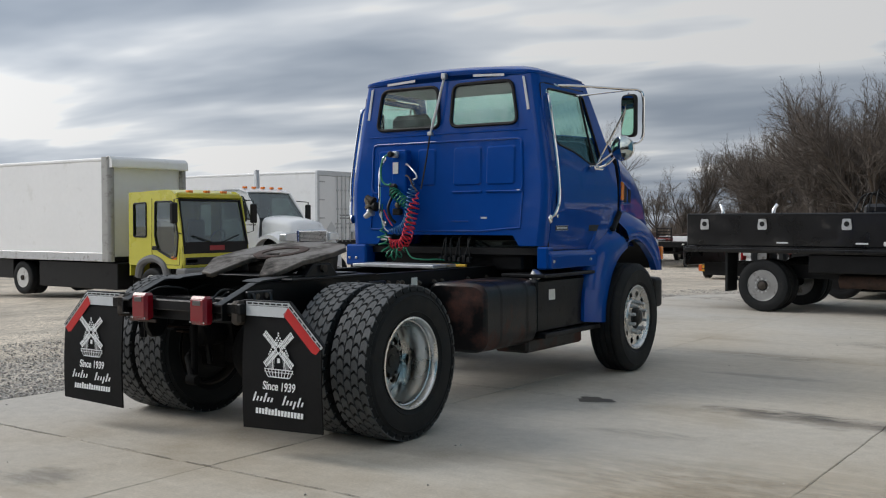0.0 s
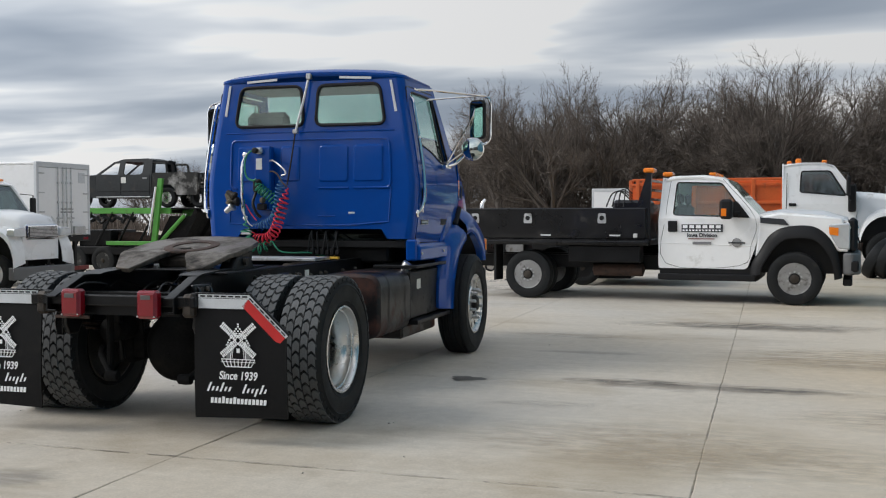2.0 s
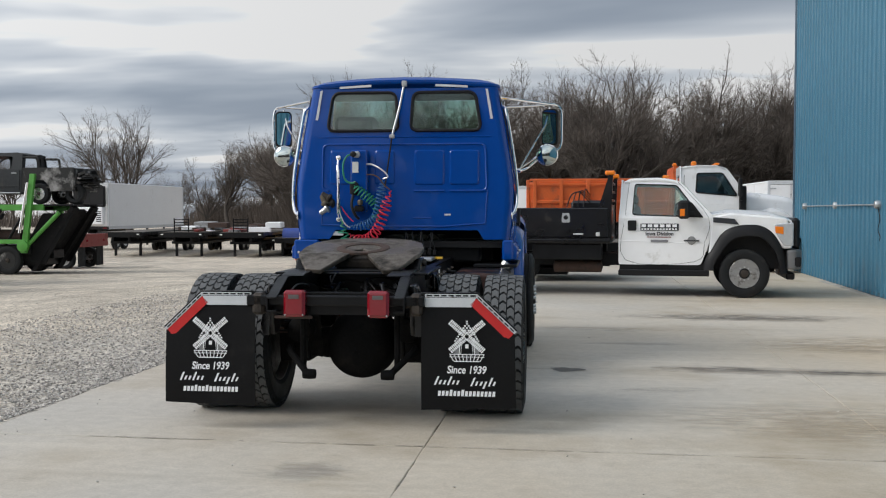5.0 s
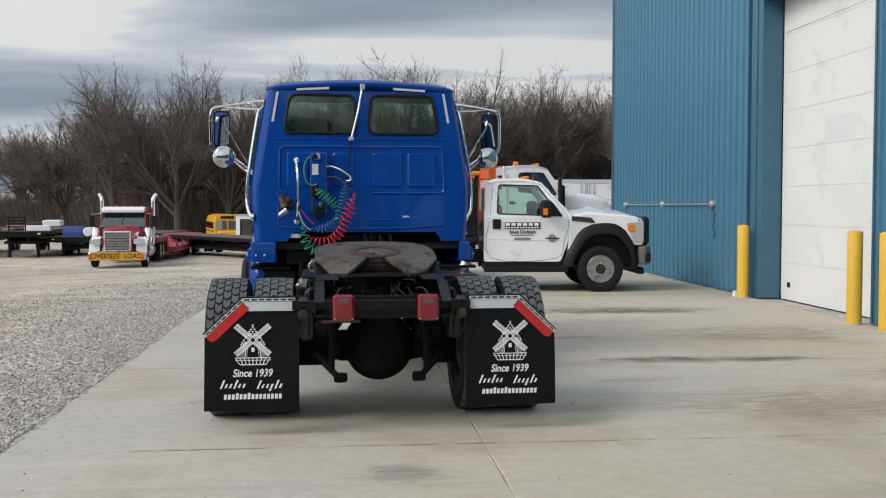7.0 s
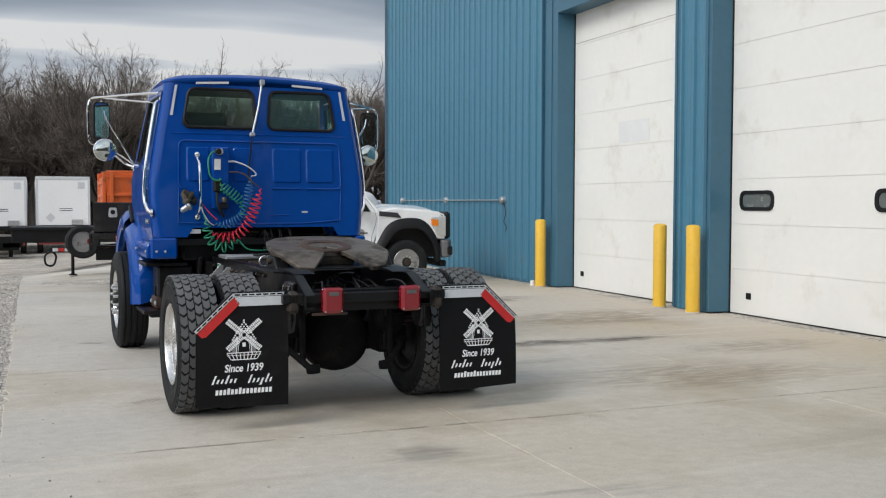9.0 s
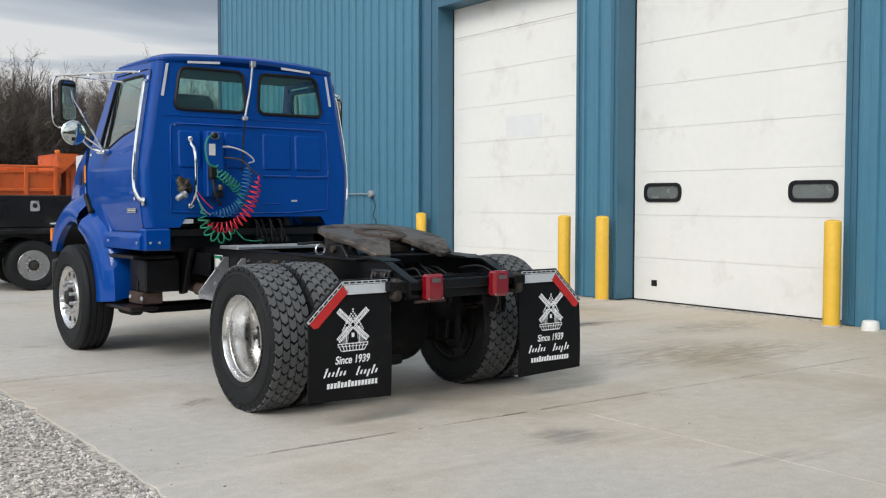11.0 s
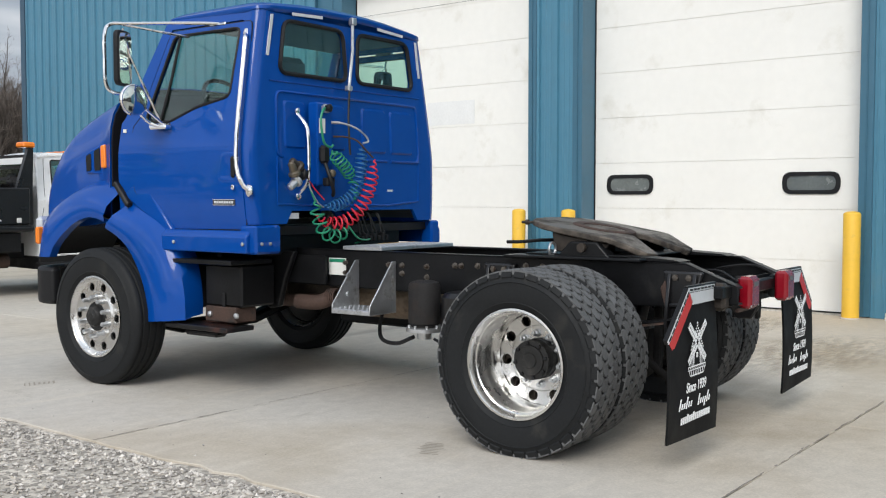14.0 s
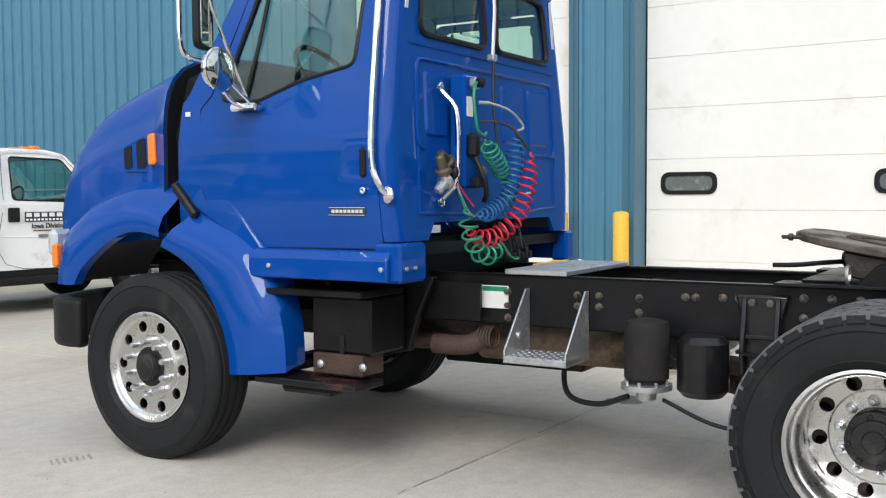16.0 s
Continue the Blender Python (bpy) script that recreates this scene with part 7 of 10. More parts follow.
def hoses():
    B = 2.19
    br = part("hose_bracket", Geo().box(-0.505, -0.340, B - 0.075, B + 0.02, 1.50, 2.10, 0.012), BLUE, truck, "blue hose bracket box")
    part("bracket_plate", Geo().box(-0.485, -0.425, B - 0.081, B - 0.076, 1.88, 1.985), LABELW, br, "white data sticker")
    part("socket", Geo().box(-0.475, -0.405, B - 0.13, B - 0.076, 2.025, 2.085, 0.015), STEEL, br)
    part("socket_cap", Geo().lathe([(0.026, 0), (0.030, -0.03), (0.018, -0.04)], (-0.46, B - 0.13, 2.055), "y", 14), DARK, br)
    part("holder", Geo().box(-0.505, -0.42, B - 0.13, B - 0.076, 1.66, 1.79, 0.02), DARK, br)
    part("holder", Geo().box(-0.46, -0.37, B - 0.13, B - 0.076, 1.50, 1.56, 0.01), DARK, br)
    part("ball_knob", Geo().lathe([(0.006, -0.03), (0.024, -0.022), (0.030, 0.0), (0.024, 0.022), (0.006, 0.03)], (-0.40, B - 0.12, 1.59), "z", 14), BRASS, br)
    # hand rail on the back wall
    hb = part("hand_rail", Geo().tube(smoothpath([(-0.635, B + 0.01, 2.02), (-0.635, B - 0.03, 1.985), (-0.625, B - 0.09, 1.90), (-0.62, B - 0.10, 1.70), (-0.625, B - 0.09, 1.53), (-0.635, B - 0.03, 1.455), (-0.635, B + 0.01, 1.43)], 6), 0.0145, 10), CHROME, truck, "chrome hand rail")
    for z in (2.025, 1.425):
        part("foot", Geo().lathe([(0.026, 0.0), (0.026, -0.012), (0.015, -0.018)], (-0.635, B - 0.002, z), "y", 12), CHROME, hb)
    # stowed couplings on the left
    for dx, dz, ang, mt in ((-0.05, 1.64, 30, GREASE), (-0.08, 1.60, 65, BRASS), (-0.07, 1.52, -35, STEEL), (-0.02, 1.58, 0, DARK)):
        part("glad_hand", Geo().lathe([(0.012, -0.07), (0.026, -0.06), (0.03, 0.0), (0.045, 0.01), (0.045, 0.03), (0.02, 0.045)], (0, 0, 0), "x", 12).moved(Matrix.Translation((-0.68 + dx, B - 0.09, dz)) @ Matrix.Rotation(radians(ang), 4, "Y")), mt, truck, "stowed air coupling")
    # straight runs and coils
    part("hose", Geo().tube(smoothpath([(-0.46, 2.06, 2.055), (-0.52, 2.04, 2.04), (-0.556, 2.03, 1.97), (-0.555, 2.02, 1.87), (-0.53, 2.02, 1.80), (-0.47, 2.02, 1.775), (-0.44, 2.02, 1.79)], 6), 0.009, 8), GREENH, truck, "green air hose")
    coil([(-0.45, 2.02, 1.75), (-0.40, 2.02, 1.70), (-0.336, 2.018, 1.652), (-0.27, 2.025, 1.60), (-0.225, 2.03, 1.545)], 0.044, 9, 0.0062, "coiled_hose", GREENH)
    coil([(-0.225, 2.03, 1.55), (-0.235, 2.0, 1.48), (-0.22, 1.99, 1.40)], 0.034, 2.5, 0.0062, "coiled_hose", GREENH)
    coil([(-0.163, 1.985, 1.815), (-0.178, 1.98, 1.68), (-0.205, 1.985, 1.52), (-0.25, 2.01, 1.43), (-0.32, 2.04, 1.38), (-0.40, 2.05, 1.355), (-0.495, 2.055, 1.356)], 0.042, 20, 0.006, "coiled_hose", BLUEH)
    coil([(-0.075, 1.935, 1.70), (-0.105, 1.93, 1.62), (-0.155, 1.935, 1.46), (-0.21, 1.965, 1.335), (-0.295, 2.02, 1.25), (-0.40, 2.055, 1.225), (-0.48, 2.085, 1.25), (-0.53, 2.105, 1.29)], 0.048, 17, 0.0065, "coiled_hose", REDH)
    part("hose", Geo().tube(smoothpath([(-0.615, 2.12, 1.60), (-0.605, 2.10, 1.50), (-0.585, 2.08, 1.42), (-0.57, 2.07, 1.38)], 6), 0.007, 8), GREENH, truck)
    coil([(-0.575, 2.07, 1.40), (-0.57, 2.06, 1.31), (-0.545, 2.05, 1.23), (-0.50, 2.045, 1.165), (-0.42, 2.03, 1.135), (-0.34, 2.02, 1.165), (-0.28, 2.02, 1.21)], 0.046, 8, 0.0075, "coiled_hose", GREENH)
    part("hose", Geo().tube(smoothpath([(-0.28, 2.02, 1.21), (-0.20, 2.0, 1.12), (-0.08, 2.02, 1.10), (0.05, 2.10, 1.10), (0.12, 2.30, 1.06)], 6), 0.007, 8), GREENH, truck)
    part("hose", Geo().tube(smoothpath([(-0.34, 2.12, 1.962), (-0.29, 2.07, 1.958), (-0.21, 2.005, 1.925), (-0.135, 1.975, 1.87), (-0.115, 1.967, 1.83), (-0.16, 1.98, 1.815)], 6), 0.0075, 8), STEEL, truck)
    part("hose_end", Geo().tube([(-0.35, 2.13, 1.962), (-0.30, 2.08, 1.961)], 0.011, 8), STEEL, truck)
    part("hose", Geo().tube(smoothpath([(-0.34, 2.11, 1.86), (-0.28, 2.04, 1.857), (-0.21, 1.99, 1.83), (-0.15, 1.955, 1.76), (-0.09, 1.94, 1.71)], 6), 0.007, 8), RUSTY, truck)
    part("hose", Geo().tube(smoothpath([(-0.47, 2.07, 1.66), (-0.475, 2.02, 1.56), (-0.44, 2.02, 1.47), (-0.41, 2.05, 1.43)], 6), 0.014, 8), DARK, truck)
    part("hose", Geo().tube(smoothpath([(-0.625, 2.11, 1.58), (-0.60, 2.09, 1.47), (-0.55, 2.07, 1.38), (-0.50, 2.06, 1.345)], 6), 0.006, 6), STEEL, truck)
    part("hose", Geo().tube(smoothpath([(-0.60, 2.12, 1.55), (-0.54, 2.10, 1.47), (-0.47, 2.08, 1.40)], 6), 0.005, 6), REDH, truck)
    # valves and lines below the cab
    rnd = random.Random(3)
    for k in range(7):
        x = 0.02 + 0.05 * k
        part("valve", Geo().box(x - 0.018, x + 0.018, B - 0.06, B + 0.0, 1.08, 1.13 + rnd.uniform(-0.02, 0.03), 0.006), DARK, truck)
        part("air_line", Geo().tube(smoothpath([(x, B - 0.03, 1.13), (x + rnd.uniform(-0.05, 0.05), B + 0.05, 1.30), (x + rnd.uniform(-0.1, 0.1), B + 0.3, 1.18)], 5), 0.007, 6), rnd.choice((DARK, DARK, DARK, RUBBER)), truck)
    part("paper", Geo().box(-0.72, -0.60, B + 0.02, B + 0.05, 1.265, 1.305), TAPE, truck, "white plate under the cab floor")


hoses()

# ---- other vehicles in the yard (vehicle axes: x ahead, y to its left, z up from its ground) ----
def road_wheel(parent, x, y, r, w, rim_mat, s, holes=8, dish=0.04, lugs=0):
    """s: +1 outside looks to +y."""
    wh = part("wheel", Geo().lathe([(r * 0.60, s * w * 0.46), (r * 0.585, s * w * 0.485), (r * 0.565, s * w * 0.47), (r * 0.545, s * (w * 0.40 - dish)), (r * 0.50, s * (w * 0.38 - dish)), (r * 0.33, s * (w * 0.46 - dish * 0.6)), (r * 0.28, s * (w * 0.46 - dish * 0.2)), (r * 0.05, s * (w * 0.46 - dish * 0.1))], (x, y, r), "y", 28), rim_mat, parent)
    part("tyre", Geo().lathe([(r * 0.58, -w * 0.42), (r * 0.66, -w * 0.5), (r * 0.88, -w * 0.5), (r * 0.97, -w * 0.44), (r, -w * 0.32), (r, -w * 0.06), (r * 0.985, -w * 0.05), (r * 0.985, w * 0.05), (r, w * 0.06), (r, w * 0.32), (r * 0.97, w * 0.44), (r * 0.88, w * 0.5), (r * 0.66, w * 0.5), (r * 0.58, w * 0.42)], (x, y, r), "y", 36, closed=True), RUBBER, wh)
    part("hub", Geo().lathe([(r * 0.17, s * (w * 0.46 - dish * 0.3)), (r * 0.15, s * (w * 0.46 + 0.03)), (r * 0.05, s * (w * 0.46 + 0.04))], (x, y, r), "y", 14), GREASE, wh)
    hr = 0.098 if lugs else 0.075
    for k in range(holes):
        a = 2 * math.pi * k / holes
        part("hand_hole", Geo().lathe([(r * hr, s * (w * 0.36 - dish)), (r * hr * 0.96, s * (w * 0.445 - dish * 0.72)), (r * 0.01, s * (w * 0.446 - dish * 0.72))], (x + r * 0.42 * math.cos(a), y, r + r * 0.42 * math.sin(a)), "y", 10), DARK, wh)
    for k in range(lugs):
        a = 2 * math.pi * (k + 0.5) / lugs
        part("lug_nut", Geo().lathe([(r * 0.042, s * (w * 0.44 - dish * 0.3)), (r * 0.038, s * (w * 0.46 + 0.022)), (r * 0.01, s * (w * 0.46 + 0.024))], (x + r * 0.26 * math.cos(a), y, r + r * 0.26 * math.sin(a)), "y", 6), STEEL, wh)
    if lugs:
        part("hub_ring", Geo().lathe([(r * 0.215, s * (w * 0.46 - dish * 0.3)), (r * 0.20, s * (w * 0.46 + 0.012)), (r * 0.16, s * (w * 0.46 + 0.014))], (x, y, r), "y", 20), DARK, wh)
    return wh


def pane(parent, pts, axis, at, t=0.006, material=None, rim=0.012, name="window"):
    """A window: rubber rim with a glass pane in it."""
    w = part(name, Geo().prism(pts, axis, at - t, at + t), DARK, parent)
    c = Vector((sum(p[0] for p in pts) / len(pts), sum(p[1] for p in pts) / len(pts)))
    q = [tuple(c + (Vector(p) - c) * (1 - rim / max(0.05, (Vector(p) - c).length))) for p in pts]
    part("pane", Geo().prism(q, axis, at - t - 0.003, at + t + 0.003), material or DGLASS, w)
    return w


WHEELP = mat("machined_steel_wheel", (0.36, 0.36, 0.36), 0.34, 0.75, 0.12, 6, 0, 30, 0, ((0.12, 0.11, 0.10), 0.25, 8))
WHEELW = mat("white_steel_wheel", (0.58, 0.58, 0.57), 0.5, 0.1, 0.1, 5, 0, 30, 0, ((0.25, 0.22, 0.18), 0.25, 6))
WHEELG = mat("grey_steel_wheel", (0.30, 0.30, 0.30), 0.36, 0.6, 0.15, 5, 0, 30, 0, ((0.15, 0.13, 0.11), 0.25, 6))


def service_pickup():
    v = thing("flatbed_pickup", "white service pickup with black steel flatbed and side boxes", "pickup", pose(0.168, 11.604, 0, 0, 0, -4.2))
    R = 0.415
    W = 0.98
    # cab: side panels with window openings, roof, back, floor
    def inw(z):
        return W - 0.02 - (0.0 if z < 1.38 else 0.20 * (z - 1.38) / 0.72)
    for s in (-1, 1):
        outer = roundpoly([(2.24, 0.56), (3.66, 0.56), (3.80, 0.95), (3.86, 1.42), (3.30, 2.03), (3.05, 2.085), (2.42, 2.085), (2.30, 2.0), (2.24, 1.4)], 0.06, 4)
        win = roundpoly([(2.48, 1.44), (3.66, 1.40), (3.24, 1.96), (2.52, 1.98)], 0.05, 4)
        cuts = [1.38 + 0.1 * k for k in range(8)]
        part("cab_side", Geo().sheet(outer, [win], lambda u, z, s=s: (u, s * inw(z), z), cuts), WHITE, v, solid=0.03 * -s, smooth=0)
        part("window_seal", Geo().tube([(q[0], s * (inw(q[1]) + 0.004), q[1]) for q in win + win[:1]], 0.010, 6), DARK, v)
        part("pane", Geo().sheet(win, [], lambda u, z, s=s: (u, s * (inw(z) - 0.012), z), cuts), GLASS, v, solid=0.004)
        # door cut, pressed line, handle, mirror
        dcut = [(2.42, 2.02), (2.36, 1.45), (2.36, 0.64), (3.55, 0.62), (3.72, 0.95), (3.78, 1.40), (3.26, 2.02)]
        part("door_gap", Geo().tube([(q[0], s * (inw(q[1]) + 0.001), q[1]) for q in smoothpath([(a, b, 0) for a, b in dcut], 4)], 0.0035, 5), DARK, v)
        part("body_crease", Geo().tube([(2.26, s * (W - 0.02), 0.98), (3.74, s * (W - 0.02), 0.94)], 0.008, 6), WHITE, v)
        part("handle", Geo().box(2.40, 2.55, s * (W - 0.02), s * (W + 0.015), 1.16, 1.34, 0.012), DARK, v, "black door handle")
        mr = part("side_mirror", Geo().box(3.26, 3.46, s * (W + 0.10), s * (W + 0.34), 1.37, 1.69, 0.04), DARK, v, "black towing mirror")
        part("turn_lens", Geo().box(3.29, 3.37, s * (W + 0.341), s * (W + 0.345), 1.42, 1.54, 0.002), AMBER, mr, "amber repeater")
        part("mirror_arm", Geo().box(3.36, 3.54, s * (W - 0.02), s * (W + 0.12), 1.43, 1.50, 0.01), DARK, mr)
        part("corner_panel", Geo().prism(roundpoly([(3.42, 1.40), (3.70, 1.39), (3.50, 1.66), (3.44, 1.66)], 0.02, 3), "y", s * (W - 0.06), s * (W - 0.004)), DARK, v)
        part("running_board", Geo().box(2.24, 3.80, s * (W - 0.14), s * (W + 0.04), 0.37, 0.47, 0.015), DARK, v)
        part("sill", Geo().box(2.26, 3.78, s * (W - 0.10), s * (W - 0.04), 0.46, 0.60, 0.01), DARK, v)
        # front wing with flared black arch
        wing = [(3.77, 0.56), (3.84, 1.40), (4.15, 1.47), (5.08, 1.39), (5.16, 1.18), (5.18, 0.86), (5.03, 0.86), (4.87, 1.07), (4.68, 1.21), (4.43, 1.23), (4.17, 1.19), (4.0, 1.07), (3.87, 0.80)]
        part("front_wing", Geo().prism(wing, "y", s * (W - 0.20), s * (W - 0.015)), WHITE, v, bevel=0.03)
        out = [(3.70, 0.47), (3.73, 0.65), (3.815, 0.82), (3.985, 1.11), (4.164, 1.235), (4.425, 1.284), (4.683, 1.262), (4.89, 1.11), (5.03, 0.82), (5.10, 0.45)]
        inn = [(3.86, 0.47), (3.90, 0.62), (3.97, 0.74), (4.06, 0.88), (4.21, 1.03), (4.427, 1.072), (4.68, 1.04), (4.85, 0.87), (4.94, 0.69), (4.98, 0.42)]
        rings = [[(a[0], s * (W - 0.03), a[1]), (a[0] * 0.6 + b[0] * 0.4, s * (W + 0.055), a[1] * 0.6 + b[1] * 0.4), (b[0], s * (W + 0.06), b[1]), (b[0], s * (W - 0.12), b[1])] for a, b in zip(out, inn)]
        rings = [list(q) for q in zip(*[smoothpath([r[j] for r in rings], 4) for j in range(4)])]
        part("arch_flare", Geo().loft(rings, closed=False), DARK, v, "black wheel-arch flare", smooth=60)
        part("headlamp", Geo().prism(roundpoly([(5.04, 0.90), (5.20, 0.90), (5.20, 1.31), (4.88, 1.29), (4.90, 1.13)], 0.03, 3), "y", s * 0.66, s * (W - 0.005)), CLEARL, v, "clear headlamp unit", bevel=0.02)
        part("turn_lens", Geo().prism([(4.90, 1.13), (5.03, 1.11), (5.03, 1.235), (4.89, 1.245)], "y", s * (W - 0.004), s * (W + 0.004)), AMBER, v, "amber corner lens")
        part("vent_badge", Geo().prism([(3.86, 1.31), (4.30, 1.27), (4.22, 1.37), (3.86, 1.40)], "y", s * (W - 0.012), s * (W + 0.004)), INKB, v)
    hoodr = [[(3.80, y, 1.43 + 0.05 * (1 - (y / W) ** 2)) for y in (-0.94, -0.6, -0.3, 0, 0.3, 0.6, 0.94)], [(4.15, y, 1.47 + 0.07 * (1 - (y / W) ** 2)) for y in (-0.94, -0.6, -0.3, 0, 0.3, 0.6, 0.94)], [(4.8, y, 1.43 + 0.08 * (1 - (y / W) ** 2)) for y in (-0.94, -0.6, -0.3, 0, 0.3, 0.6, 0.94)], [(5.16, y, 1.34 + 0.06 * (1 - (y / W) ** 2)) for y in (-0.92, -0.6, -0.3, 0, 0.3, 0.6, 0.92)], [(5.22, y, 1.22) for y in (-0.92, -0.6, -0.3, 0, 0.3, 0.6, 0.92)]]
    part("bonnet", Geo().loft(hoodr, closed=False), WHITE, v, solid=0.03, smooth=50)
    part("grille", Geo().box(5.17, 5.31, -0.93, 0.93, 0.86, 1.39, 0.05), DARK, v, "black and chrome grille")
    for z in (1.0, 1.12, 1.24):
        part("grille_bar", Geo().box(5.30, 5.325, -0.60, 0.60, z - 0.02, z + 0.02, 0.008), CHROME, v)
    part("bumper", Geo().prism(roundpoly([(5.10, -0.99), (5.24, -0.99), (5.36, -0.8), (5.36, 0.8), (5.24, 0.99), (5.10, 0.99)], 0.05, 4), "z", 0.50, 0.84), PLASTIC, v, "dark grey steel bumper", bevel=0.03)
    part("fog_lamp", Geo().box(5.20, 5.33, -0.985, -0.80, 0.55, 0.72, 0.02), DARK, v)
    part("valance", Geo().box(5.10, 5.24, -0.85, 0.85, 0.32, 0.44, 0.02), DARK, v)
    part("engine_bay", Geo().box(3.85, 5.1, -0.7, 0.7, 0.5, 1.32), DARK, v)
    part("roof", Geo().loft([[(x, y, z - 0.05 * (abs(y) / 0.8) ** 3) for y in (-0.80, -0.5, 0, 0.5, 0.80)] for x, z in ((2.33, 2.06), (2.5, 2.11), (2.9, 2.12), (3.2, 2.08), (3.34, 2.0))], closed=False), WHITE, v, solid=0.03, smooth=50)
    for y in (-0.5, -0.25, 0, 0.25, 0.5):
        part("roof_lamp", Geo().box(3.0, 3.12, y - 0.05, y + 0.05, 2.10, 2.145, 0.015), AMBER, v, "amber roof lamp")
    part("windscreen", Geo().add([(3.86, -0.92, 1.42), (3.86, 0.92, 1.42), (3.32, 0.78, 2.02), (3.32, -0.78, 2.02)], [(0, 1, 2, 3)]), GLASS, v, solid=0.005)
    part("cab_back", Geo().sheet([(-0.95, 0.56), (0.95, 0.56), (0.95, 1.4), (0.80, 2.06), (-0.80, 2.06), (-0.95, 1.4)], [roundpoly([(-0.6, 1.5), (0.6, 1.5), (0.55, 1.92), (-0.55, 1.92)], 0.05, 3)], lambda u, z: (2.28 + 0.05 * max(0, z - 1.4), u, z)), WHITE, v, solid=0.03)
    part("cab_floor", Geo().box(2.3, 3.8, -0.9, 0.9, 0.36, 0.6), DARK, v)
    part("dashboard", Geo().box(3.45, 3.84, -0.9, 0.9, 1.0, 1.42, 0.05), PLASTIC, v)
    for y in (-0.42, 0.42):
        st = part("seat", Geo().box(2.55, 3.05, y - 0.27, y + 0.27, 0.9, 1.08, 0.05), SEATF, v)
        part("backrest", Geo().box(2.45, 2.60, y - 0.26, y + 0.26, 1.05, 1.62, 0.06), SEATF, st)
        part("headrest", Geo().box(2.47, 2.56, y - 0.14, y + 0.14, 1.62, 1.80, 0.04), SEATF, st)
    sw = part("steering_wheel", Geo().tube([(3.30 + 0.07 * math.sin(a), 0.42 + 0.19 * math.cos(a), 1.45 + 0.17 * math.sin(a)) for a in [2 * math.pi * k / 24 for k in range(25)]], 0.014, 6), DARK, v)
    # door sign: bars for the firm, one readable line
    y0 = -(W - 0.012)
    sign = part("door_sign", Geo().box(2.62, 3.28, y0 - 0.006, y0 - 0.004, 1.160, 1.285), INKB, v)
    for k in range(6):
        part("sign_bar", Geo().box(2.640 + 0.106 * k, 2.716 + 0.106 * k, y0 - 0.0075, y0 - 0.006, 1.222, 1.272), INK, sign)
    for k in range(12):
        part("sign_bar", Geo().box(2.636 + 0.0525 * k, 2.670 + 0.0525 * k, y0 - 0.0075, y0 - 0.006, 1.174, 1.200), INK, sign)
    t = part("printed_line", text_mesh("printed_line", "Iowa Division", 0.088, INKB, 0.0006, 0.003), INKB, v); t.matrix_basis = pose(2.95, y0 - 0.007, 1.105, 90, 0, 0)
    part("print_bar", Geo().box(2.73, 3.15, y0 - 0.007, y0 - 0.005, 1.040, 1.055), DKRED, v)
    part("print_bar", Geo().box(2.80, 3.10, y0 - 0.007, y0 - 0.005, 0.955, 1.0), mat("grey_lettering", (0.2, 0.2, 0.21), 0.6, 0, 0.1, 20), v)
    em = part("round_emblem", Geo().lathe([(0.075, 0), (0.075, -0.008), (0.06, -0.012), (0.01, -0.013)], (3.50, y0, 0.99), "y", 20), WHEELG, v)
    part("emblem_bar", Geo().box(3.37, 3.63, y0 - 0.014, y0 - 0.010, 0.975, 1.0, 0.002), INKB, em)
    # flatbed with side boards, boxes and headache rack
    bed = part("flatbed", Geo().box(-1.30, 2.10, -1.10, 1.10, 0.93, 1.03, 0.01), BLACKG, v, "black steel flatbed")
    for s in (-1, 1):
        bx = part("side_box", Geo().box(-1.27, 2.06, s * 0.72, s * 1.10, 1.035, 1.56, 0.015), BLACKG, v, "gloss black side box")
        for x, lw in ((-0.95, 0.28), (0.02, 0.62), (1.32, 0.62)):
            part("lid_gap", Geo().box(x - lw, x + lw, s * 1.10, s * 1.104, 1.52, 1.528), RUBBER, bx)
            lk = part("paddle_latch", Geo().prism(roundpoly([(x - 0.07, 1.30), (x + 0.07, 1.30), (x + 0.075, 1.36), (x + 0.06, 1.47), (x - 0.06, 1.47), (x - 0.075, 1.36)], 0.02, 3), "y", s * 1.104, s * 1.118), STEEL, bx, "chrome paddle latch")
            part("latch_dish", Geo().lathe([(0.04, 0), (0.04, s * 0.006), (0.01, s * 0.007)], (x, s * 1.118, 1.39), "y", 16), DARK, lk)
        part("rub_rail", Geo().box(-1.30, 2.10, s * 1.10, s * 1.14, 0.95, 1.0, 0.008), BLACKG, v)
        for x in (0.55, 1.75):
            part("side_tape", Geo().box(x - 0.30, x - 0.12, s * 1.105, s * 1.109, 1.085, 1.11), TAPE, bx)
        part("side_marker", Geo().box(1.85, 1.92, s * 1.105, s * 1.125, 1.06, 1.13, 0.008), WHEELW, bx)
        part("mud_guard", Geo().box(-0.62, -0.58, s * 0.66, s * 1.05, 0.30, 0.93), RUBBER, v)
        part("under_box", Geo().box(0.72, 1.95, s * 0.72, s * 1.04, 0.64, 0.92, 0.015), BLACK, v)
        for x, z in ((2.06, 0),):
            part("rack_post", Geo().loft([[(x - b, s * 1.06, zz), (x + f, s * 1.06, zz), (x + f, s * 0.98, zz), (x - b, s * 0.98, zz)] for zz, b, f in ((1.0, 0.34, 0.06), (1.60, 0.16, 0.06), (2.14, -0.01, 0.08))]), BLACKG, v, "black headache-rack post")
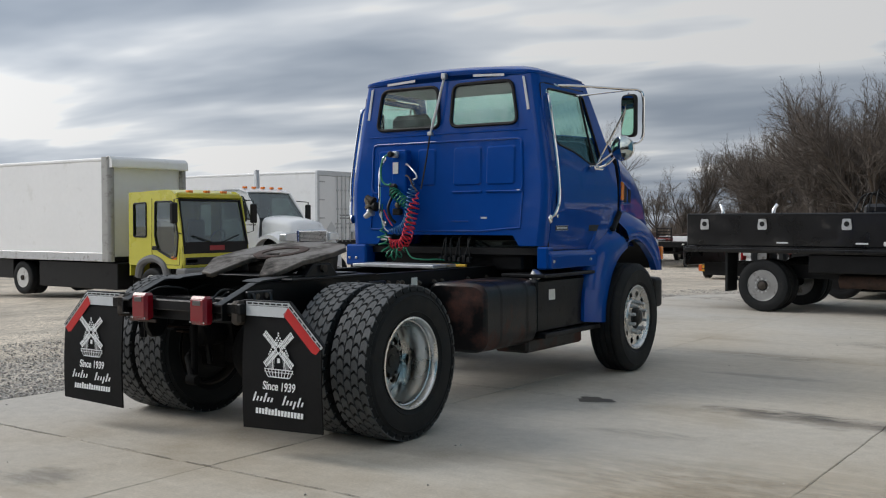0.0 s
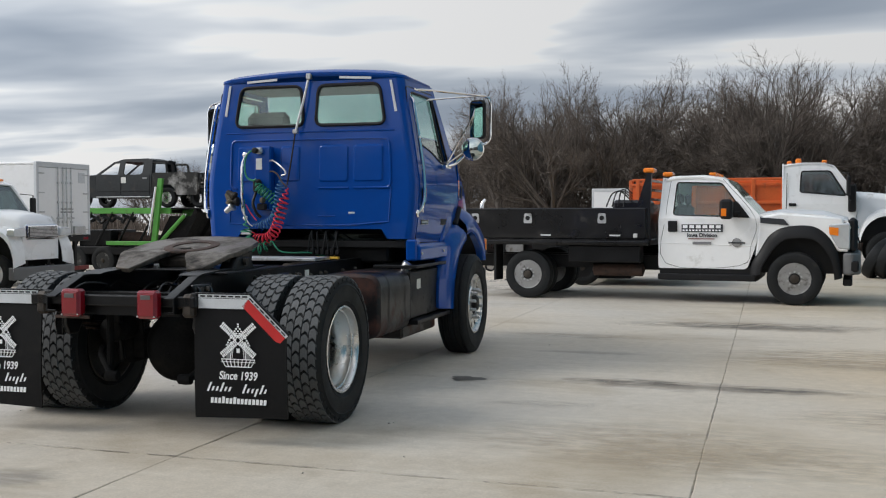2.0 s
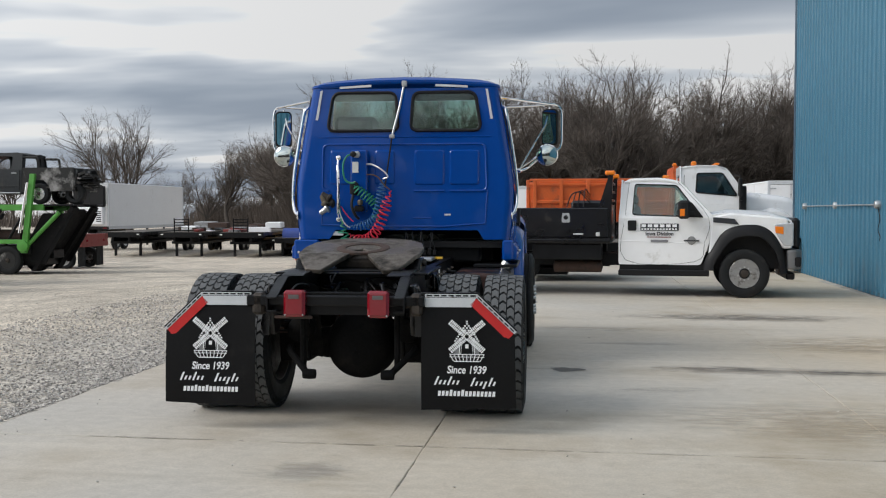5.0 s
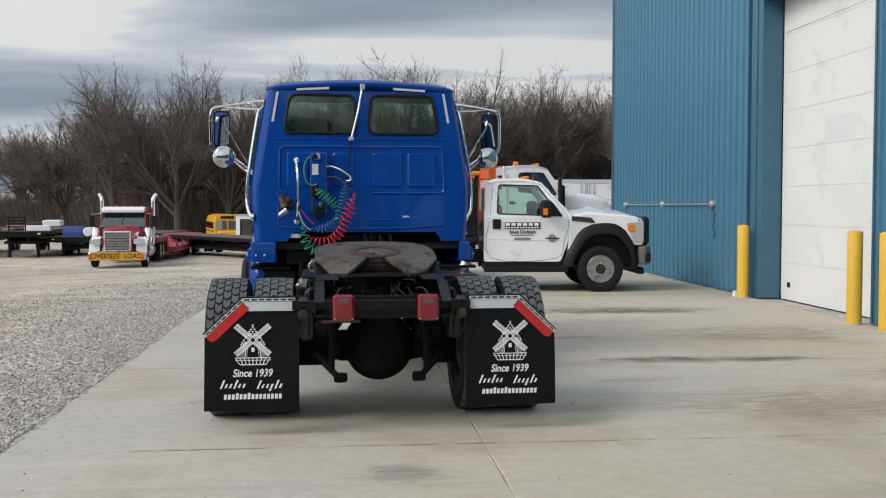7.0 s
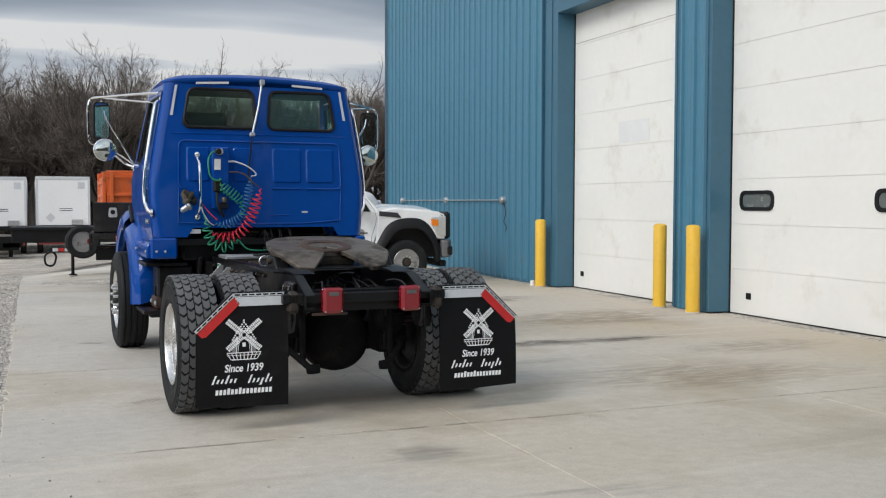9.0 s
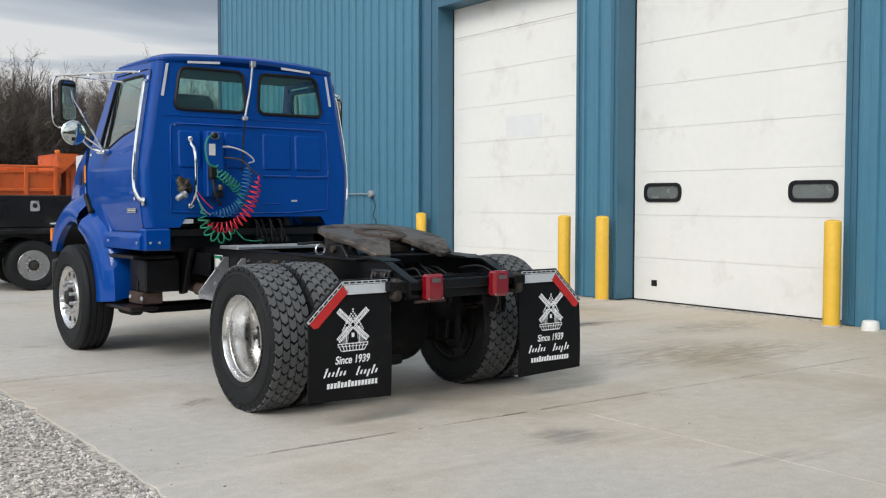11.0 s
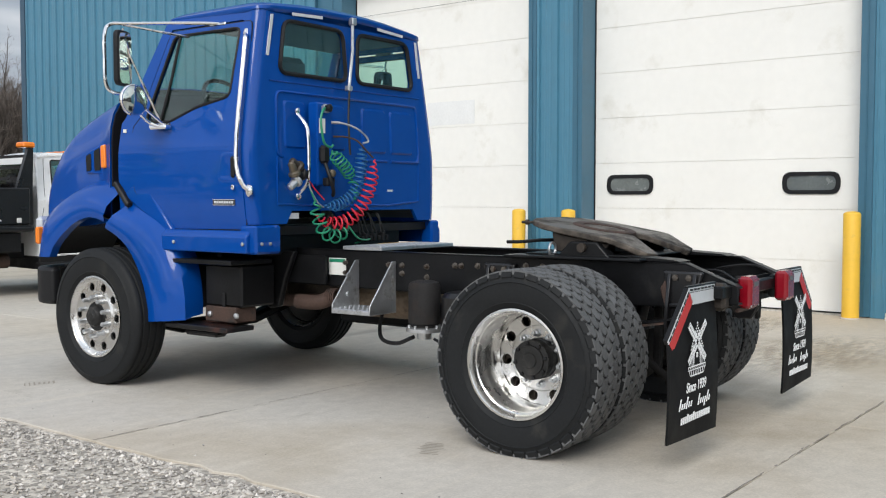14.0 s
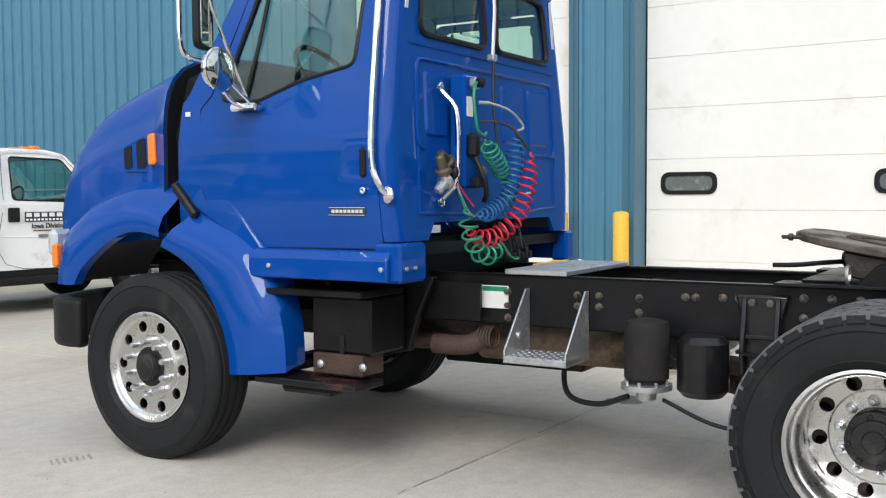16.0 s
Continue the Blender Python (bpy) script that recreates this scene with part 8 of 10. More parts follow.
    part("rack_panel", Geo().box(2.05, 2.09, -0.98, 0.98, 1.03, 1.62), BLACKG, v)
    for z in (1.70, 1.86, 2.02):
        part("rack_bar", Geo().box(2.04, 2.10, -0.98, 0.98, z - 0.02, z + 0.02), BLACKG, v)
    part("beacon", Geo().box(2.0, 2.18, -1.05, -0.80, 2.14, 2.22, 0.02), AMBER, v, "amber beacon")
    part("beacon", Geo().box(2.0, 2.18, 0.80, 1.05, 2.14, 2.22, 0.02), AMBER, v, "amber beacon")
    part("deck_winch", Geo().box(1.35, 1.95, -0.45, 0.30, 1.04, 1.70, 0.05), BLACKG, v, "dark reel and tool heap on the bed")
    for k in range(4):
        part("cable", Geo().tube(smoothpath([(1.30 + 0.1 * k, -0.7, 1.58), (1.38 + 0.08 * k, -0.6, 1.80 + 0.03 * k), (1.52 + 0.05 * k, -0.5, 1.84), (1.70, -0.45, 1.66 + 0.05 * k)], 5), 0.012, 6), DARK, v)
    part("tail_board", Geo().box(-1.35, -1.31, -1.08, 1.08, 0.70, 1.02, 0.01), BLACKG, v)
    part("tail_lamp", Geo().box(-1.38, -1.35, -1.02, -0.90, 0.84, 0.92, 0.008), REDLENS, v, "red tail lamp")
    part("tail_lamp", Geo().box(-1.38, -1.35, 0.90, 1.02, 0.84, 0.92, 0.008), REDLENS, v, "red tail lamp")
    part("frame_rail", Geo().box(-1.25, 5.0, -0.48, -0.38, 0.52, 0.74), BLACK, v); part("frame_rail", Geo().box(-1.25, 5.0, 0.38, 0.48, 0.52, 0.74), BLACK, v)
    part("muffler", Geo().lathe([(0.03, -0.45), (0.11, -0.42), (0.11, 0.42), (0.03, 0.45)], (1.5, -0.62, 0.5), "x", 14), RUSTY, v)
    part("axle", Geo().tube([(0, -0.9, R), (0, 0.9, R)], 0.08, 10), BLACK, v); part("axle", Geo().tube([(4.39, -0.9, R), (4.39, 0.9, R)], 0.06, 10), BLACK, v)
    for s in (-1, 1):
        road_wheel(v, 4.39, s * 0.90, R + 0.01, 0.24, WHEELP, s, 8, 0.02, 10)
        road_wheel(v, 0.0, s * 0.93, R, 0.23, WHEELP, s, 8, 0.11, 10)
        road_wheel(v, 0.0, s * 0.66, R, 0.23, WHEELG, -s, 8, 0.05)


service_pickup()


def van_box(v, x0, x1, w, z0, z1, rear_doors=True, rails=TAPE, body=None):
    """A van body: panels with corner posts, roof radius, floor rail; rear doors at x0."""
    body = body or WHITEP
    part("side_panel", Geo().box(x0 + 0.06, x1 - 0.06, -w / 2, -w / 2 + 0.04, z0 + 0.22, z1 - 0.10, 0.004), body, v)
    part("side_panel", Geo().box(x0 + 0.06, x1 - 0.06, w / 2 - 0.04, w / 2, z0 + 0.22, z1 - 0.10, 0.004), body, v)
    part("roof", Geo().prism(roundpoly([(-w / 2 - 0.01, z1 - 0.10), (-w / 2 - 0.01, z1), (w / 2 + 0.01, z1), (w / 2 + 0.01, z1 - 0.10)], 0.05, 4), "x", x0, x1), body, v)
    part("front_panel", Geo().box(x1 - 0.06, x1 - 0.02, -w / 2, w / 2, z0 + 0.1, z1 - 0.05), body, v)
    for s in (-1, 1):
        part("floor_rail", Geo().box(x0, x1, s * (w / 2 - 0.05), s * (w / 2 + 0.015), z0, z0 + 0.22, 0.01), rails, v)
        part("corner_post", Geo().box(x1 - 0.22, x1, s * (w / 2 - 0.10), s * (w / 2 + 0.012), z0 + 0.2, z1 - 0.02, 0.03), rails, v)
        part("corner_post", Geo().box(x0 - 0.01, x0 + 0.10, s * (w / 2 - 0.10), s * (w / 2 + 0.012), z0 + 0.2, z1 - 0.02, 0.01), rails, v)
    part("front_cap", Geo().prism(roundpoly([(-w / 2 - 0.012, z1 - 0.22), (-w / 2 - 0.012, z1 + 0.01), (w / 2 + 0.012, z1 + 0.01), (w / 2 + 0.012, z1 - 0.22)], 0.06, 4), "x", x1 - 0.18, x1 + 0.02), rails, v)
    part("floor", Geo().box(x0, x1, -w / 2 + 0.05, w / 2 - 0.05, z0 + 0.02, z0 + 0.12), DARK, v)
    part("rear_header", Geo().box(x0 - 0.015, x0 + 0.08, -w / 2, w / 2, z1 - 0.16, z1 + 0.01, 0.01), rails, v)
    part("rear_sill", Geo().box(x0 - 0.03, x0 + 0.08, -w / 2, w / 2, z0, z0 + 0.2, 0.01), DARK, v)
    if not rear_doors:
        part("end_wall", Geo().box(x0, x0 + 0.05, -w / 2 + 0.10, w / 2 - 0.10, z0 + 0.21, z1 - 0.17, 0.008), body, v)
        return v
    for s in (-1, 1):
        d = part("rear_door", Geo().box(x0 + 0.0, x0 + 0.05, s * 0.012, s * (w / 2 - 0.10), z0 + 0.21, z1 - 0.17, 0.008), body, v, "white trailer door with lock rods")
        for yy in (0.10, 0.32):
            part("lock_rod", Geo().tube([(x0 - 0.03, s * yy, z0 + 0.15), (x0 - 0.03, s * yy, z1 - 0.12)], 0.018, 8), STEEL, d)
            for q in (0.25, 0.5, 0.75):
                part("rod_guide", Geo().box(x0 - 0.05, x0, s * yy - 0.04, s * yy + 0.04, z0 + (z1 - z0) * q - 0.03, z0 + (z1 - z0) * q + 0.03, 0.006), STEEL, d)
        part("door_handle", Geo().box(x0 - 0.06, x0 - 0.03, s * 0.10, s * 0.45, z0 + 0.75, z0 + 0.79, 0.008), STEEL, d)
        for q in (0.15, 0.38, 0.62, 0.86):
            part("hinge", Geo().box(x0 - 0.02, x0, s * (w / 2 - 0.35), s * (w / 2 - 0.06), z0 + (z1 - z0) * q - 0.02, z0 + (z1 - z0) * q + 0.02, 0.005), STEEL, d)
    return v


def semitrailer(x, y, yaw, length, label, z0=1.25, z1=4.05, placard=True, group="van trailers", rods=True):
    """Rear doors at the origin, body ahead along x."""
    z = level(x, y)
    v = thing("van_trailer", label, "trailer", pose(x, y, z, 0, 0, yaw), group)
    van_box(v, 0, length, 2.6, z0, z1, rods)
    if placard:
        part("placard", Geo().prism([(0.85, z0 + 0.60), (0.62, z0 + 0.35), (0.39, z0 + 0.60), (0.62, z0 + 0.85)], "x", -0.012, -0.004), TAPE, v, "grey diamond placard holder")
        part("document_box", Geo().box(-0.10, -0.002, -0.95, -0.40, z0 + 0.24, z0 + 0.50, 0.01), STEEL, v)
        part("end_vent", Geo().box(-0.012, -0.002, -1.05, -0.72, z1 - 0.62, z1 - 0.28, 0.003), TAPE, v)
        for q in (0.95, 1.05):
            part("print_bar", Geo().box(-0.006, -0.002, -0.45, 0.18, z0 + q, z0 + q + 0.03), INKB, v)
    part("bumper_bar", Geo().box(-0.02, 0.10, -1.2, 1.2, 0.45, 0.58, 0.01), DKRED, v)
    for s in (-1, 1):
        part("bumper_post", Geo().box(0.0, 0.10, s * 0.55 - 0.05, s * 0.55 + 0.05, 0.58, z0), DARK, v)
        part("tail_lamp", Geo().box(-0.04, -0.03, s * 0.9, s * 1.15, z0 + 0.05, z0 + 0.13, 0.004), REDLENS, v)
        for xx in (1.4, 2.65):
            road_wheel(v, xx, s * 1.12, 0.51, 0.28, WHEELW, s, 8, 0.14)
        part("landing_leg", Geo().box(length - 2.6, length - 2.45, s * 0.7 - 0.07, s * 0.7 + 0.07, 0.0, z0, 0.01), DARK, v)
        part("slider_rail", Geo().box(0.6, 4.2, s * 0.5 - 0.06, s * 0.5 + 0.06, 0.85, z0), DARK, v)
    return v


semitrailer(-17.8, 21.05, 180, 14.6, "white van trailer with lock rods and diamond decals", 1.40, 3.95, True)
semitrailer(-3.7, 47.8, 90, 14.6, "white van trailer with a plain end wall and diamond placard", 1.24, 3.94, rods=False)
semitrailer(-0.65, 47.8, 90, 14.6, "white van trailer with a plain end wall and diamond placard", 1.24, 3.94, rods=False)
rf = semitrailer(-31.75, 58.1, 90, 13.2, "long white refrigerated trailer parked behind the flatbeds", 1.42, 4.62, False, rods=False)
cool = part("cooling_unit", Geo().box(-0.42, -0.035, -1.05, 1.05, 1.75, 2.95, 0.05), WHITEP, rf, "white cooling unit with a louvred side")
part("upper_cover", Geo().box(-0.36, -0.035, -1.12, 1.12, 2.96, 4.40, 0.05), DARK, rf, "black upper cover of the cooling unit")
for k in range(6):
    part("louvre", Geo().box(-0.43, -0.421, -0.95, -0.60, 1.95 + 0.13 * k, 2.02 + 0.13 * k), DARK, cool)
semitrailer(11.2, 39.0, 92, 9.0, "white van trailer behind the dump truck", 1.15, 3.6, False)




CORNERG = mat("weathered_aluminium_post", (0.36, 0.36, 0.35), 0.55, 0.2, 0.15, 4, 0.02, 40, 0, ((0.15, 0.14, 0.125), 0.2, 5))


def box_truck():
    x0, y0 = -13.80, 11.72
    z = level(-17.5, y0)
    v = thing("box_truck", "white box truck with a lime-yellow cab-over cab", "truck", pose(x0, y0, z))
    # origin at the cab's front, body behind it along -x
    van_box(v, -9.7, -2.65, 2.46, 0.98, 3.62, False, STEEL)
    # rounded nose strip over the cab side
    part("nose_rail", Geo().prism(roundpoly([(-2.67, 3.36), (-2.67, 3.66), (-2.56, 3.65), (-2.47, 3.56), (-2.45, 3.40), (-2.47, 3.36)], 0.04, 4), "y", -1.22, 1.22), WHITEP, v, "rounded white nose cap")
    for s in (-1, 1):
        part("nose_post", Geo().prism(roundpoly([(-2.86, s * 1.255), (-2.60, s * 1.255), (-2.54, s * 1.20), (-2.54, s * 1.08), (-2.86, s * 1.08)], 0.04, 4), "z", 0.98, 3.63), CORNERG, v, "grey aluminium corner post")
    # cab-over: side profile with window openings
    prof = roundpoly([(-2.02, 0.92), (-1.60, 0.92), (-1.48, 1.06), (-1.12, 1.18), (-0.78, 1.06), (-0.66, 0.86), (-0.02, 0.86), (0.0, 1.45), (-0.22, 2.62), (-0.45, 2.76), (-2.02, 2.72)], 0.05, 3)
    win = roundpoly([(-1.02, 1.62), (-0.92, 1.30), (-0.40, 1.10), (-0.22, 1.15), (-0.16, 1.66), (-0.36, 2.48), (-1.0, 2.48)], 0.06, 3)
    win2 = roundpoly([(-1.82, 1.62), (-1.34, 1.62), (-1.34, 2.46), (-1.82, 2.44)], 0.05, 3)
    for s in (-1, 1):
        part("cab_side", Geo().sheet(prof, [win, win2], lambda u, q, s=s: (u, s * 1.06, q)), YELLOWC, v, solid=-0.04 * s, smooth=0)
        for w_ in (win, win2):
            part("pane", Geo().sheet(w_, [], lambda u, q, s=s: (u, s * 1.045, q)), VGLASS, v, solid=0.004)
            part("window_seal", Geo().tube([(q[0], s * 1.063, q[1]) for q in w_ + w_[:1]], 0.022, 6), DARK, v)
        part("door_gap", Geo().tube([(q[0], s * 1.062, q[1]) for q in [(-1.12, 2.56), (-1.14, 1.3), (-1.12, 1.14)]], 0.008, 5), DARK, v)
        part("door_gap", Geo().tube([(q[0], s * 1.062, q[1]) for q in [(-0.10, 1.35), (-0.12, 0.95), (-0.62, 0.95)]], 0.008, 5), DARK, v)
        part("handle", Geo().box(-1.10, -0.92, s * 1.06, s * 1.09, 1.30, 1.40, 0.01), DARK, v)
        part("wheel_arch", Geo().tube(smoothpath([(-1.70, s * 1.03, 0.62), (-1.56, s * 1.03, 0.96), (-1.12, s * 1.03, 1.10), (-0.72, s * 1.03, 0.95), (-0.58, s * 1.03, 0.62)], 5), 0.10, 8), PLASTIC, v)
        mr = part("side_mirror", Geo().box(-0.10, 0.02, s * 1.20, s * 1.38, 1.95, 2.45, 0.03), DARK, v, "black side mirror")
        part("mirror_arm", Geo().tube([(-0.15, s * 1.06, 2.55), (-0.04, s * 1.28, 2.52), (-0.04, s * 1.28, 1.75), (-0.05, s * 1.06, 1.70)], 0.014, 6), DARK, mr)
        part("side_turn_lamp", Geo().box(-0.40, -0.22, s * 1.062, s * 1.075, 1.08, 1.15, 0.004), AMBER, v)
        road_wheel(v, -1.12, s * 0.98, 0.43, 0.25, WHEELW, s, 6, 0.03)
        road_wheel(v, -6.6, s * 0.98, 0.46, 0.26, WHEELW, s, 6, 0.13)
        road_wheel(v, -6.6, s * 0.68, 0.46, 0.26, WHEELW, -s, 6, 0.05)
        part("frame_rail", Geo().box(-9.6, -0.2, s * 0.36, s * 0.46, 0.62, 0.92), BLACK, v)
        part("under_box", Geo().box(-5.9, -2.5, s * 0.55, s * 1.05, 0.26, 0.95, 0.02), BLACK, v)
        # added black block in place of the deep shade below the box's tail
        part("rear_skirt", Geo().box(-9.5, -7.2, s * 0.62, s * 1.0, 0.42, 0.96, 0.02), BLACK, v)
        part("headlamp", Geo().box(-0.03, 0.03, s * 0.62, s * 0.98, 0.98, 1.10, 0.02), CLEARL, v, "headlamp")
    part("front_face", Geo().loft([[(-0.02, -1.06, 0.86), (-0.02, 1.06, 0.86)], [(0.02, -1.06, 1.05), (0.02, 1.06, 1.05)], [(0.0, -1.06, 1.40), (0.0, 1.06, 1.40)]], closed=False), YELLOWC, v, solid=0.04)
    part("windscreen", Geo().add([(0.0, -1.02, 1.42), (0.0, 1.02, 1.42), (-0.24, 0.96, 2.52), (-0.24, -0.96, 2.52)], [(0, 1, 2, 3)]), VGLASS, v, solid=0.005)
    part("screen_frame", Geo().tube([(0.01, -1.02, 1.42), (-0.23, -0.97, 2.52), (-0.23, 0.97, 2.52), (0.01, 1.02, 1.42)], 0.035, 6), DARK, v)
    part("screen_base", Geo().add([(0.012, -1.04, 1.22), (0.012, 1.04, 1.22), (0.004, 1.03, 1.50), (0.004, -1.03, 1.50)], [(0, 1, 2, 3)]), DARK, v, "black screen base panel", solid=0.01)
    part("screen_top", Geo().box(-0.34, -0.22, -1.02, 1.02, 2.56, 2.70, 0.03), YELLOWC, v)
    part("maker_mark", Geo().box(0.018, 0.026, -0.24, 0.24, 1.29, 1.41, 0.003), mat("dull_red_badge", (0.30, 0.03, 0.035), 0.4, 0, 0.1, 10), v, "plain dull red maker's plate")
    for s in (-1, 1):
        part("wiper", Geo().tube([(0.03, s * 0.15, 1.48), (-0.02, s * 0.75, 1.66)], 0.014, 5), DARK, v)
    part("lamp_strip", Geo().box(0.015, 0.03, -1.0, 1.0, 0.95, 1.13, 0.01), DARK, v)
    part("bumper", Geo().box(-0.25, 0.14, -1.10, 1.10, 0.56, 0.88, 0.05), PLASTIC, v, "grey bumper")
    part("bumper_grille", Geo().box(0.135, 0.145, -0.5, 0.5, 0.62, 0.80, 0.004), DARK, v)
    part("roof", Geo().loft([[(x, y, q - 0.05 * (abs(y) / 1.06) ** 4) for y in (-1.06, -0.7, 0, 0.7, 1.06)] for x, q in ((-2.02, 2.74), (-1.2, 2.80), (-0.5, 2.78), (-0.28, 2.68))], closed=False), YELLOWC, v, solid=0.03)
    for y in (-0.55, 0, 0.55):
        part("roof_lamp", Geo().box(-0.40, -0.30, y - 0.08, y + 0.08, 2.70, 2.76, 0.01), AMBER, v)
    part("cab_back", Geo().box(-2.03, -1.99, -1.04, 1.04, 0.65, 2.72), YELLOWC, v)
    part("cab_floor", Geo().box(-2.0, -0.05, -1.02, 1.02, 0.98, 1.05), DARK, v)
    part("dashboard", Geo().box(-0.45, -0.06, -0.98, 0.98, 1.05, 1.42, 0.04), PLASTIC, v)
    for y in (-0.55, 0.45):
        part("seat", Geo().box(-1.35, -1.18, y - 0.26, y + 0.26, 1.2, 2.05, 0.06), SEATF, v)
    part("steering_wheel", Geo().tube([(-0.50 + 0.08 * math.sin(a), 0.5 + 0.22 * math.cos(a), 1.60 + 0.18 * math.sin(a)) for a in [2 * math.pi * k / 20 for k in range(21)]], 0.016, 6), DARK, v)
    part("engine", Geo().box(-2.1, -0.4, -0.45, 0.45, 0.45, 0.95, 0.05), BLACK, v)


box_truck()


def conventional(name, label, x, y, yaw, paint, L_hood, w, roof, stacks=False, group="", up=0.0):
    """A bonneted truck, front bumper at the origin, body behind along -x. Returns the thing."""
    z = level(x, y)
    v = thing(name, label, "truck", pose(x, y, z, 0, 0, yaw), group)
    h, c0 = w / 2, -L_hood
    c1 = c0 - 1.75
    zb = 1.0
    prof = roundpoly([(c1, zb), (c0 + 0.02, zb), (c0 + 0.06, 1.72 + up), (c0 - 0.50, roof - 0.06), (c0 - 0.75, roof), (c1 + 0.1, roof), (c1, roof - 0.08)], 0.06, 3)
    win = roundpoly([(c1 + 0.42, 1.80 + up), (c0 - 0.16 - 0.2 * up, 1.70 + up), (c0 - 0.60, roof - 0.20), (c1 + 0.45, roof - 0.20)], 0.07, 3)
    for s in (-1, 1):
        part("cab_side", Geo().sheet(prof, [win], lambda u, q, s=s: (u, s * (h * 0.82 - 0.06 * max(0, q - 1.7)), q), [1.7, 2.0, 2.3]), paint, v, solid=-0.04 * s, smooth=0)
        part("pane", Geo().sheet(win, [], lambda u, q, s=s: (u, s * (h * 0.82 - 0.012 - 0.06 * max(0, q - 1.7)), q)), VGLASS, v, solid=0.004)
        part("window_seal", Geo().tube([(q[0], s * (h * 0.82 + 0.004 - 0.06 * max(0, q[1] - 1.7)), q[1]) for q in win + win[:1]], 0.018, 6), DARK, v)
        part("handle", Geo().box(c1 + 0.15, c1 + 0.33, s * h * 0.82, s * (h * 0.82 + 0.03), 1.52 + 0.6 * up, 1.60 + 0.6 * up, 0.01), DARK, v)
        part("door_gap", Geo().tube([(c1 + 0.10, s * (h * 0.82 + 0.002), roof - 0.25), (c1 + 0.08, s * (h * 0.82 + 0.002), 1.05)], 0.008, 5), DARK, v)
        mr = part("side_mirror", Geo().box(c0 - 0.22, c0 - 0.12, s * (h + 0.02), s * (h + 0.22), 1.75 + 0.7 * up, 2.25 + 0.7 * up, 0.03), DARK, v, "black side mirror")
        part("mirror_arm", Geo().tube([(c0 - 0.3, s * h * 0.8, 2.35 + 0.7 * up), (c0 - 0.16, s * (h + 0.12), 2.32 + 0.7 * up), (c0 - 0.16, s * (h + 0.12), 1.66 + 0.7 * up), (c0 - 0.05, s * h * 0.82, 1.55 + up)], 0.016, 6), CHROME if stacks else DARK, mr)
        # wing over the front wheel
        wx = -L_hood * 0.55
        arc = [(wx + 0.66 * math.cos(a), 0.52 + (0.66 + up) * math.sin(a) ** (1 / (1 + up))) for a in [radians(q) for q in range(1, 181, 14)]]
        part("wing", Geo().loft([[(p[0], s * h, p[1]), (p[0] + 0.02 * math.copysign(1, p[0] - wx), s * (h - 0.02), p[1] + 0.10), (p[0], s * h * 0.62, p[1] + 0.20)] for p in arc], closed=False), WHITE if stacks else paint, v, solid=0.03, smooth=60)
        road_wheel(v, wx, s * (h - 0.16), 0.50, 0.27, ALU if stacks else WHEELW, s, 8, 0.03)
        part("wheel_well", Geo().prism([(p[0], p[1] + 0.06) for p in arc], "y", s * h * 0.71, s * h * 0.73), DARK, v)
        part("headlamp", Geo().prism(roundpoly([(s * h * 0.56, 1.02 + 1.2 * up), (s * h * 0.95, 1.04 + 1.2 * up), (s * h * 0.93, 1.24 + 1.2 * up), (s * h * 0.58, 1.28 + 1.2 * up)], 0.06, 4), "x", -0.35, -0.10), CLEARL, v, "headlamp", bevel=0.02)
        part("cab_step", Geo().box(c1 + 0.2, c0 - 0.1, s * h * 0.60, s * h * 0.92, 0.42, 0.50, 0.01), STEEL if stacks else DARK, v)
        part("fuel_tank", Geo().lathe([(0.05, -0.7), (0.30, -0.66), (0.32, -0.6), (0.32, 0.6), (0.30, 0.66), (0.05, 0.7)], (c1 + 0.3, s * h * 0.72, 0.66), "x", 20), ALU, v)
        part("frame_rail", Geo().box(c1 - 4.2, -0.3, s * 0.38, s * 0.48, 0.70, 0.98), BLACK, v)
        if stacks:
            part("exhaust_stack", Geo().tube(smoothpath([(c1 + 0.02, s * (h - 0.08), 0.9), (c1 + 0.02, s * (h - 0.08), roof + 0.15), (c1 - 0.02, s * (h - 0.05), roof + 0.42), (c1 - 0.12, s * (h + 0.06), roof + 0.62)], 5), 0.085, 14), CHROME, v, "chrome exhaust stack")
            part("air_cleaner", Geo().lathe([(0.10, 0.0), (0.19, 0.05), (0.19, 0.62), (0.12, 0.72)], (c0 + 0.12, s * (h - 0.10), 1.0), "z", 18), CHROME, v, "chrome air cleaner")
    top0, top1 = 1.78 + up, (1.62 if stacks else 1.60 + up)
    rings = []
    for k in range(8):
        t = k / 7
        xx = c0 + 0.05 + (L_hood - 0.25) * t
        zt = top0 + (top1 - top0) * (t if stacks else t ** 1.5) - (0.22 * max(0, t - 0.85) / 0.15 if not stacks else 0)
        hw = h * (0.70 - (0.20 if stacks else 0.12) * t)
        rings.append([(xx, -hw, 0.85), (xx, -hw, zt - 0.16), (xx, -hw * 0.85, zt - 0.03), (xx, -hw * 0.4, zt + 0.03), (xx, 0, zt + 0.04), (xx, hw * 0.4, zt + 0.03), (xx, hw * 0.85, zt - 0.03), (xx, hw, zt - 0.16), (xx, hw, 0.85)])
    part("hood", Geo().loft(rings), paint, v, smooth=50)
    gw, g0, g1 = h * (0.47 if stacks else 0.52), (0.72 if stacks else 0.88 + 1.4 * up), (1.60 if stacks else 1.42 + up)
    part("grille", Geo().box(-0.22, -0.12, -gw, gw, g0, g1, 0.04), CHROME, v, "chrome-framed grille")
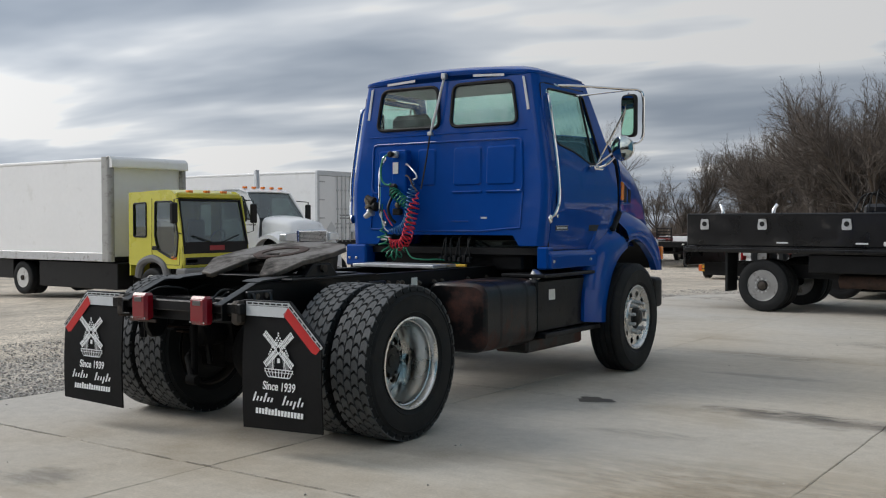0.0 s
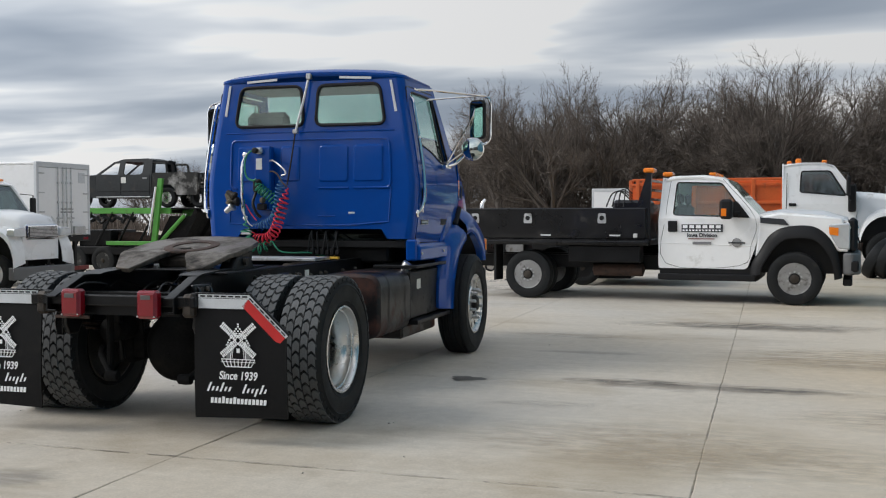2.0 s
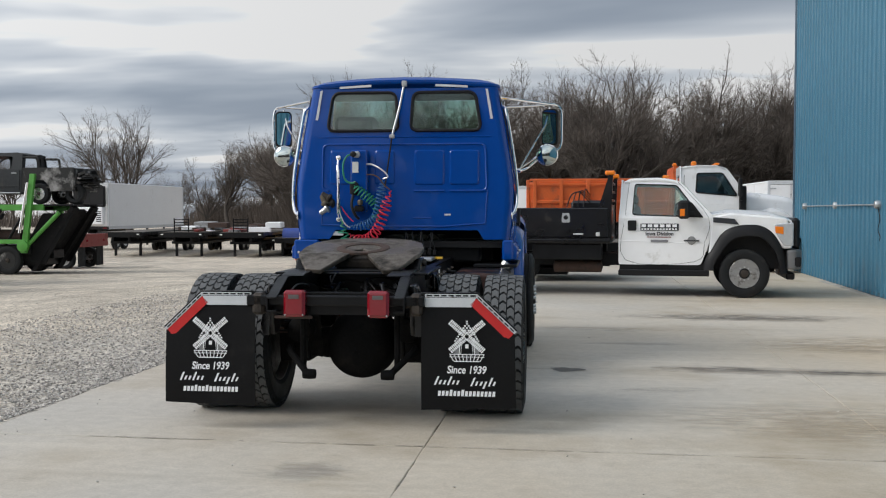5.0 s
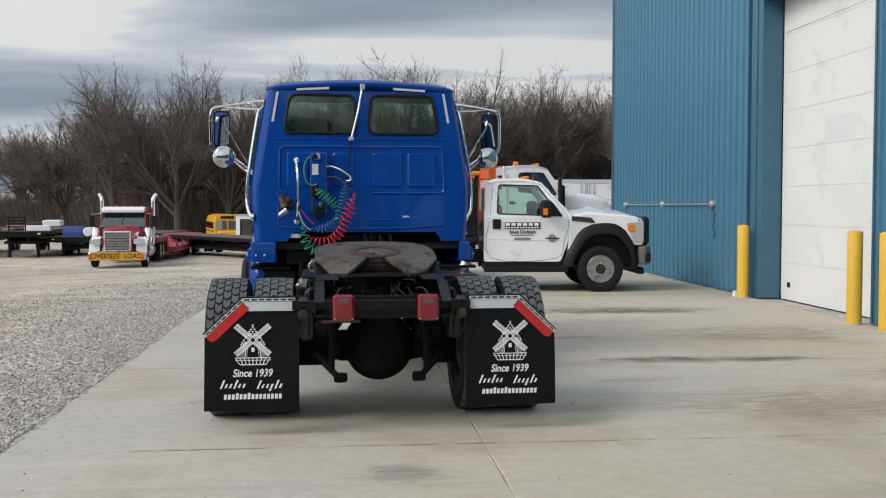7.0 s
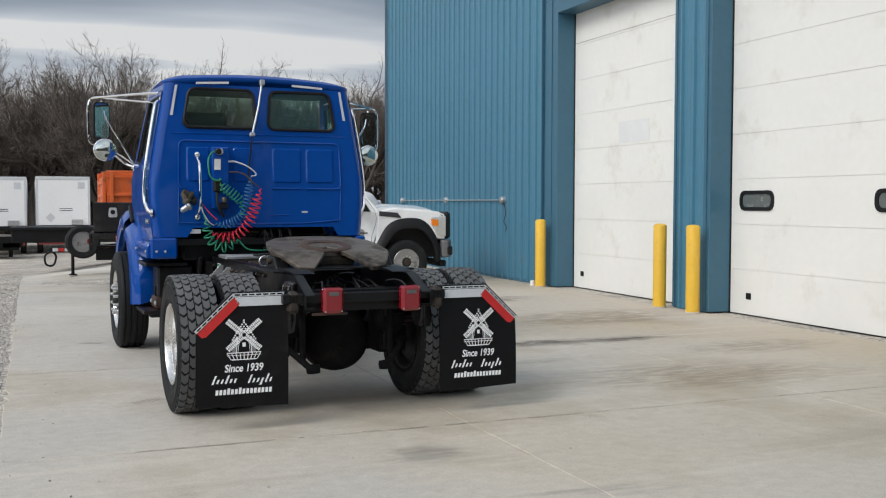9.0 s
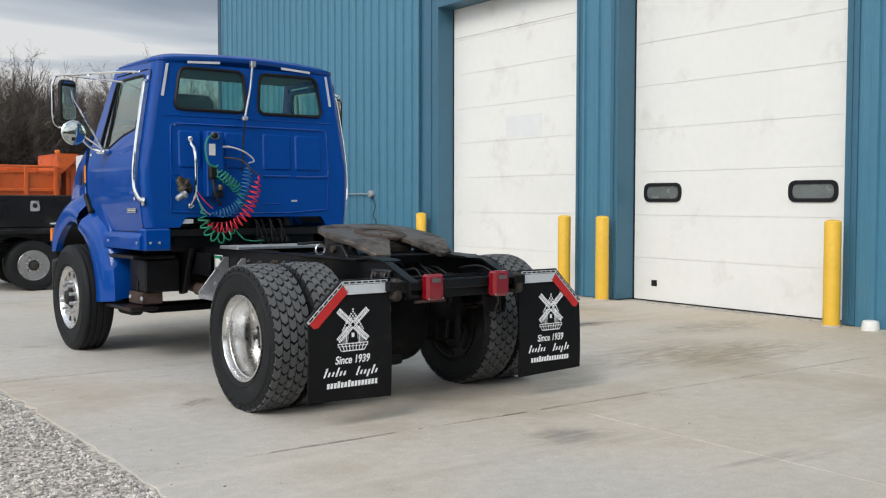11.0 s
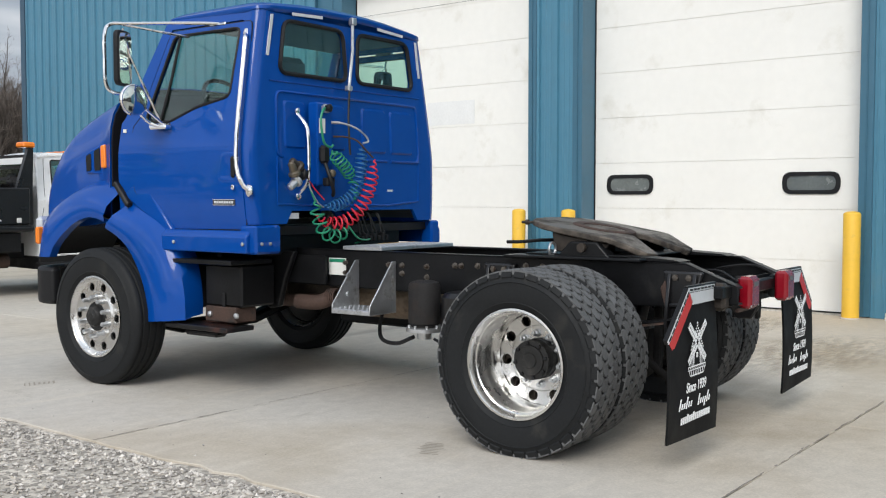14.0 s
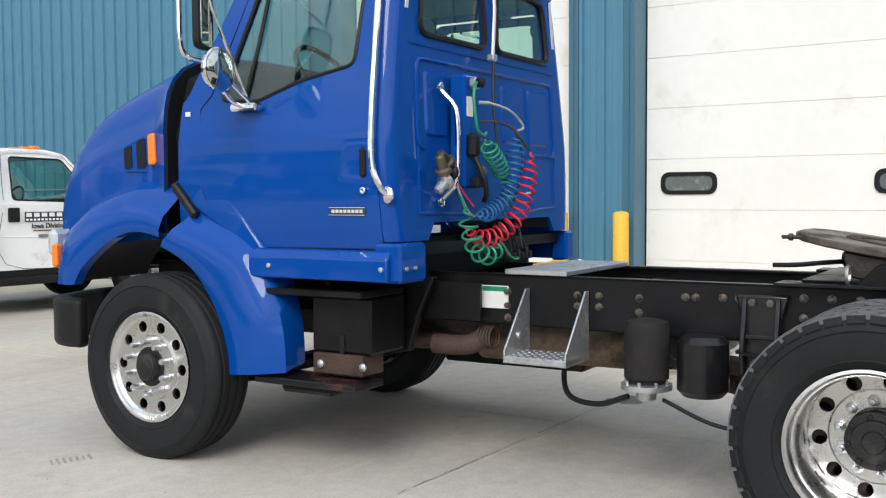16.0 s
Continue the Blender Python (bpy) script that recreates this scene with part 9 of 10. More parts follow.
    part("grille_mesh", Geo().box(-0.13, -0.105, -gw + 0.06, gw - 0.06, g0 + 0.06, g1 - 0.06, 0.01), WHEELG if stacks else DARK, v)
    for k in range(7):
        q = g0 + 0.09 + (g1 - g0 - 0.18) * k / 6
        part("grille_bar", Geo().box(-0.108, -0.095, -gw + 0.08, gw - 0.08, q - 0.012, q + 0.012), DARK if stacks else STEEL, v)
    part("bumper", Geo().prism(roundpoly([(-0.25, -h), (-0.05, -h), (0.06, -h * 0.75), (0.06, h * 0.75), (-0.05, h), (-0.25, h)], 0.05, 3), "z", 0.36, 0.68), CHROME if stacks else PLASTIC, v, "front bumper", bevel=0.02)
    part("windscreen", Geo().add([(c0 + 0.03, -h * 0.78, 1.74 + up), (c0 + 0.03, h * 0.78, 1.74 + up), (c0 - 0.54, h * 0.72, roof - 0.12), (c0 - 0.54, -h * 0.72, roof - 0.12)], [(0, 1, 2, 3)]), VGLASS, v, solid=0.005)
    if stacks:
        part("sun_visor", Geo().prism([(c0 - 0.56, roof - 0.06), (c0 - 0.20, roof - 0.22), (c0 - 0.19, roof - 0.12), (c0 - 0.50, roof + 0.03)], "y", -h * 0.76, h * 0.76), WHITE, v, "white sun visor")
        part("screen_bar", Geo().tube([(c0 + 0.04, 0, 1.74), (c0 - 0.53, 0, roof - 0.12)], 0.02, 6), DARK, v)
    part("roof", Geo().loft([[(xx, yy, q - 0.06 * (abs(yy) / h) ** 3) for yy in (-h * 0.79, -h * 0.5, 0, h * 0.5, h * 0.79)] for xx, q in ((c1, roof), (c1 + 0.5, roof + 0.05), (c0 - 0.75, roof + 0.04), (c0 - 0.52, roof - 0.05))], closed=False), paint, v, solid=0.03)
    wy = h * 0.5
    part("cab_back", Geo().sheet([(-h * 0.82, zb), (h * 0.82, zb), (h * 0.80, roof), (-h * 0.80, roof)], [roundpoly([(-wy, 1.85 + up), (wy, 1.85 + up), (wy, roof - 0.25), (-wy, roof - 0.25)], 0.06, 3)], lambda u, q: (c1 + 0.01, u, q)), paint, v, solid=0.03)
    part("back_pane", Geo().box(c1 - 0.004, c1 + 0.02, -wy, wy, 1.85 + up, roof - 0.25), VGLASS, v)
    for k in range(5):
        yy = (k - 2) * h * 0.30
        part("roof_lamp", Geo().box(c0 - 0.80, c0 - 0.68, yy - 0.05, yy + 0.05, roof + 0.03, roof + 0.09, 0.015), AMBER, v)
    part("dashboard", Geo().box(c0 - 0.45, c0 - 0.02, -h * 0.78, h * 0.78, 1.2, 1.70 + up, 0.04), PLASTIC, v)
    part("cab_floor", Geo().box(c1 + 0.05, c0, -h * 0.78, h * 0.78, zb, zb + 0.08), DARK, v)
    for yy in (-0.45, 0.45):
        part("seat", Geo().box(c1 + 0.35, c1 + 0.52, yy - 0.26, yy + 0.26, 1.2, 2.12 + 0.8 * up, 0.06), SEATF, v)
    for s in (-1, 1):
        for xx in (c1 - 2.6, c1 - 3.85):
            road_wheel(v, xx, s * (h - 0.14), 0.50, 0.27, WHEELW, s, 8, 0.14)
            road_wheel(v, xx, s * (h - 0.46), 0.50, 0.27, WHEELW, -s, 8, 0.05)
    return v, c0, c1, h


m2, c0, c1, h = conventional("cab_truck", "white bonneted medium truck with a tall exhaust", -14.05, 15.6, 0, WHITE, 1.35, 2.35, 2.92, up=0.36)
part("exhaust_stack", Geo().tube([(c1 - 0.15, 0.9, 0.9), (c1 - 0.15, 0.9, 3.3), (c1 - 0.22, 0.95, 3.55)], 0.08, 12), STEEL, m2)
part("plate", Geo().box(0.062, 0.07, -0.16, 0.16, 0.42, 0.56), LABELW, m2)

rs, c0, c1, h = conventional("heavy_hauler_truck", "red and white bonneted road tractor with chrome stacks", -10.0, 36.9, -86, REDP, 1.75, 2.44, 2.62, True)
bn = part("load_banner", Geo().box(0.08, 0.10, -1.12, 1.12, 0.34, 0.70, 0.006), BUSYEL, rs, "yellow warning banner on the bumper")
bt = part("banner_words", text_mesh("banner_words", "OVERSIZE  LOAD", 0.30, INKB, 0.002, 0.006), INKB, bn); bt.matrix_basis = pose(0.103, 0, 0.52, 90, 0, 90) @ Matrix.Diagonal((0.92, 1, 1, 1))
for s in (-1, 1):
    part("banner_flag", Geo().box(0.075, 0.112, s * 1.02, s * 1.16, 0.36, 0.62, 0.006), mat("orange_flag", (0.65, 0.12, 0.03), 0.8, 0, 0.2, 9) if s < 0 else bpy.data.materials["orange_flag"], rs)


LOWRED = mat("red_lowboy_paint", (0.30, 0.035, 0.05), 0.45, 0, 0.12, 2, 0.02, 40, 0, ((0.16, 0.05, 0.045), 0.2, 3))


def lowboy():
    z = level(-9.5, 48)
    v = thing("lowboy_trailer", "red low-deck trailer hitched behind the red tractor", "trailer", pose(-10.0, 41.6, z, 0, 0, 91))
    part("gooseneck", Geo().prism([(0.0, 1.0), (2.6, 1.0), (3.2, 0.45), (3.5, 0.45), (3.0, 1.25), (0.0, 1.25)], "y", -0.9, 0.9), DKRED, v, bevel=0.02)
    part("deck", Geo().box(3.3, 10.5, -1.28, 1.28, 0.42, 0.70, 0.02), LOWRED, v)
    part("rear_deck", Geo().prism([(10.4, 0.42), (11.2, 0.95), (14.4, 0.95), (14.4, 1.15), (11.0, 1.15), (10.4, 0.70)], "y", -1.25, 1.25), LOWRED, v, bevel=0.02)
    for s in (-1, 1):
        for x in (3.6, 5.6, 7.6, 9.6):
            part("side_stake", Geo().box(x, x + 0.12, s * 1.22, s * 1.30, 0.68, 1.0, 0.01), DKRED, v)
        for x in (11.8, 13.1):
            road_wheel(v, x, s * 1.1, 0.46, 0.28, WHEELW, s, 6, 0.1)


lowboy()


def chassis_truck():
    v, c0, c1, h = conventional("cab_truck", "white bonneted truck with a bare black chassis and snorkel", 7.9, 22.15, -2, WHITE, 1.7, 2.4, 2.76, up=0.22)
    for s in (-1, 1):
        part("air_snorkel", Geo().box(c0 - 0.17, c0 + 0.02, s * h * 0.83, s * (h * 0.83 + 0.16), 1.50, 2.20, 0.03), DARK, v, "black air intake snorkel")
        part("subframe", Geo().box(c1 - 7.1, c1 - 0.2, s * 0.98 - 0.06, s * 0.98 + 0.06, 0.46, 0.88, 0.015), BLACK, v)
    part("chassis_deck", Geo().box(c1 - 7.15, c1 - 0.2, -1.1, 1.1, 0.80, 0.87, 0.01), BLACK, v)
    for k in range(7):
        part("deck_cross", Geo().box(c1 - 6.9 + k, c1 - 6.78 + k, -0.92, 0.92, 0.60, 0.80, 0.01), BLACK, v)
    part("strobe", Geo().box(c0 - 1.45, c0 - 1.30, -0.75, -0.60, 2.77, 2.90, 0.03), AMBER, v)


chassis_truck()


def dump_truck():
    v, c0, c1, h = conventional("dump_truck", "orange dump truck with a ribbed tipping body", 8.35, 26.7, 0, ORANGE, 1.7, 2.4, 2.68, up=0.1)
    b0, b1 = c1 - 4.85, c1 - 0.30
    ob = part("dump_body", Geo().loft([[(b0, -1.2, 1.20), (b1, -1.2, 1.20), (b1, 1.2, 1.20), (b0, 1.2, 1.20)], [(b0 - 0.05, -1.25, 2.36), (b1 + 0.05, -1.25, 2.36), (b1 + 0.05, 1.25, 2.36), (b0 - 0.05, 1.25, 2.36)]]), ORANGE, v, "orange steel tipping body with ribs")
    for k in range(6):
        x = b0 + 0.12 + (b1 - b0 - 0.24) * k / 5
        for s in (-1, 1):
            part("rib", Geo().box(x - 0.06, x + 0.06, s * 1.20, s * 1.33, 1.20, 2.58, 0.015), ORANGE, ob)
    for s in (-1, 1):
        for z in (2.37, 2.52):
            part("top_rail", Geo().box(b0 - 0.05, b1 + 0.05, s * 1.22, s * 1.31, z, z + 0.08, 0.015), ORANGE, ob)
        part("mid_rail", Geo().box(b0, b1, s * 1.20, s * 1.30, 1.80, 1.90, 0.015), ORANGE, ob)
        part("tail_post", Geo().box(b0 - 0.16, b0 - 0.04, s * 1.12 - 0.12, s * 1.12 + 0.12, 1.0, 2.56, 0.02), ORANGE, ob)
        part("guard_side", Geo().prism([(b1, 2.36), (b1 + 0.10, 2.36), (b1 + 0.62, 2.86), (b1 + 0.62, 2.98), (b1, 2.98)], "y", s * 1.15 - 0.02, s * 1.15 + 0.02), ORANGE, ob)
    part("tail_gate", Geo().box(b0 - 0.12, b0 - 0.07, -0.98, 0.98, 1.15, 2.40, 0.01), ORANGE, ob)
    for z in (1.35, 1.80, 2.22):
        part("gate_rib", Geo().box(b0 - 0.17, b0 - 0.121, -0.98, 0.98, z - 0.05, z + 0.05, 0.01), ORANGE, ob)
    part("cab_guard", Geo().box(b1, b1 + 0.62, -1.12, 1.12, 2.93, 2.98, 0.01), ORANGE, ob)
    part("guard_front", Geo().box(b1 - 0.02, b1 + 0.03, -1.12, 1.12, 2.37, 2.92, 0.01), ORANGE, ob)
    part("strobe", Geo().box(b1 - 0.02, b1 + 0.12, -0.95, -0.80, 2.981, 3.10, 0.03), AMBER, v)
    part("hoist_frame", Geo().box(b0, b1, -0.5, 0.5, 0.99, 1.19), BLACK, v)


dump_truck()


def leaning_tyre(x, y, lean, yaw):
    v = thing("spare_tyre", "worn truck tyre leaning against the blue wall", "tyre", pose(x, y, 0, 0, 0, yaw) @ Matrix.Rotation(radians(lean), 4, "Y") @ Matrix.Translation((0, 0, 0.50)), "tyres by the wall")
    part("casing", Geo().lathe([(0.28, -0.10), (0.31, -0.13), (0.42, -0.135), (0.475, -0.11), (0.49, -0.06), (0.485, 0.0), (0.49, 0.06), (0.475, 0.11), (0.42, 0.135), (0.31, 0.13), (0.28, 0.10)], (0, 0, 0), "x", 32, closed=True), RUBBER, v)
    part("rim", Geo().lathe([(0.285, -0.10), (0.26, -0.09), (0.25, -0.02), (0.17, 0.0), (0.10, 0.01), (0.06, 0.01)], (0, 0, 0), "x", 28), RUSTY, v)


leaning_tyre(6.52, 18.15, 24, -28)
leaning_tyre(6.22, 18.28, 30, -24)


SLATE = mat("scorched_slate_paint", (0.020, 0.023, 0.025), 0.5, 0, 0.35, 2, 0.05, 30, 0, ((0.06, 0.05, 0.045), 0.18, 2.2), 0.3)


def burnt_pickup(z):
    v = thing("burnt_pickup", "burnt-out dark crew-cab pickup shell on the hauler deck", "pickup", pose(-17.5, 29.6, z))
    # tail at the origin, nose along -x
    bed = [(0.0, 0.50), (0.02, 1.40), (-2.06, 1.40), (-2.10, 0.46), (-1.90, 0.46), (-1.84, 0.72), (-1.62, 0.92), (-1.20, 0.92), (-0.98, 0.72), (-0.92, 0.50)]
    cab = [(-2.10, 0.40), (-2.08, 1.40), (-2.10, 1.92), (-2.30, 1.99), (-3.45, 1.97), (-3.90, 1.86), (-4.72, 1.34), (-4.78, 0.40)]
    nose = [(-4.78, 0.40), (-4.74, 1.34), (-6.10, 1.22), (-6.22, 0.55), (-5.95, 0.50), (-5.88, 0.74), (-5.66, 0.92), (-5.26, 0.92), (-5.04, 0.74), (-4.98, 0.42)]
    w1 = roundpoly([(-4.56, 1.34), (-3.66, 1.34), (-3.62, 1.84), (-3.88, 1.80)], 0.06, 3)
    w2 = roundpoly([(-3.42, 1.34), (-2.52, 1.34), (-2.48, 1.84), (-3.38, 1.87)], 0.10, 3)
    for s in (-1, 1):
        lean = lambda u, q, s=s: (u, s * (0.97 - 0.20 * max(0, q - 1.3)), q)
        part("bed_side", Geo().sheet(bed, [], lean), BURNT, v, "ash-white burnt bed side", solid=-0.04 * s)
        part("cab_side", Geo().sheet(cab, [w1, w2], lean, [1.3, 1.5, 1.7, 1.85]), SLATE, v, solid=-0.05 * s)
        part("front_wing", Geo().sheet(nose, [], lean), SLATE, v, solid=-0.04 * s)
        for x in (-1.41, -5.46):
            road_wheel(v, x, s * 0.82, 0.40, 0.26, ALU, s, 6, 0.05)
        for x in (-2.16, -3.52):
            part("door_gap", Geo().tube([(x, s * 0.975, 1.30), (x - 0.02, s * 0.975, 0.5)], 0.012, 5), RUBBER, v)
        part("sill_trim", Geo().box(-4.7, -2.15, s * 0.97, s * 0.99, 0.42, 0.46, 0.006), STEEL, v)
        part("side_moulding", Geo().box(-4.7, -2.15, s * 0.968, s * 0.985, 0.66, 0.72, 0.006), SLATE, v)
        part("handle", Geo().box(-2.50, -2.28, s * 0.97, s * 0.995, 1.16, 1.22, 0.01), WHEELG, v)
        part("roll_bar", Geo().tube(smoothpath([(-2.12, s * 0.80, 1.80), (-1.75, s * 0.80, 1.80), (-1.52, s * 0.80, 1.76), (-1.46, s * 0.80, 1.42)], 5), 0.05, 8), BURNT, v)
    part("door_label", Geo().box(-3.52, -3.28, -0.978, -0.972, 1.00, 1.24), LABELW, v)
    part("roof", Geo().loft([[(x, y, q - 0.05 * (abs(y) / 0.8) ** 3) for y in (-0.83, -0.4, 0, 0.4, 0.83)] for x, q in ((-2.12, 1.93), (-2.4, 2.01), (-3.4, 2.0), (-3.92, 1.87))], closed=False), SLATE, v, solid=0.03)
    part("cab_back", Geo().sheet([(-0.95, 0.5), (0.95, 0.5), (0.95, 1.35), (0.83, 1.93), (-0.83, 1.93), (-0.95, 1.35)], [[(-0.6, 1.42), (0.6, 1.42), (0.55, 1.80), (-0.55, 1.80)]], lambda u, q: (-2.14, u, q)), SLATE, v, solid=0.04)
    part("hood", Geo().loft([[(x, y, q + 0.06 * (1 - (y / 0.95) ** 2)) for y in (-0.95, -0.5, 0, 0.5, 0.95)] for x, q in ((-4.74, 1.34), (-5.5, 1.30), (-6.15, 1.18))], closed=False), SLATE, v, solid=0.02)
    part("bed_floor", Geo().box(-2.06, -0.02, -0.93, 0.93, 0.62, 0.68), BURNT, v)
    part("cab_floor", Geo().box(-4.75, -2.2, -0.93, 0.93, 0.40, 0.50), BURNT, v)
    part("firewall", Geo().box(-4.80, -4.72, -0.92, 0.92, 0.45, 1.30), BURNT, v)
    for x, y in ((-2.75, -0.45), (-2.75, 0.45), (-3.85, -0.45), (-3.85, 0.45)):
        part("seat_frame", Geo().box(x - 0.07, x + 0.07, y - 0.25, y + 0.25, 0.6, 1.40, 0.05), RUSTY, v)
    part("loose_wheel", Geo().lathe([(0.22, -0.12), (0.34, -0.13), (0.40, -0.08), (0.40, 0.08), (0.34, 0.13), (0.22, 0.12)], (-0.02, -0.70, 0.40), "y", 24, closed=True), RUBBER, v)
    # charred body and engine scraps piled behind the tail
    rnd = random.Random(8)
    for k in range(60):
        x = rnd.uniform(0.05, 0.62)
        y, q = rnd.uniform(-0.85, 0.1), rnd.uniform(0.62, 1.32 - 0.35 * x)
        a, b, c = rnd.uniform(0.05, 0.24), rnd.uniform(0.06, 0.32), rnd.choice((0.006, 0.01, 0.02, 0.05))
        part("wrecked_panel", Geo().box(-a, a, -b, b, -c, c, 0.01).moved(Matrix.Translation((x, y, q)) @ Matrix.Rotation(rnd.uniform(-0.8, 0.8), 4, rnd.choice("XYZ"))), BURNT if k % 3 else SLATE, v)
    part("scrap_prop", Geo().box(0.05, 0.30, -0.75, -0.20, 0.0, 0.66, 0.04), SLATE, v)
    part("tail_gate", Geo().box(0.0, 0.04, -0.92, 0.92, 0.52, 1.38, 0.01), BURNT, v)


def car_hauler():
    x, y = -19.5, 29.6
    z = level(x, y)
    v = thing("car_hauler", "green two-deck car hauler trailer with raised ramps", "trailer", pose(x, y, z) @ Matrix.Diagonal((1.1, 1, 1.1, 1)))
    top = 2.45
    for s in (-1, 1):
        part("deck_rail", Geo().box(-3.6, 0.76, s * 1.0 - 0.06, s * 1.0 + 0.06, top - 0.22, top - 0.01, 0.015), GREEN, v)
        part("deck_runner", Geo().box(-3.5, 2.0, s * 0.80 - 0.22, s * 0.80 + 0.22, top - 0.06, top, 0.01), BLACK, v)
        part("mast", Geo().prism([(-0.02, 0.75), (0.20, 0.75), (0.55, 3.50), (0.36, 3.50)], "y", s * 1.18 - 0.07, s * 1.18 + 0.07), GREEN, v, "green hydraulic mast", bevel=0.015)
        part("ram", Geo().tube([(-0.02, s * 1.28, 1.45), (0.30, s * 1.28, 3.2)], 0.05, 10), CHROME, v)
        part("brace", Geo().tube([(0.10, s * 1.1, 0.95), (1.34, s * 1.05, 2.16)], 0.075, 8), GREEN, v)
        part("lower_rail", Geo().box(-1.9, 0.1, s * 1.15 - 0.07, s * 1.15 + 0.07, 1.07, 1.22, 0.015), GREEN, v)
        part("lower_rail", Geo().box(-3.6, 0.3, s * 1.08 - 0.07, s * 1.08 + 0.07, 0.72, 1.0, 0.015), BLACK, v)
        part("pivot", Geo().lathe([(0.10, -0.12), (0.20, -0.10), (0.20, 0.10), (0.10, 0.12)], (0.08, s * 1.2, 1.0), "y", 16), GREEN, v)
        for wx in (-3.3, -2.08, -0.54):
            road_wheel(v, wx, s * 1.05, 0.50, 0.28, BURNT, s, 6, 0.08)
        part("ramp", Geo().prism([(0.25, 0.12), (0.40, 0.12), (1.85, 2.30), (1.75, 2.40)], "y", s * 0.8 - 0.22, s * 0.8 + 0.22), MATTE, v, "black folded ramp")
    part("ramp_net", Geo().prism([(0.15, 0.25), (0.25, 0.20), (1.62, 2.2), (1.52, 2.28)], "y", -0.56, 0.56), MATTE, v)
    for s in (-1, 1):
        for k in range(7):
            q = k / 6
            part("net_bar", Geo().prism([(-0.15 + 0.85 * q - 0.075, 0.50 - 0.13 * q), (-0.15 + 0.85 * q + 0.075, 0.50 - 0.13 * q), (0.80 + 0.95 * q + 0.085, 2.14), (0.80 + 0.95 * q - 0.085, 2.14)], "y", s * 0.98 - 0.03, s * 0.98 + 0.03), MATTE, v)
    part("under_frame", Geo().box(-3.6, 0.5, -0.85, 0.85, 0.30, 0.75, 0.03), BLACK, v)
    part("centre_frame", Geo().box(-3.6, 0.8, -0.4, 0.4, 0.55, 0.85, 0.02), BLACK, v)
    part("lower_deck", Geo().box(-3.6, 0.3, -1.1, 1.1, 0.92, 1.02, 0.01), BLACK, v)
    part("tool_box", Geo().box(-3.3, -1.9, -0.9, 0.9, 1.02, 1.62, 0.03), BLACK, v)
    for k in range(5):
        part("deck_ram", Geo().tube(smoothpath([(-3.3 + 0.5 * k, -0.95, 2.18), (-2.9 + 0.5 * k, -0.95, 2.02), (-2.7 + 0.45 * k, -0.95, 1.95 - 0.05 * (k % 2)), (-2.4 + 0.4 * k, -0.92, 2.12)], 4), 0.06, 8), BLACK, v)
    part("hydraulic_tank", Geo().lathe([(0.05, -0.8), (0.24, -0.75), (0.26, 0.0), (0.24, 0.75), (0.05, 0.8)], (-1.2, -0.2, 1.3), "x", 16), RUSTY, v)
    part("winch", Geo().lathe([(0.05, -0.5), (0.2, -0.5), (0.2, -0.42), (0.12, -0.4), (0.12, 0.4), (0.2, 0.42), (0.2, 0.5), (0.05, 0.5)], (-0.1, 0, 1.25), "y", 14), GREASE, v)
    for q in (-3.4, -2.5, -1.6, -0.7):
        part("lattice", Geo().tube([(q, -1.02, 1.0), (q + 0.8, -1.02, top - 0.15)], 0.05, 6), BLACK, v)
    for xx in (-3.2, -1.6, 0.0):
        part("deck_cross", Geo().box(xx, xx + 0.12, -1.0, 1.0, top - 0.2, top - 0.08), BLACK, v)
    for s in (-1, 1):
        part("rear_post", Geo().box(-3.5, -3.35, s * 1.0 - 0.06, s * 1.0 + 0.06, 0.8, top - 0.1, 0.01), BLACK, v)
    return z + top * 1.1


burnt_pickup(car_hauler())


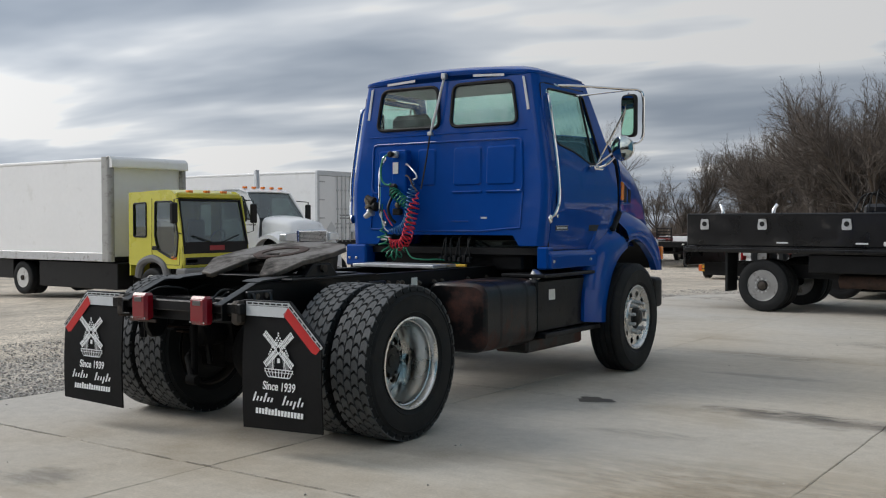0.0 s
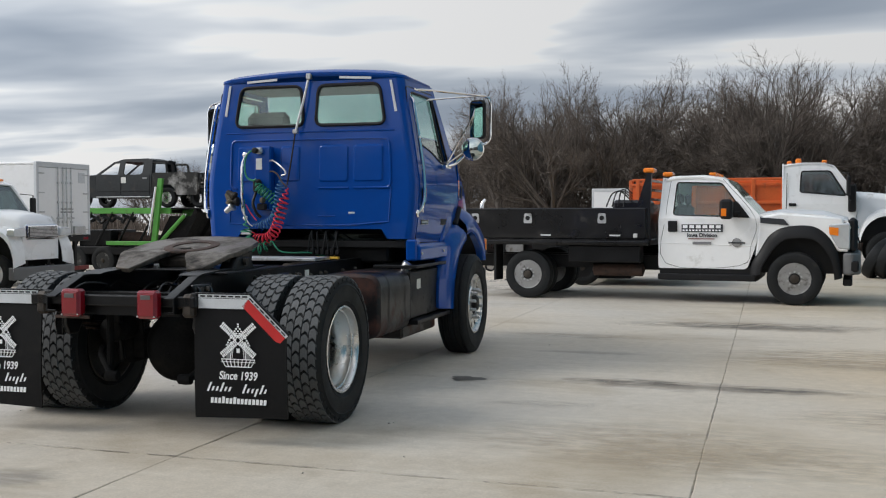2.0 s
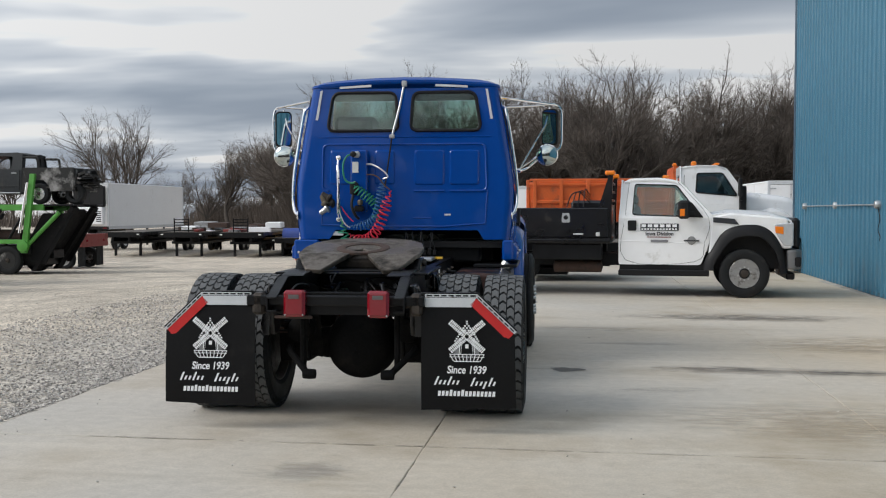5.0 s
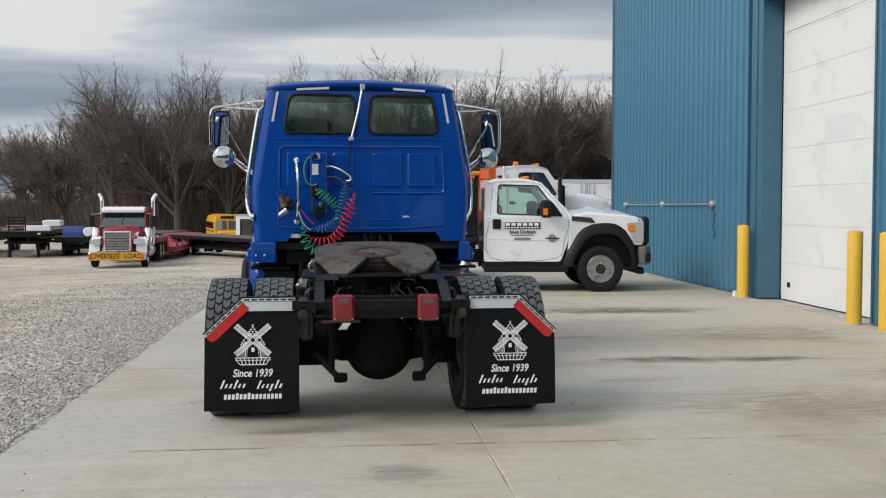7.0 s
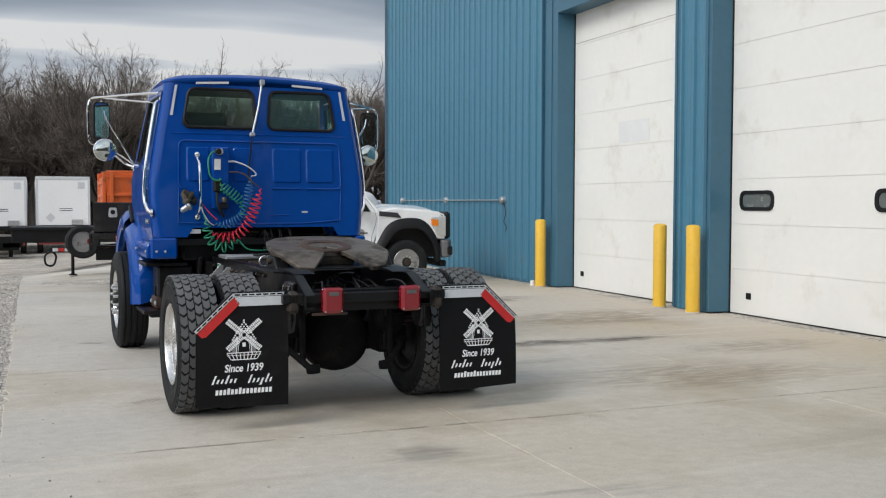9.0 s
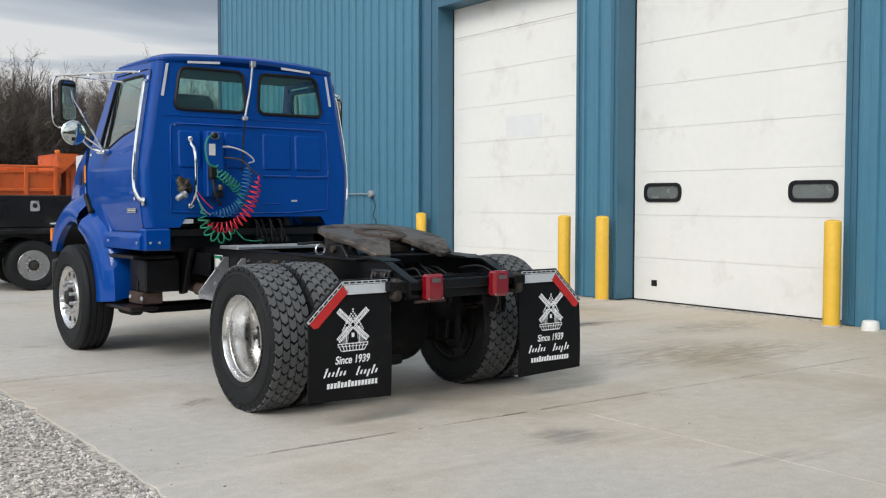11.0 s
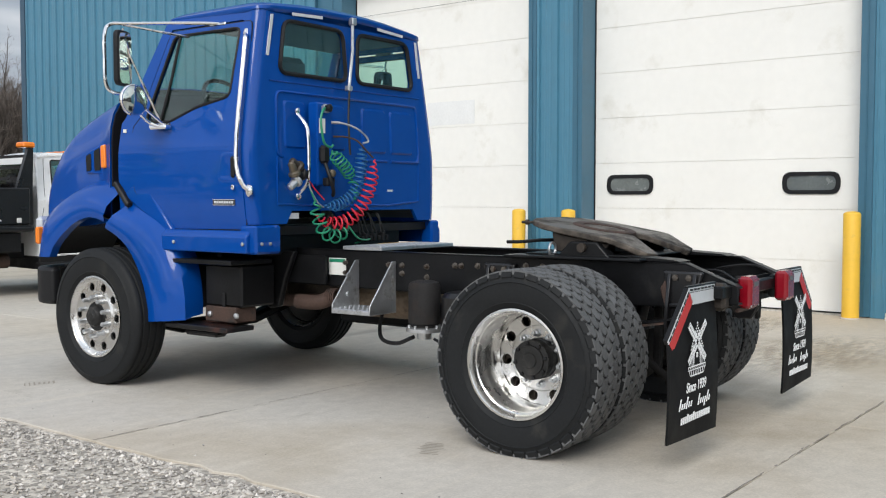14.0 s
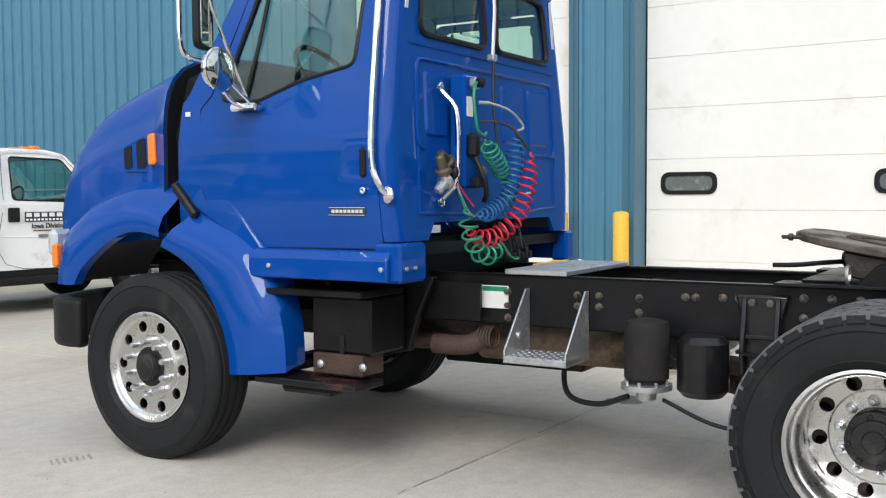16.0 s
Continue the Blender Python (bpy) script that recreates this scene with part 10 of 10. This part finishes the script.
def flatbed(x, y, yaw, length, label, deck=1.32, wheels=True, headboard=False, legs=True):
    z = level(x, y)
    v = thing("flatbed_trailer", label, "trailer", pose(x, y, z, 0, 0, yaw), "flatbed trailers")
    c = BLACK
    part("deck", Geo().box(0, length, -1.28, 1.28, deck - 0.10, deck - 0.03, 0.01), c, v)
    for k in range(8):
        w = 2.5 / 8
        part("plank", Geo().box(0.05, length - 0.05, -1.25 + w * k + 0.008, -1.25 + w * (k + 1) - 0.008, deck - 0.028, deck, 0.004), WOOD, v)
    for s in (-1, 1):
        part("side_rail", Geo().box(-0.02, length, s * 1.28, s * 1.34, deck - 0.20, deck - 0.01, 0.01), c, v)
        part("main_beam", Geo().box(0.3, length - 0.2, s * 0.50 - 0.07, s * 0.50 + 0.07, deck - 0.55, deck - 0.11), c, v)
        part("front_lamp", Geo().box(-0.03, -0.02, s * 1.05, s * 1.2, deck - 0.17, deck - 0.10, 0.004), LABELW, v)
        for q in (0.12, 0.9) if legs else ():
            part("landing_leg", Geo().box(length * q, length * q + 0.14, s * 0.75 - 0.07, s * 0.75 + 0.07, 0.0, deck - 0.11, 0.01), c, v)
        if wheels:
            for q in (length - 1.2, length - 2.4):
                road_wheel(v, q, s * 1.05, 0.48, 0.28, WHEELG, s, 6, 0.12)
    part("under_frame", Geo().box(1.2, length - 0.6, -0.95, 0.95, deck - 0.72, deck - 0.56, 0.02), c, v)
    for q in range(5):
        part("cross_member", Geo().box(0.8 + q * (length - 1.6) / 4, 0.95 + q * (length - 1.6) / 4, -1.2, 1.2, deck - 0.35, deck - 0.11), c, v)
    part("front_beam", Geo().box(-0.02, 0.0, -1.28, 1.28, deck - 0.30, deck - 0.01, 0.004), c, v)
    if headboard:
        fr = part("headboard", Geo().box(0.05, 0.11, -0.45, -0.38, deck, deck + 0.8, 0.01), c, v)
        part("headboard_bar", Geo().box(0.05, 0.11, 0.38, 0.45, deck, deck + 0.8, 0.01), c, fr)
        for q in range(5):
            part("headboard_bar", Geo().box(0.05, 0.11, -0.38, 0.38, deck + 0.06 + 0.16 * q, deck + 0.11 + 0.16 * q, 0.008), c, fr)
    return v


flatbed(-25.1, 48.4, 96, 12.5, "black flatbed trailer with a plank deck", 1.45)
flatbed(-21.3, 48.4, 95, 12.5, "black flatbed trailer with a plank deck and headboard", 1.45, headboard=True)
flatbed(-17.6, 48.0, 94, 12.5, "black flatbed trailer with a plank deck and headboard", 1.45, headboard=True)
flatbed(-12.2, 52.5, 88, 9.0, "black flatbed trailer stacked with crates", 1.2)
flatbed(-2.9, 43.0, 122, 12.8, "long black flatbed trailer standing across the yard", 1.05)
flatbed(-15.2, 50.2, 92, 5.0, "low black trailer carrying a blue wrapped load", 1.08)


def wrapped_load(x, y):
    v = thing("wrapped_load", "blue tarpaulin bundle beside a white roll", "load", pose(x, y, level(x, y) + 1.08) @ Matrix.Diagonal((0.8, 0.8, 0.8, 1)))
    rnd = random.Random(12)
    part("tarpaulin", Geo().loft([[(u, 0.7 * math.cos(a), max(0.0, (0.72 + rnd.uniform(-0.04, 0.04)) * math.sin(a) ** 0.6)) for a in [math.pi * k / 12 for k in range(13)]] for u in (-0.95, -0.9, -0.5, 0.0, 0.35, 0.40)]), mat("blue_tarpaulin", (0.02, 0.05, 0.24), 0.55, 0, 0.2, 3, 0.3, 14), v)
    part("roll", Geo().lathe([(0.05, -0.75), (0.30, -0.75), (0.33, -0.70), (0.33, 0.70), (0.30, 0.75), (0.05, 0.75)], (0.78, 0, 0.33), "y", 20), WHITEP, v, "white wrapped roll")


wrapped_load(-15.3, 51.6)
eq = flatbed(2.6, 15.2, 180, 2.7, "low black equipment trailer with a taped tongue and jack", 0.85, wheels=False, legs=False)
for s in (-1, 1):
    part("tongue_beam", Geo().tube([(2.6, s * 0.75, 0.62), (3.9, s * 0.05, 0.55)], 0.055, 6), BLACK, eq)
    road_wheel(eq, 2.15, s * 1.14, 0.36, 0.24, DARK, s, 8, 0.06)
part("axle", Geo().tube([(2.15, -1.1, 0.36), (2.15, 1.1, 0.36)], 0.05, 8), BLACK, eq)
part("tongue_head", Geo().box(3.75, 4.42, -0.06, 0.06, 0.49, 0.60, 0.01), BLACK, eq)
for k in range(5):
    part("tongue_tape", Geo().box(3.78 + 0.12 * k, 3.89 + 0.12 * k, 0.061, 0.066, 0.51, 0.58), REDTAPE if k % 2 else TAPE, eq)
part("jack_post", Geo().tube([(3.97, 0.10, 0.02), (3.97, 0.10, 0.75)], 0.035, 10), BLACK, eq)
part("jack_foot", Geo().box(3.89, 4.05, 0.02, 0.18, 0.0, 0.025, 0.006), BLACK, eq)
part("safety_chain", Geo().tube(smoothpath([(4.40, 0.05, 0.52), (4.52, 0.07, 0.42), (4.50, 0.07, 0.24), (4.36, 0.06, 0.22), (4.30, 0.05, 0.40), (4.36, 0.05, 0.50)], 6), 0.022, 8), BLACK, eq)
sp = part("spare_wheel", Geo().lathe([(0.22, -0.10), (0.31, -0.11), (0.355, -0.07), (0.36, 0.0), (0.355, 0.07), (0.31, 0.11), (0.22, 0.10)], (3.77, 0.32, 0.72), "y", 28, closed=True), RUBBER, eq, "spare wheel with a grey steel rim")
part("rim", Geo().lathe([(0.225, 0.08), (0.20, 0.05), (0.17, 0.02), (0.08, 0.06), (0.04, 0.06)], (3.77, 0.32, 0.72), "y", 24), WHEELG, sp)
part("wheel_bracket", Geo().box(3.72, 3.82, 0.05, 0.26, 0.55, 0.76, 0.01), BLACK, eq)


def crate_heap(x, y, seed, n, label):
    rnd = random.Random(seed)
    z = level(x, y) + 1.45
    v = thing("salvage_heap", label, "parts heap", pose(x, y, z))
    for k in range(n):
        a, b, c = rnd.uniform(0.15, 0.7), rnd.uniform(0.15, 0.5), rnd.uniform(0.05, 0.20)
        px, py = rnd.uniform(-0.8, 0.8), rnd.uniform(0.5, 6)
        part("salvaged_panel", Geo().box(px - a, px + a, py - b, py + b, 0, 2 * c, 0.03).moved(Matrix.Translation((0, 0, 0)) @ Matrix.Rotation(rnd.uniform(-0.05, 0.05), 4, "X")), rnd.choice((WHITEP, STEEL, WHITEP, RUSTY, WHEELG, WHEELG, DKRED)), v)


crate_heap(-21.4, 48.8, 3, 9, "heap of pale salvaged parts on the plank deck")
crate_heap(-17.8, 48.4, 5, 10, "heap of pale salvaged parts on the plank deck")


def red_frame_trailer():
    x, y = -22.9, 36.35
    v = thing("red_trailer", "dark red low trailer standing behind the hauler", "trailer", pose(x, y, level(x, y)))
    part("deck", Geo().box(-5, 2.25, -1.25, 1.25, 1.18, 1.58, 0.02), DKRED, v)
    part("tail_beam", Geo().box(2.25, 2.40, -1.25, 1.25, 1.02, 1.60, 0.02), DKRED, v)
    for s in (-1, 1):
        for q in (0.3, 1.5):
            road_wheel(v, q, s * 1.1, 0.48, 0.28, WHEELG, s, 6, 0.1)
        part("mud_flap", Geo().box(2.15, 2.18, s * 0.55, s * 1.2, 0.12, 1.18), RUBBER, v)
        part("lamp", Geo().box(2.40, 2.42, s * 0.8 - 0.08, s * 0.8 + 0.08, 1.25, 1.35, 0.005), REDLENS, v)


red_frame_trailer()


def school_bus():
    x, y = -10.6, 84.0
    v = thing("school_bus", "yellow school bus far off by the trees", "bus", pose(x, y, level(x, y), 0, 0, -78))
    prof = roundpoly([(-1.18, 0.5), (1.18, 0.5), (1.18, 2.2), (1.0, 2.75), (0.4, 2.9), (-0.4, 2.9), (-1.0, 2.75), (-1.18, 2.2)], 0.12, 3)
    part("body", Geo().prism(prof, "x", -9, 0), BUSYEL, v, bevel=0.05)
    part("hood", Geo().box(0, 1.0, -0.9, 0.9, 0.5, 1.45, 0.15), BUSYEL, v)
    for s in (-1, 1):
        w = pane(v, roundpoly([(s * 0.08, 1.55), (s * 1.0, 1.55), (s * 0.95, 2.3), (s * 0.08, 2.35)], 0.08, 3), "x", 0.012, 0.02)
        for k in range(8):
            pane(v, [(-8.6 + 1.05 * k, 1.6), (-7.75 + 1.05 * k, 1.6), (-7.75 + 1.05 * k, 2.2), (-8.6 + 1.05 * k, 2.2)], "y", s * 1.18, 0.012)
        part("black_band", Geo().box(-8.9, -0.1, s * 1.18, s * 1.195, 1.35, 1.42), DARK, v)
        for q in (-7.2, 0.4):
            road_wheel(v, q, s * 0.95, 0.48, 0.28, WHEELG, s, 6, 0.05)
    part("head_sign", Geo().box(0.0, 0.04, -0.6, 0.6, 2.5, 2.75, 0.02), DARK, v)
    part("bumper", Geo().box(0.95, 1.1, -1.1, 1.1, 0.45, 0.75, 0.03), DARK, v)


school_bus()


def shed(x, y, yaw):
    v = thing("storage_shed", "small white shed with an open dark doorway", "shed", pose(x, y, level(x, y), 0, 0, yaw))
    part("wall", Geo().sheet([(-2.0, 0), (2.0, 0), (2.0, 2.4), (-2.0, 2.4)], [[(-1.7, 0.05), (-0.5, 0.05), (-0.5, 2.15), (-1.7, 2.15)]], lambda u, z: (u, 0, z)), WHITEP, v, solid=0.1)
    part("wall", Geo().box(-2, -1.9, 0.11, 4, 0, 2.4), WHITEP, v); part("wall", Geo().box(1.9, 2, 0.11, 4, 0, 2.4), WHITEP, v); part("wall", Geo().box(-1.9, 1.9, 3.9, 4, 0, 2.4), WHITEP, v)
    part("roof", Geo().box(-2.1, 2.1, -0.1, 4.1, 2.4, 2.5, 0.02), STEEL, v)


shed(-6.6, 72, 0)


# ---- bare trees ----
def bare_tree(seed, height, wide):
    """Trunk and limbs in one mesh, fine branches and twigs in another; wide: a low spreading crown, else an upright one."""
    rnd = random.Random(seed)
    g, tw = Geo(), Geo()
    H = height

    def ribbon(p, d, L, w):
        """A thin twig that curves upward, as a tapering strip."""
        q = p + d * L + Vector((0, 0, 0.06 * L))
        m = p + d * (0.5 * L)
        u = d.cross(Vector((rnd.gauss(0, 1), rnd.gauss(0, 1), rnd.gauss(0, 1)))).normalized() * w
        tw.add([p - u, p + u, m + u * 0.75, m - u * 0.75, q], [(0, 1, 2, 3), (3, 2, 4)])
        return m, q

    def fork(d, spread, lift=0.0):
        side = Matrix.Rotation(rnd.uniform(0, 6.283), 3, d) @ d.orthogonal().normalized()
        return (d + side * spread + Vector((0, 0, lift))).normalized()

    def limb(p, d, L, r, depth):
        n = 6 if depth < 2 else 4
        pts, rad, dirs = [p], [r], [d]
        q = p.copy()
        for k in range(n):
            wob = (0.05, 0.07, 0.11, 0.14)[depth]
            d = (d + Vector((rnd.gauss(0, wob), rnd.gauss(0, wob), rnd.gauss((0.0, 0.055, 0.035, 0.02)[depth], 0.06)))).normalized()
            q = q + d * (L / n)
            pts.append(q.copy()); rad.append(r * (1 - 0.5 * (k + 1) / n)); dirs.append(d)
        g.tube(pts, rad, 8 if depth == 0 else 5 if depth < 2 else 4 if depth < 3 else 3)
        if depth < 3:
            kids = (7, 7, 6)[depth]
            for k in range(kids):
                i = n if k == 0 else rnd.randint(n // 2 + 1 if depth == 0 else n // 2 - 1, n)
                dd = fork(dirs[i], rnd.uniform(0.05, 0.25), 0.1) if k == 0 else fork(dirs[i], rnd.uniform(*((0.6, 1.4) if wide else (0.35, 0.85))) if depth == 0 else rnd.uniform(0.45, 0.95), 0.04)
                f = rnd.uniform(*((1.3, 1.6) if wide else (0.95, 1.2))) if depth == 0 else rnd.uniform(0.55, 0.72) if k == 0 else rnd.uniform(0.45, 0.75)
                limb(pts[i], dd, L * f, rad[i] * (rnd.uniform(0.8, 0.92) if k == 0 else rnd.uniform(0.52, 0.75)), depth + 1)
        if depth >= 2:
            for i in range(1, n + 1):
                for k in range(3 if depth == 3 else 2):
                    Lt = H * rnd.uniform(0.030, 0.062)
                    v = fork(dirs[i], rnd.uniform(0.3, 1.2), 0.04)
                    m, e = ribbon(pts[i], v, Lt, rnd.uniform(0.009, 0.015))
                    for b in (m, m, e, e):
                        w = fork(v, rnd.uniform(0.3, 1.1), 0.03) * (Lt * rnd.uniform(0.35, 0.75))
                        c = b.lerp(pts[i], rnd.uniform(0, 0.4))
                        u = w.cross(Vector((rnd.gauss(0, 1), rnd.gauss(0, 1), rnd.gauss(0, 1)))).normalized() * rnd.uniform(0.006, 0.010)
                        tw.add([c - u, c + u, c + w], [(0, 1, 2)])
    trunks = rnd.choice((1, 1, 2))
    for k in range(trunks):
        a = rnd.uniform(0, 6.28)
        limb(Vector((0.3 * k, 0, -0.2)), Vector((0.10 * math.cos(a) * (1 + 2 * (trunks - 1)), 0.10 * math.sin(a), 1)).normalized(), H * (rnd.uniform(0.20, 0.25) if wide else rnd.uniform(0.28, 0.34)), H * rnd.uniform(0.025, 0.034) / (1 + 0.25 * (trunks - 1)), 0)
    return to_mesh("trunk", g, BARK, 60, fix=False), to_mesh("crown", tw, TWIG, 0, fix=False), sorted(p[2] for p in tw.v)[int(0.987 * len(tw.v))]


PROTO = [bare_tree(11 + 7 * k, 15.0, k % 2 == 0) for k in range(6)]


def plant(x, y, height, k, yaw, label, group="trees along the yard"):
    t, c, top = PROTO[k % len(PROTO)]
    s = height / top
    ob = thing("tree", label, "tree", pose(x, y, level(x, y), 0, 0, yaw) @ Matrix.Diagonal((s, s, s, 1)), group)
    part("trunk", t, BARK, ob); part("crown", c, TWIG, ob)


def woods():
    rnd = random.Random(31)
    # front of the wood: a belt beyond the yard, nearer to the right
    for az, d, hgt in [(a, None, None) for a in np.arange(-19.0, 27.0, 1.35)]:
        near = 108 if az > -12 else 108 + (-12 - az) * 11
        dd = near + rnd.uniform(-8, 9)
        a = radians(az + rnd.uniform(-0.5, 0.5))
        top = (16.9 if -14 < az < 2 else 16.2 if az > 2 else 15.6) + rnd.uniform(-1.8, 1.2) - 2.2 * math.exp(-((az + 1.8) / 1.4) ** 2)
        plant(dd * math.sin(a), dd * math.cos(a) - 6, top, rnd.randint(0, 5), rnd.uniform(0, 360), "tall bare deciduous tree at the edge of the yard")
    for az in np.arange(-17.0, 30.0, 1.25):
        dd = 124 + rnd.uniform(-6, 14) + (max(0, -12 - az) * 11)
        a = radians(az + rnd.uniform(-0.6, 0.6))
        plant(dd * math.sin(a), dd * math.cos(a) - 6, rnd.uniform(13, 16.6) - 1.8 * math.exp(-((az + 1.8) / 1.4) ** 2), rnd.randint(0, 5), rnd.uniform(0, 360), "bare deciduous tree within the wood", "trees in the wood")
    # lone trees and a lower belt to the west
    for az, dd, hgt in ((-24.6, 150, 17), (-27.5, 165, 9), (-30.5, 140, 10.5), (-32.6, 150, 9.5), (-37.0, 170, 10), (-41.0, 165, 9.5), (-22.0, 190, 10), (-20.6, 190, 12)):
        a = radians(az)
        plant(dd * math.sin(a), dd * math.cos(a) - 6, hgt, rnd.randint(0, 5), rnd.uniform(0, 360), "slender bare tree standing alone in the field", "lone trees")
    # an unseen belt of trees added behind the camera's ground, for reflections
    for k in range(16):
        plant(-46 + 4.2 * k + rnd.uniform(-1, 1), -50 + rnd.uniform(-4, 4), rnd.uniform(11, 15), rnd.randint(0, 5), rnd.uniform(0, 360), "unseen bare tree added south of the yard for the mirrors to reflect", "trees south of the yard")
    # undergrowth and far woods, joined
    g = Geo()
    def stick(x, y, z, L, w, lean=0.22):
        dx, dy = rnd.gauss(0, lean) * L, rnd.gauss(0, lean) * L
        a = rnd.uniform(0, 6.28); ux, uy = w * math.cos(a), w * math.sin(a)
        g.add([(x - ux, y - uy, z), (x + ux, y + uy, z), (x + dx * 0.5 + ux * 0.6, y + dy * 0.5 + uy * 0.6, z + L * 0.55), (x + dx * 0.5 - ux * 0.6, y + dy * 0.5 - uy * 0.6, z + L * 0.55), (x + dx, y + dy, z + L)], [(0, 1, 2, 3), (3, 2, 4)])
    for k in range(100000):
        az = rnd.uniform(-21, 30) if k % 5 < 3 else rnd.uniform(-21, -6)
        dd = rnd.uniform(104, 150) + max(0, -12 - az) * 11
        a = radians(az)
        x, y = dd * math.sin(a), dd * math.cos(a) - 6
        tall = rnd.random() < (0.32 if az < -8 else 0.22)
        if tall:
            stick(x, y, level(x, y) - 0.1, rnd.uniform(3.0, 8.0), rnd.uniform(0.015, 0.045), 0.20)
        else:
            stick(x, y, level(x, y) - 0.1, abs(rnd.gauss(0, 1)) * 2.2 + 1.0, rnd.uniform(0.015, 0.04), 0.3)
    # unseen sticks added under the southern belt, also only for reflections
    for k in range(6000):
        x, y = rnd.uniform(-52, 24), rnd.uniform(-60, -46)
        stick(x, y, -0.1, rnd.uniform(1.5, 7.5), rnd.uniform(0.03, 0.08))
    part_ob = part("undergrowth", g, BRUSH, smooth=0, fix=False)
    tagged(part_ob, "tangled brown undergrowth below the bare trees", "brush", kind="stuff")
    g = Geo()
    for k in range(16000):
        az = rnd.uniform(-75, -16)
        dd = rnd.uniform(230, 300)
        a = radians(az)
        x, y = dd * math.sin(a), dd * math.cos(a)
        hump = 5.5 + 2.0 * math.sin(az * 1.7) + 1.2 * math.sin(az * 4.1)
        stick(x, y, level(x, y) - 0.3, hump * rnd.uniform(0.35, 1.05), rnd.uniform(0.05, 0.16))
    far = part("far_woods", g, BRUSH, smooth=0, fix=False)
    tagged(far, "low far belt of leafless woods across the fields", "woods", kind="stuff")


woods()
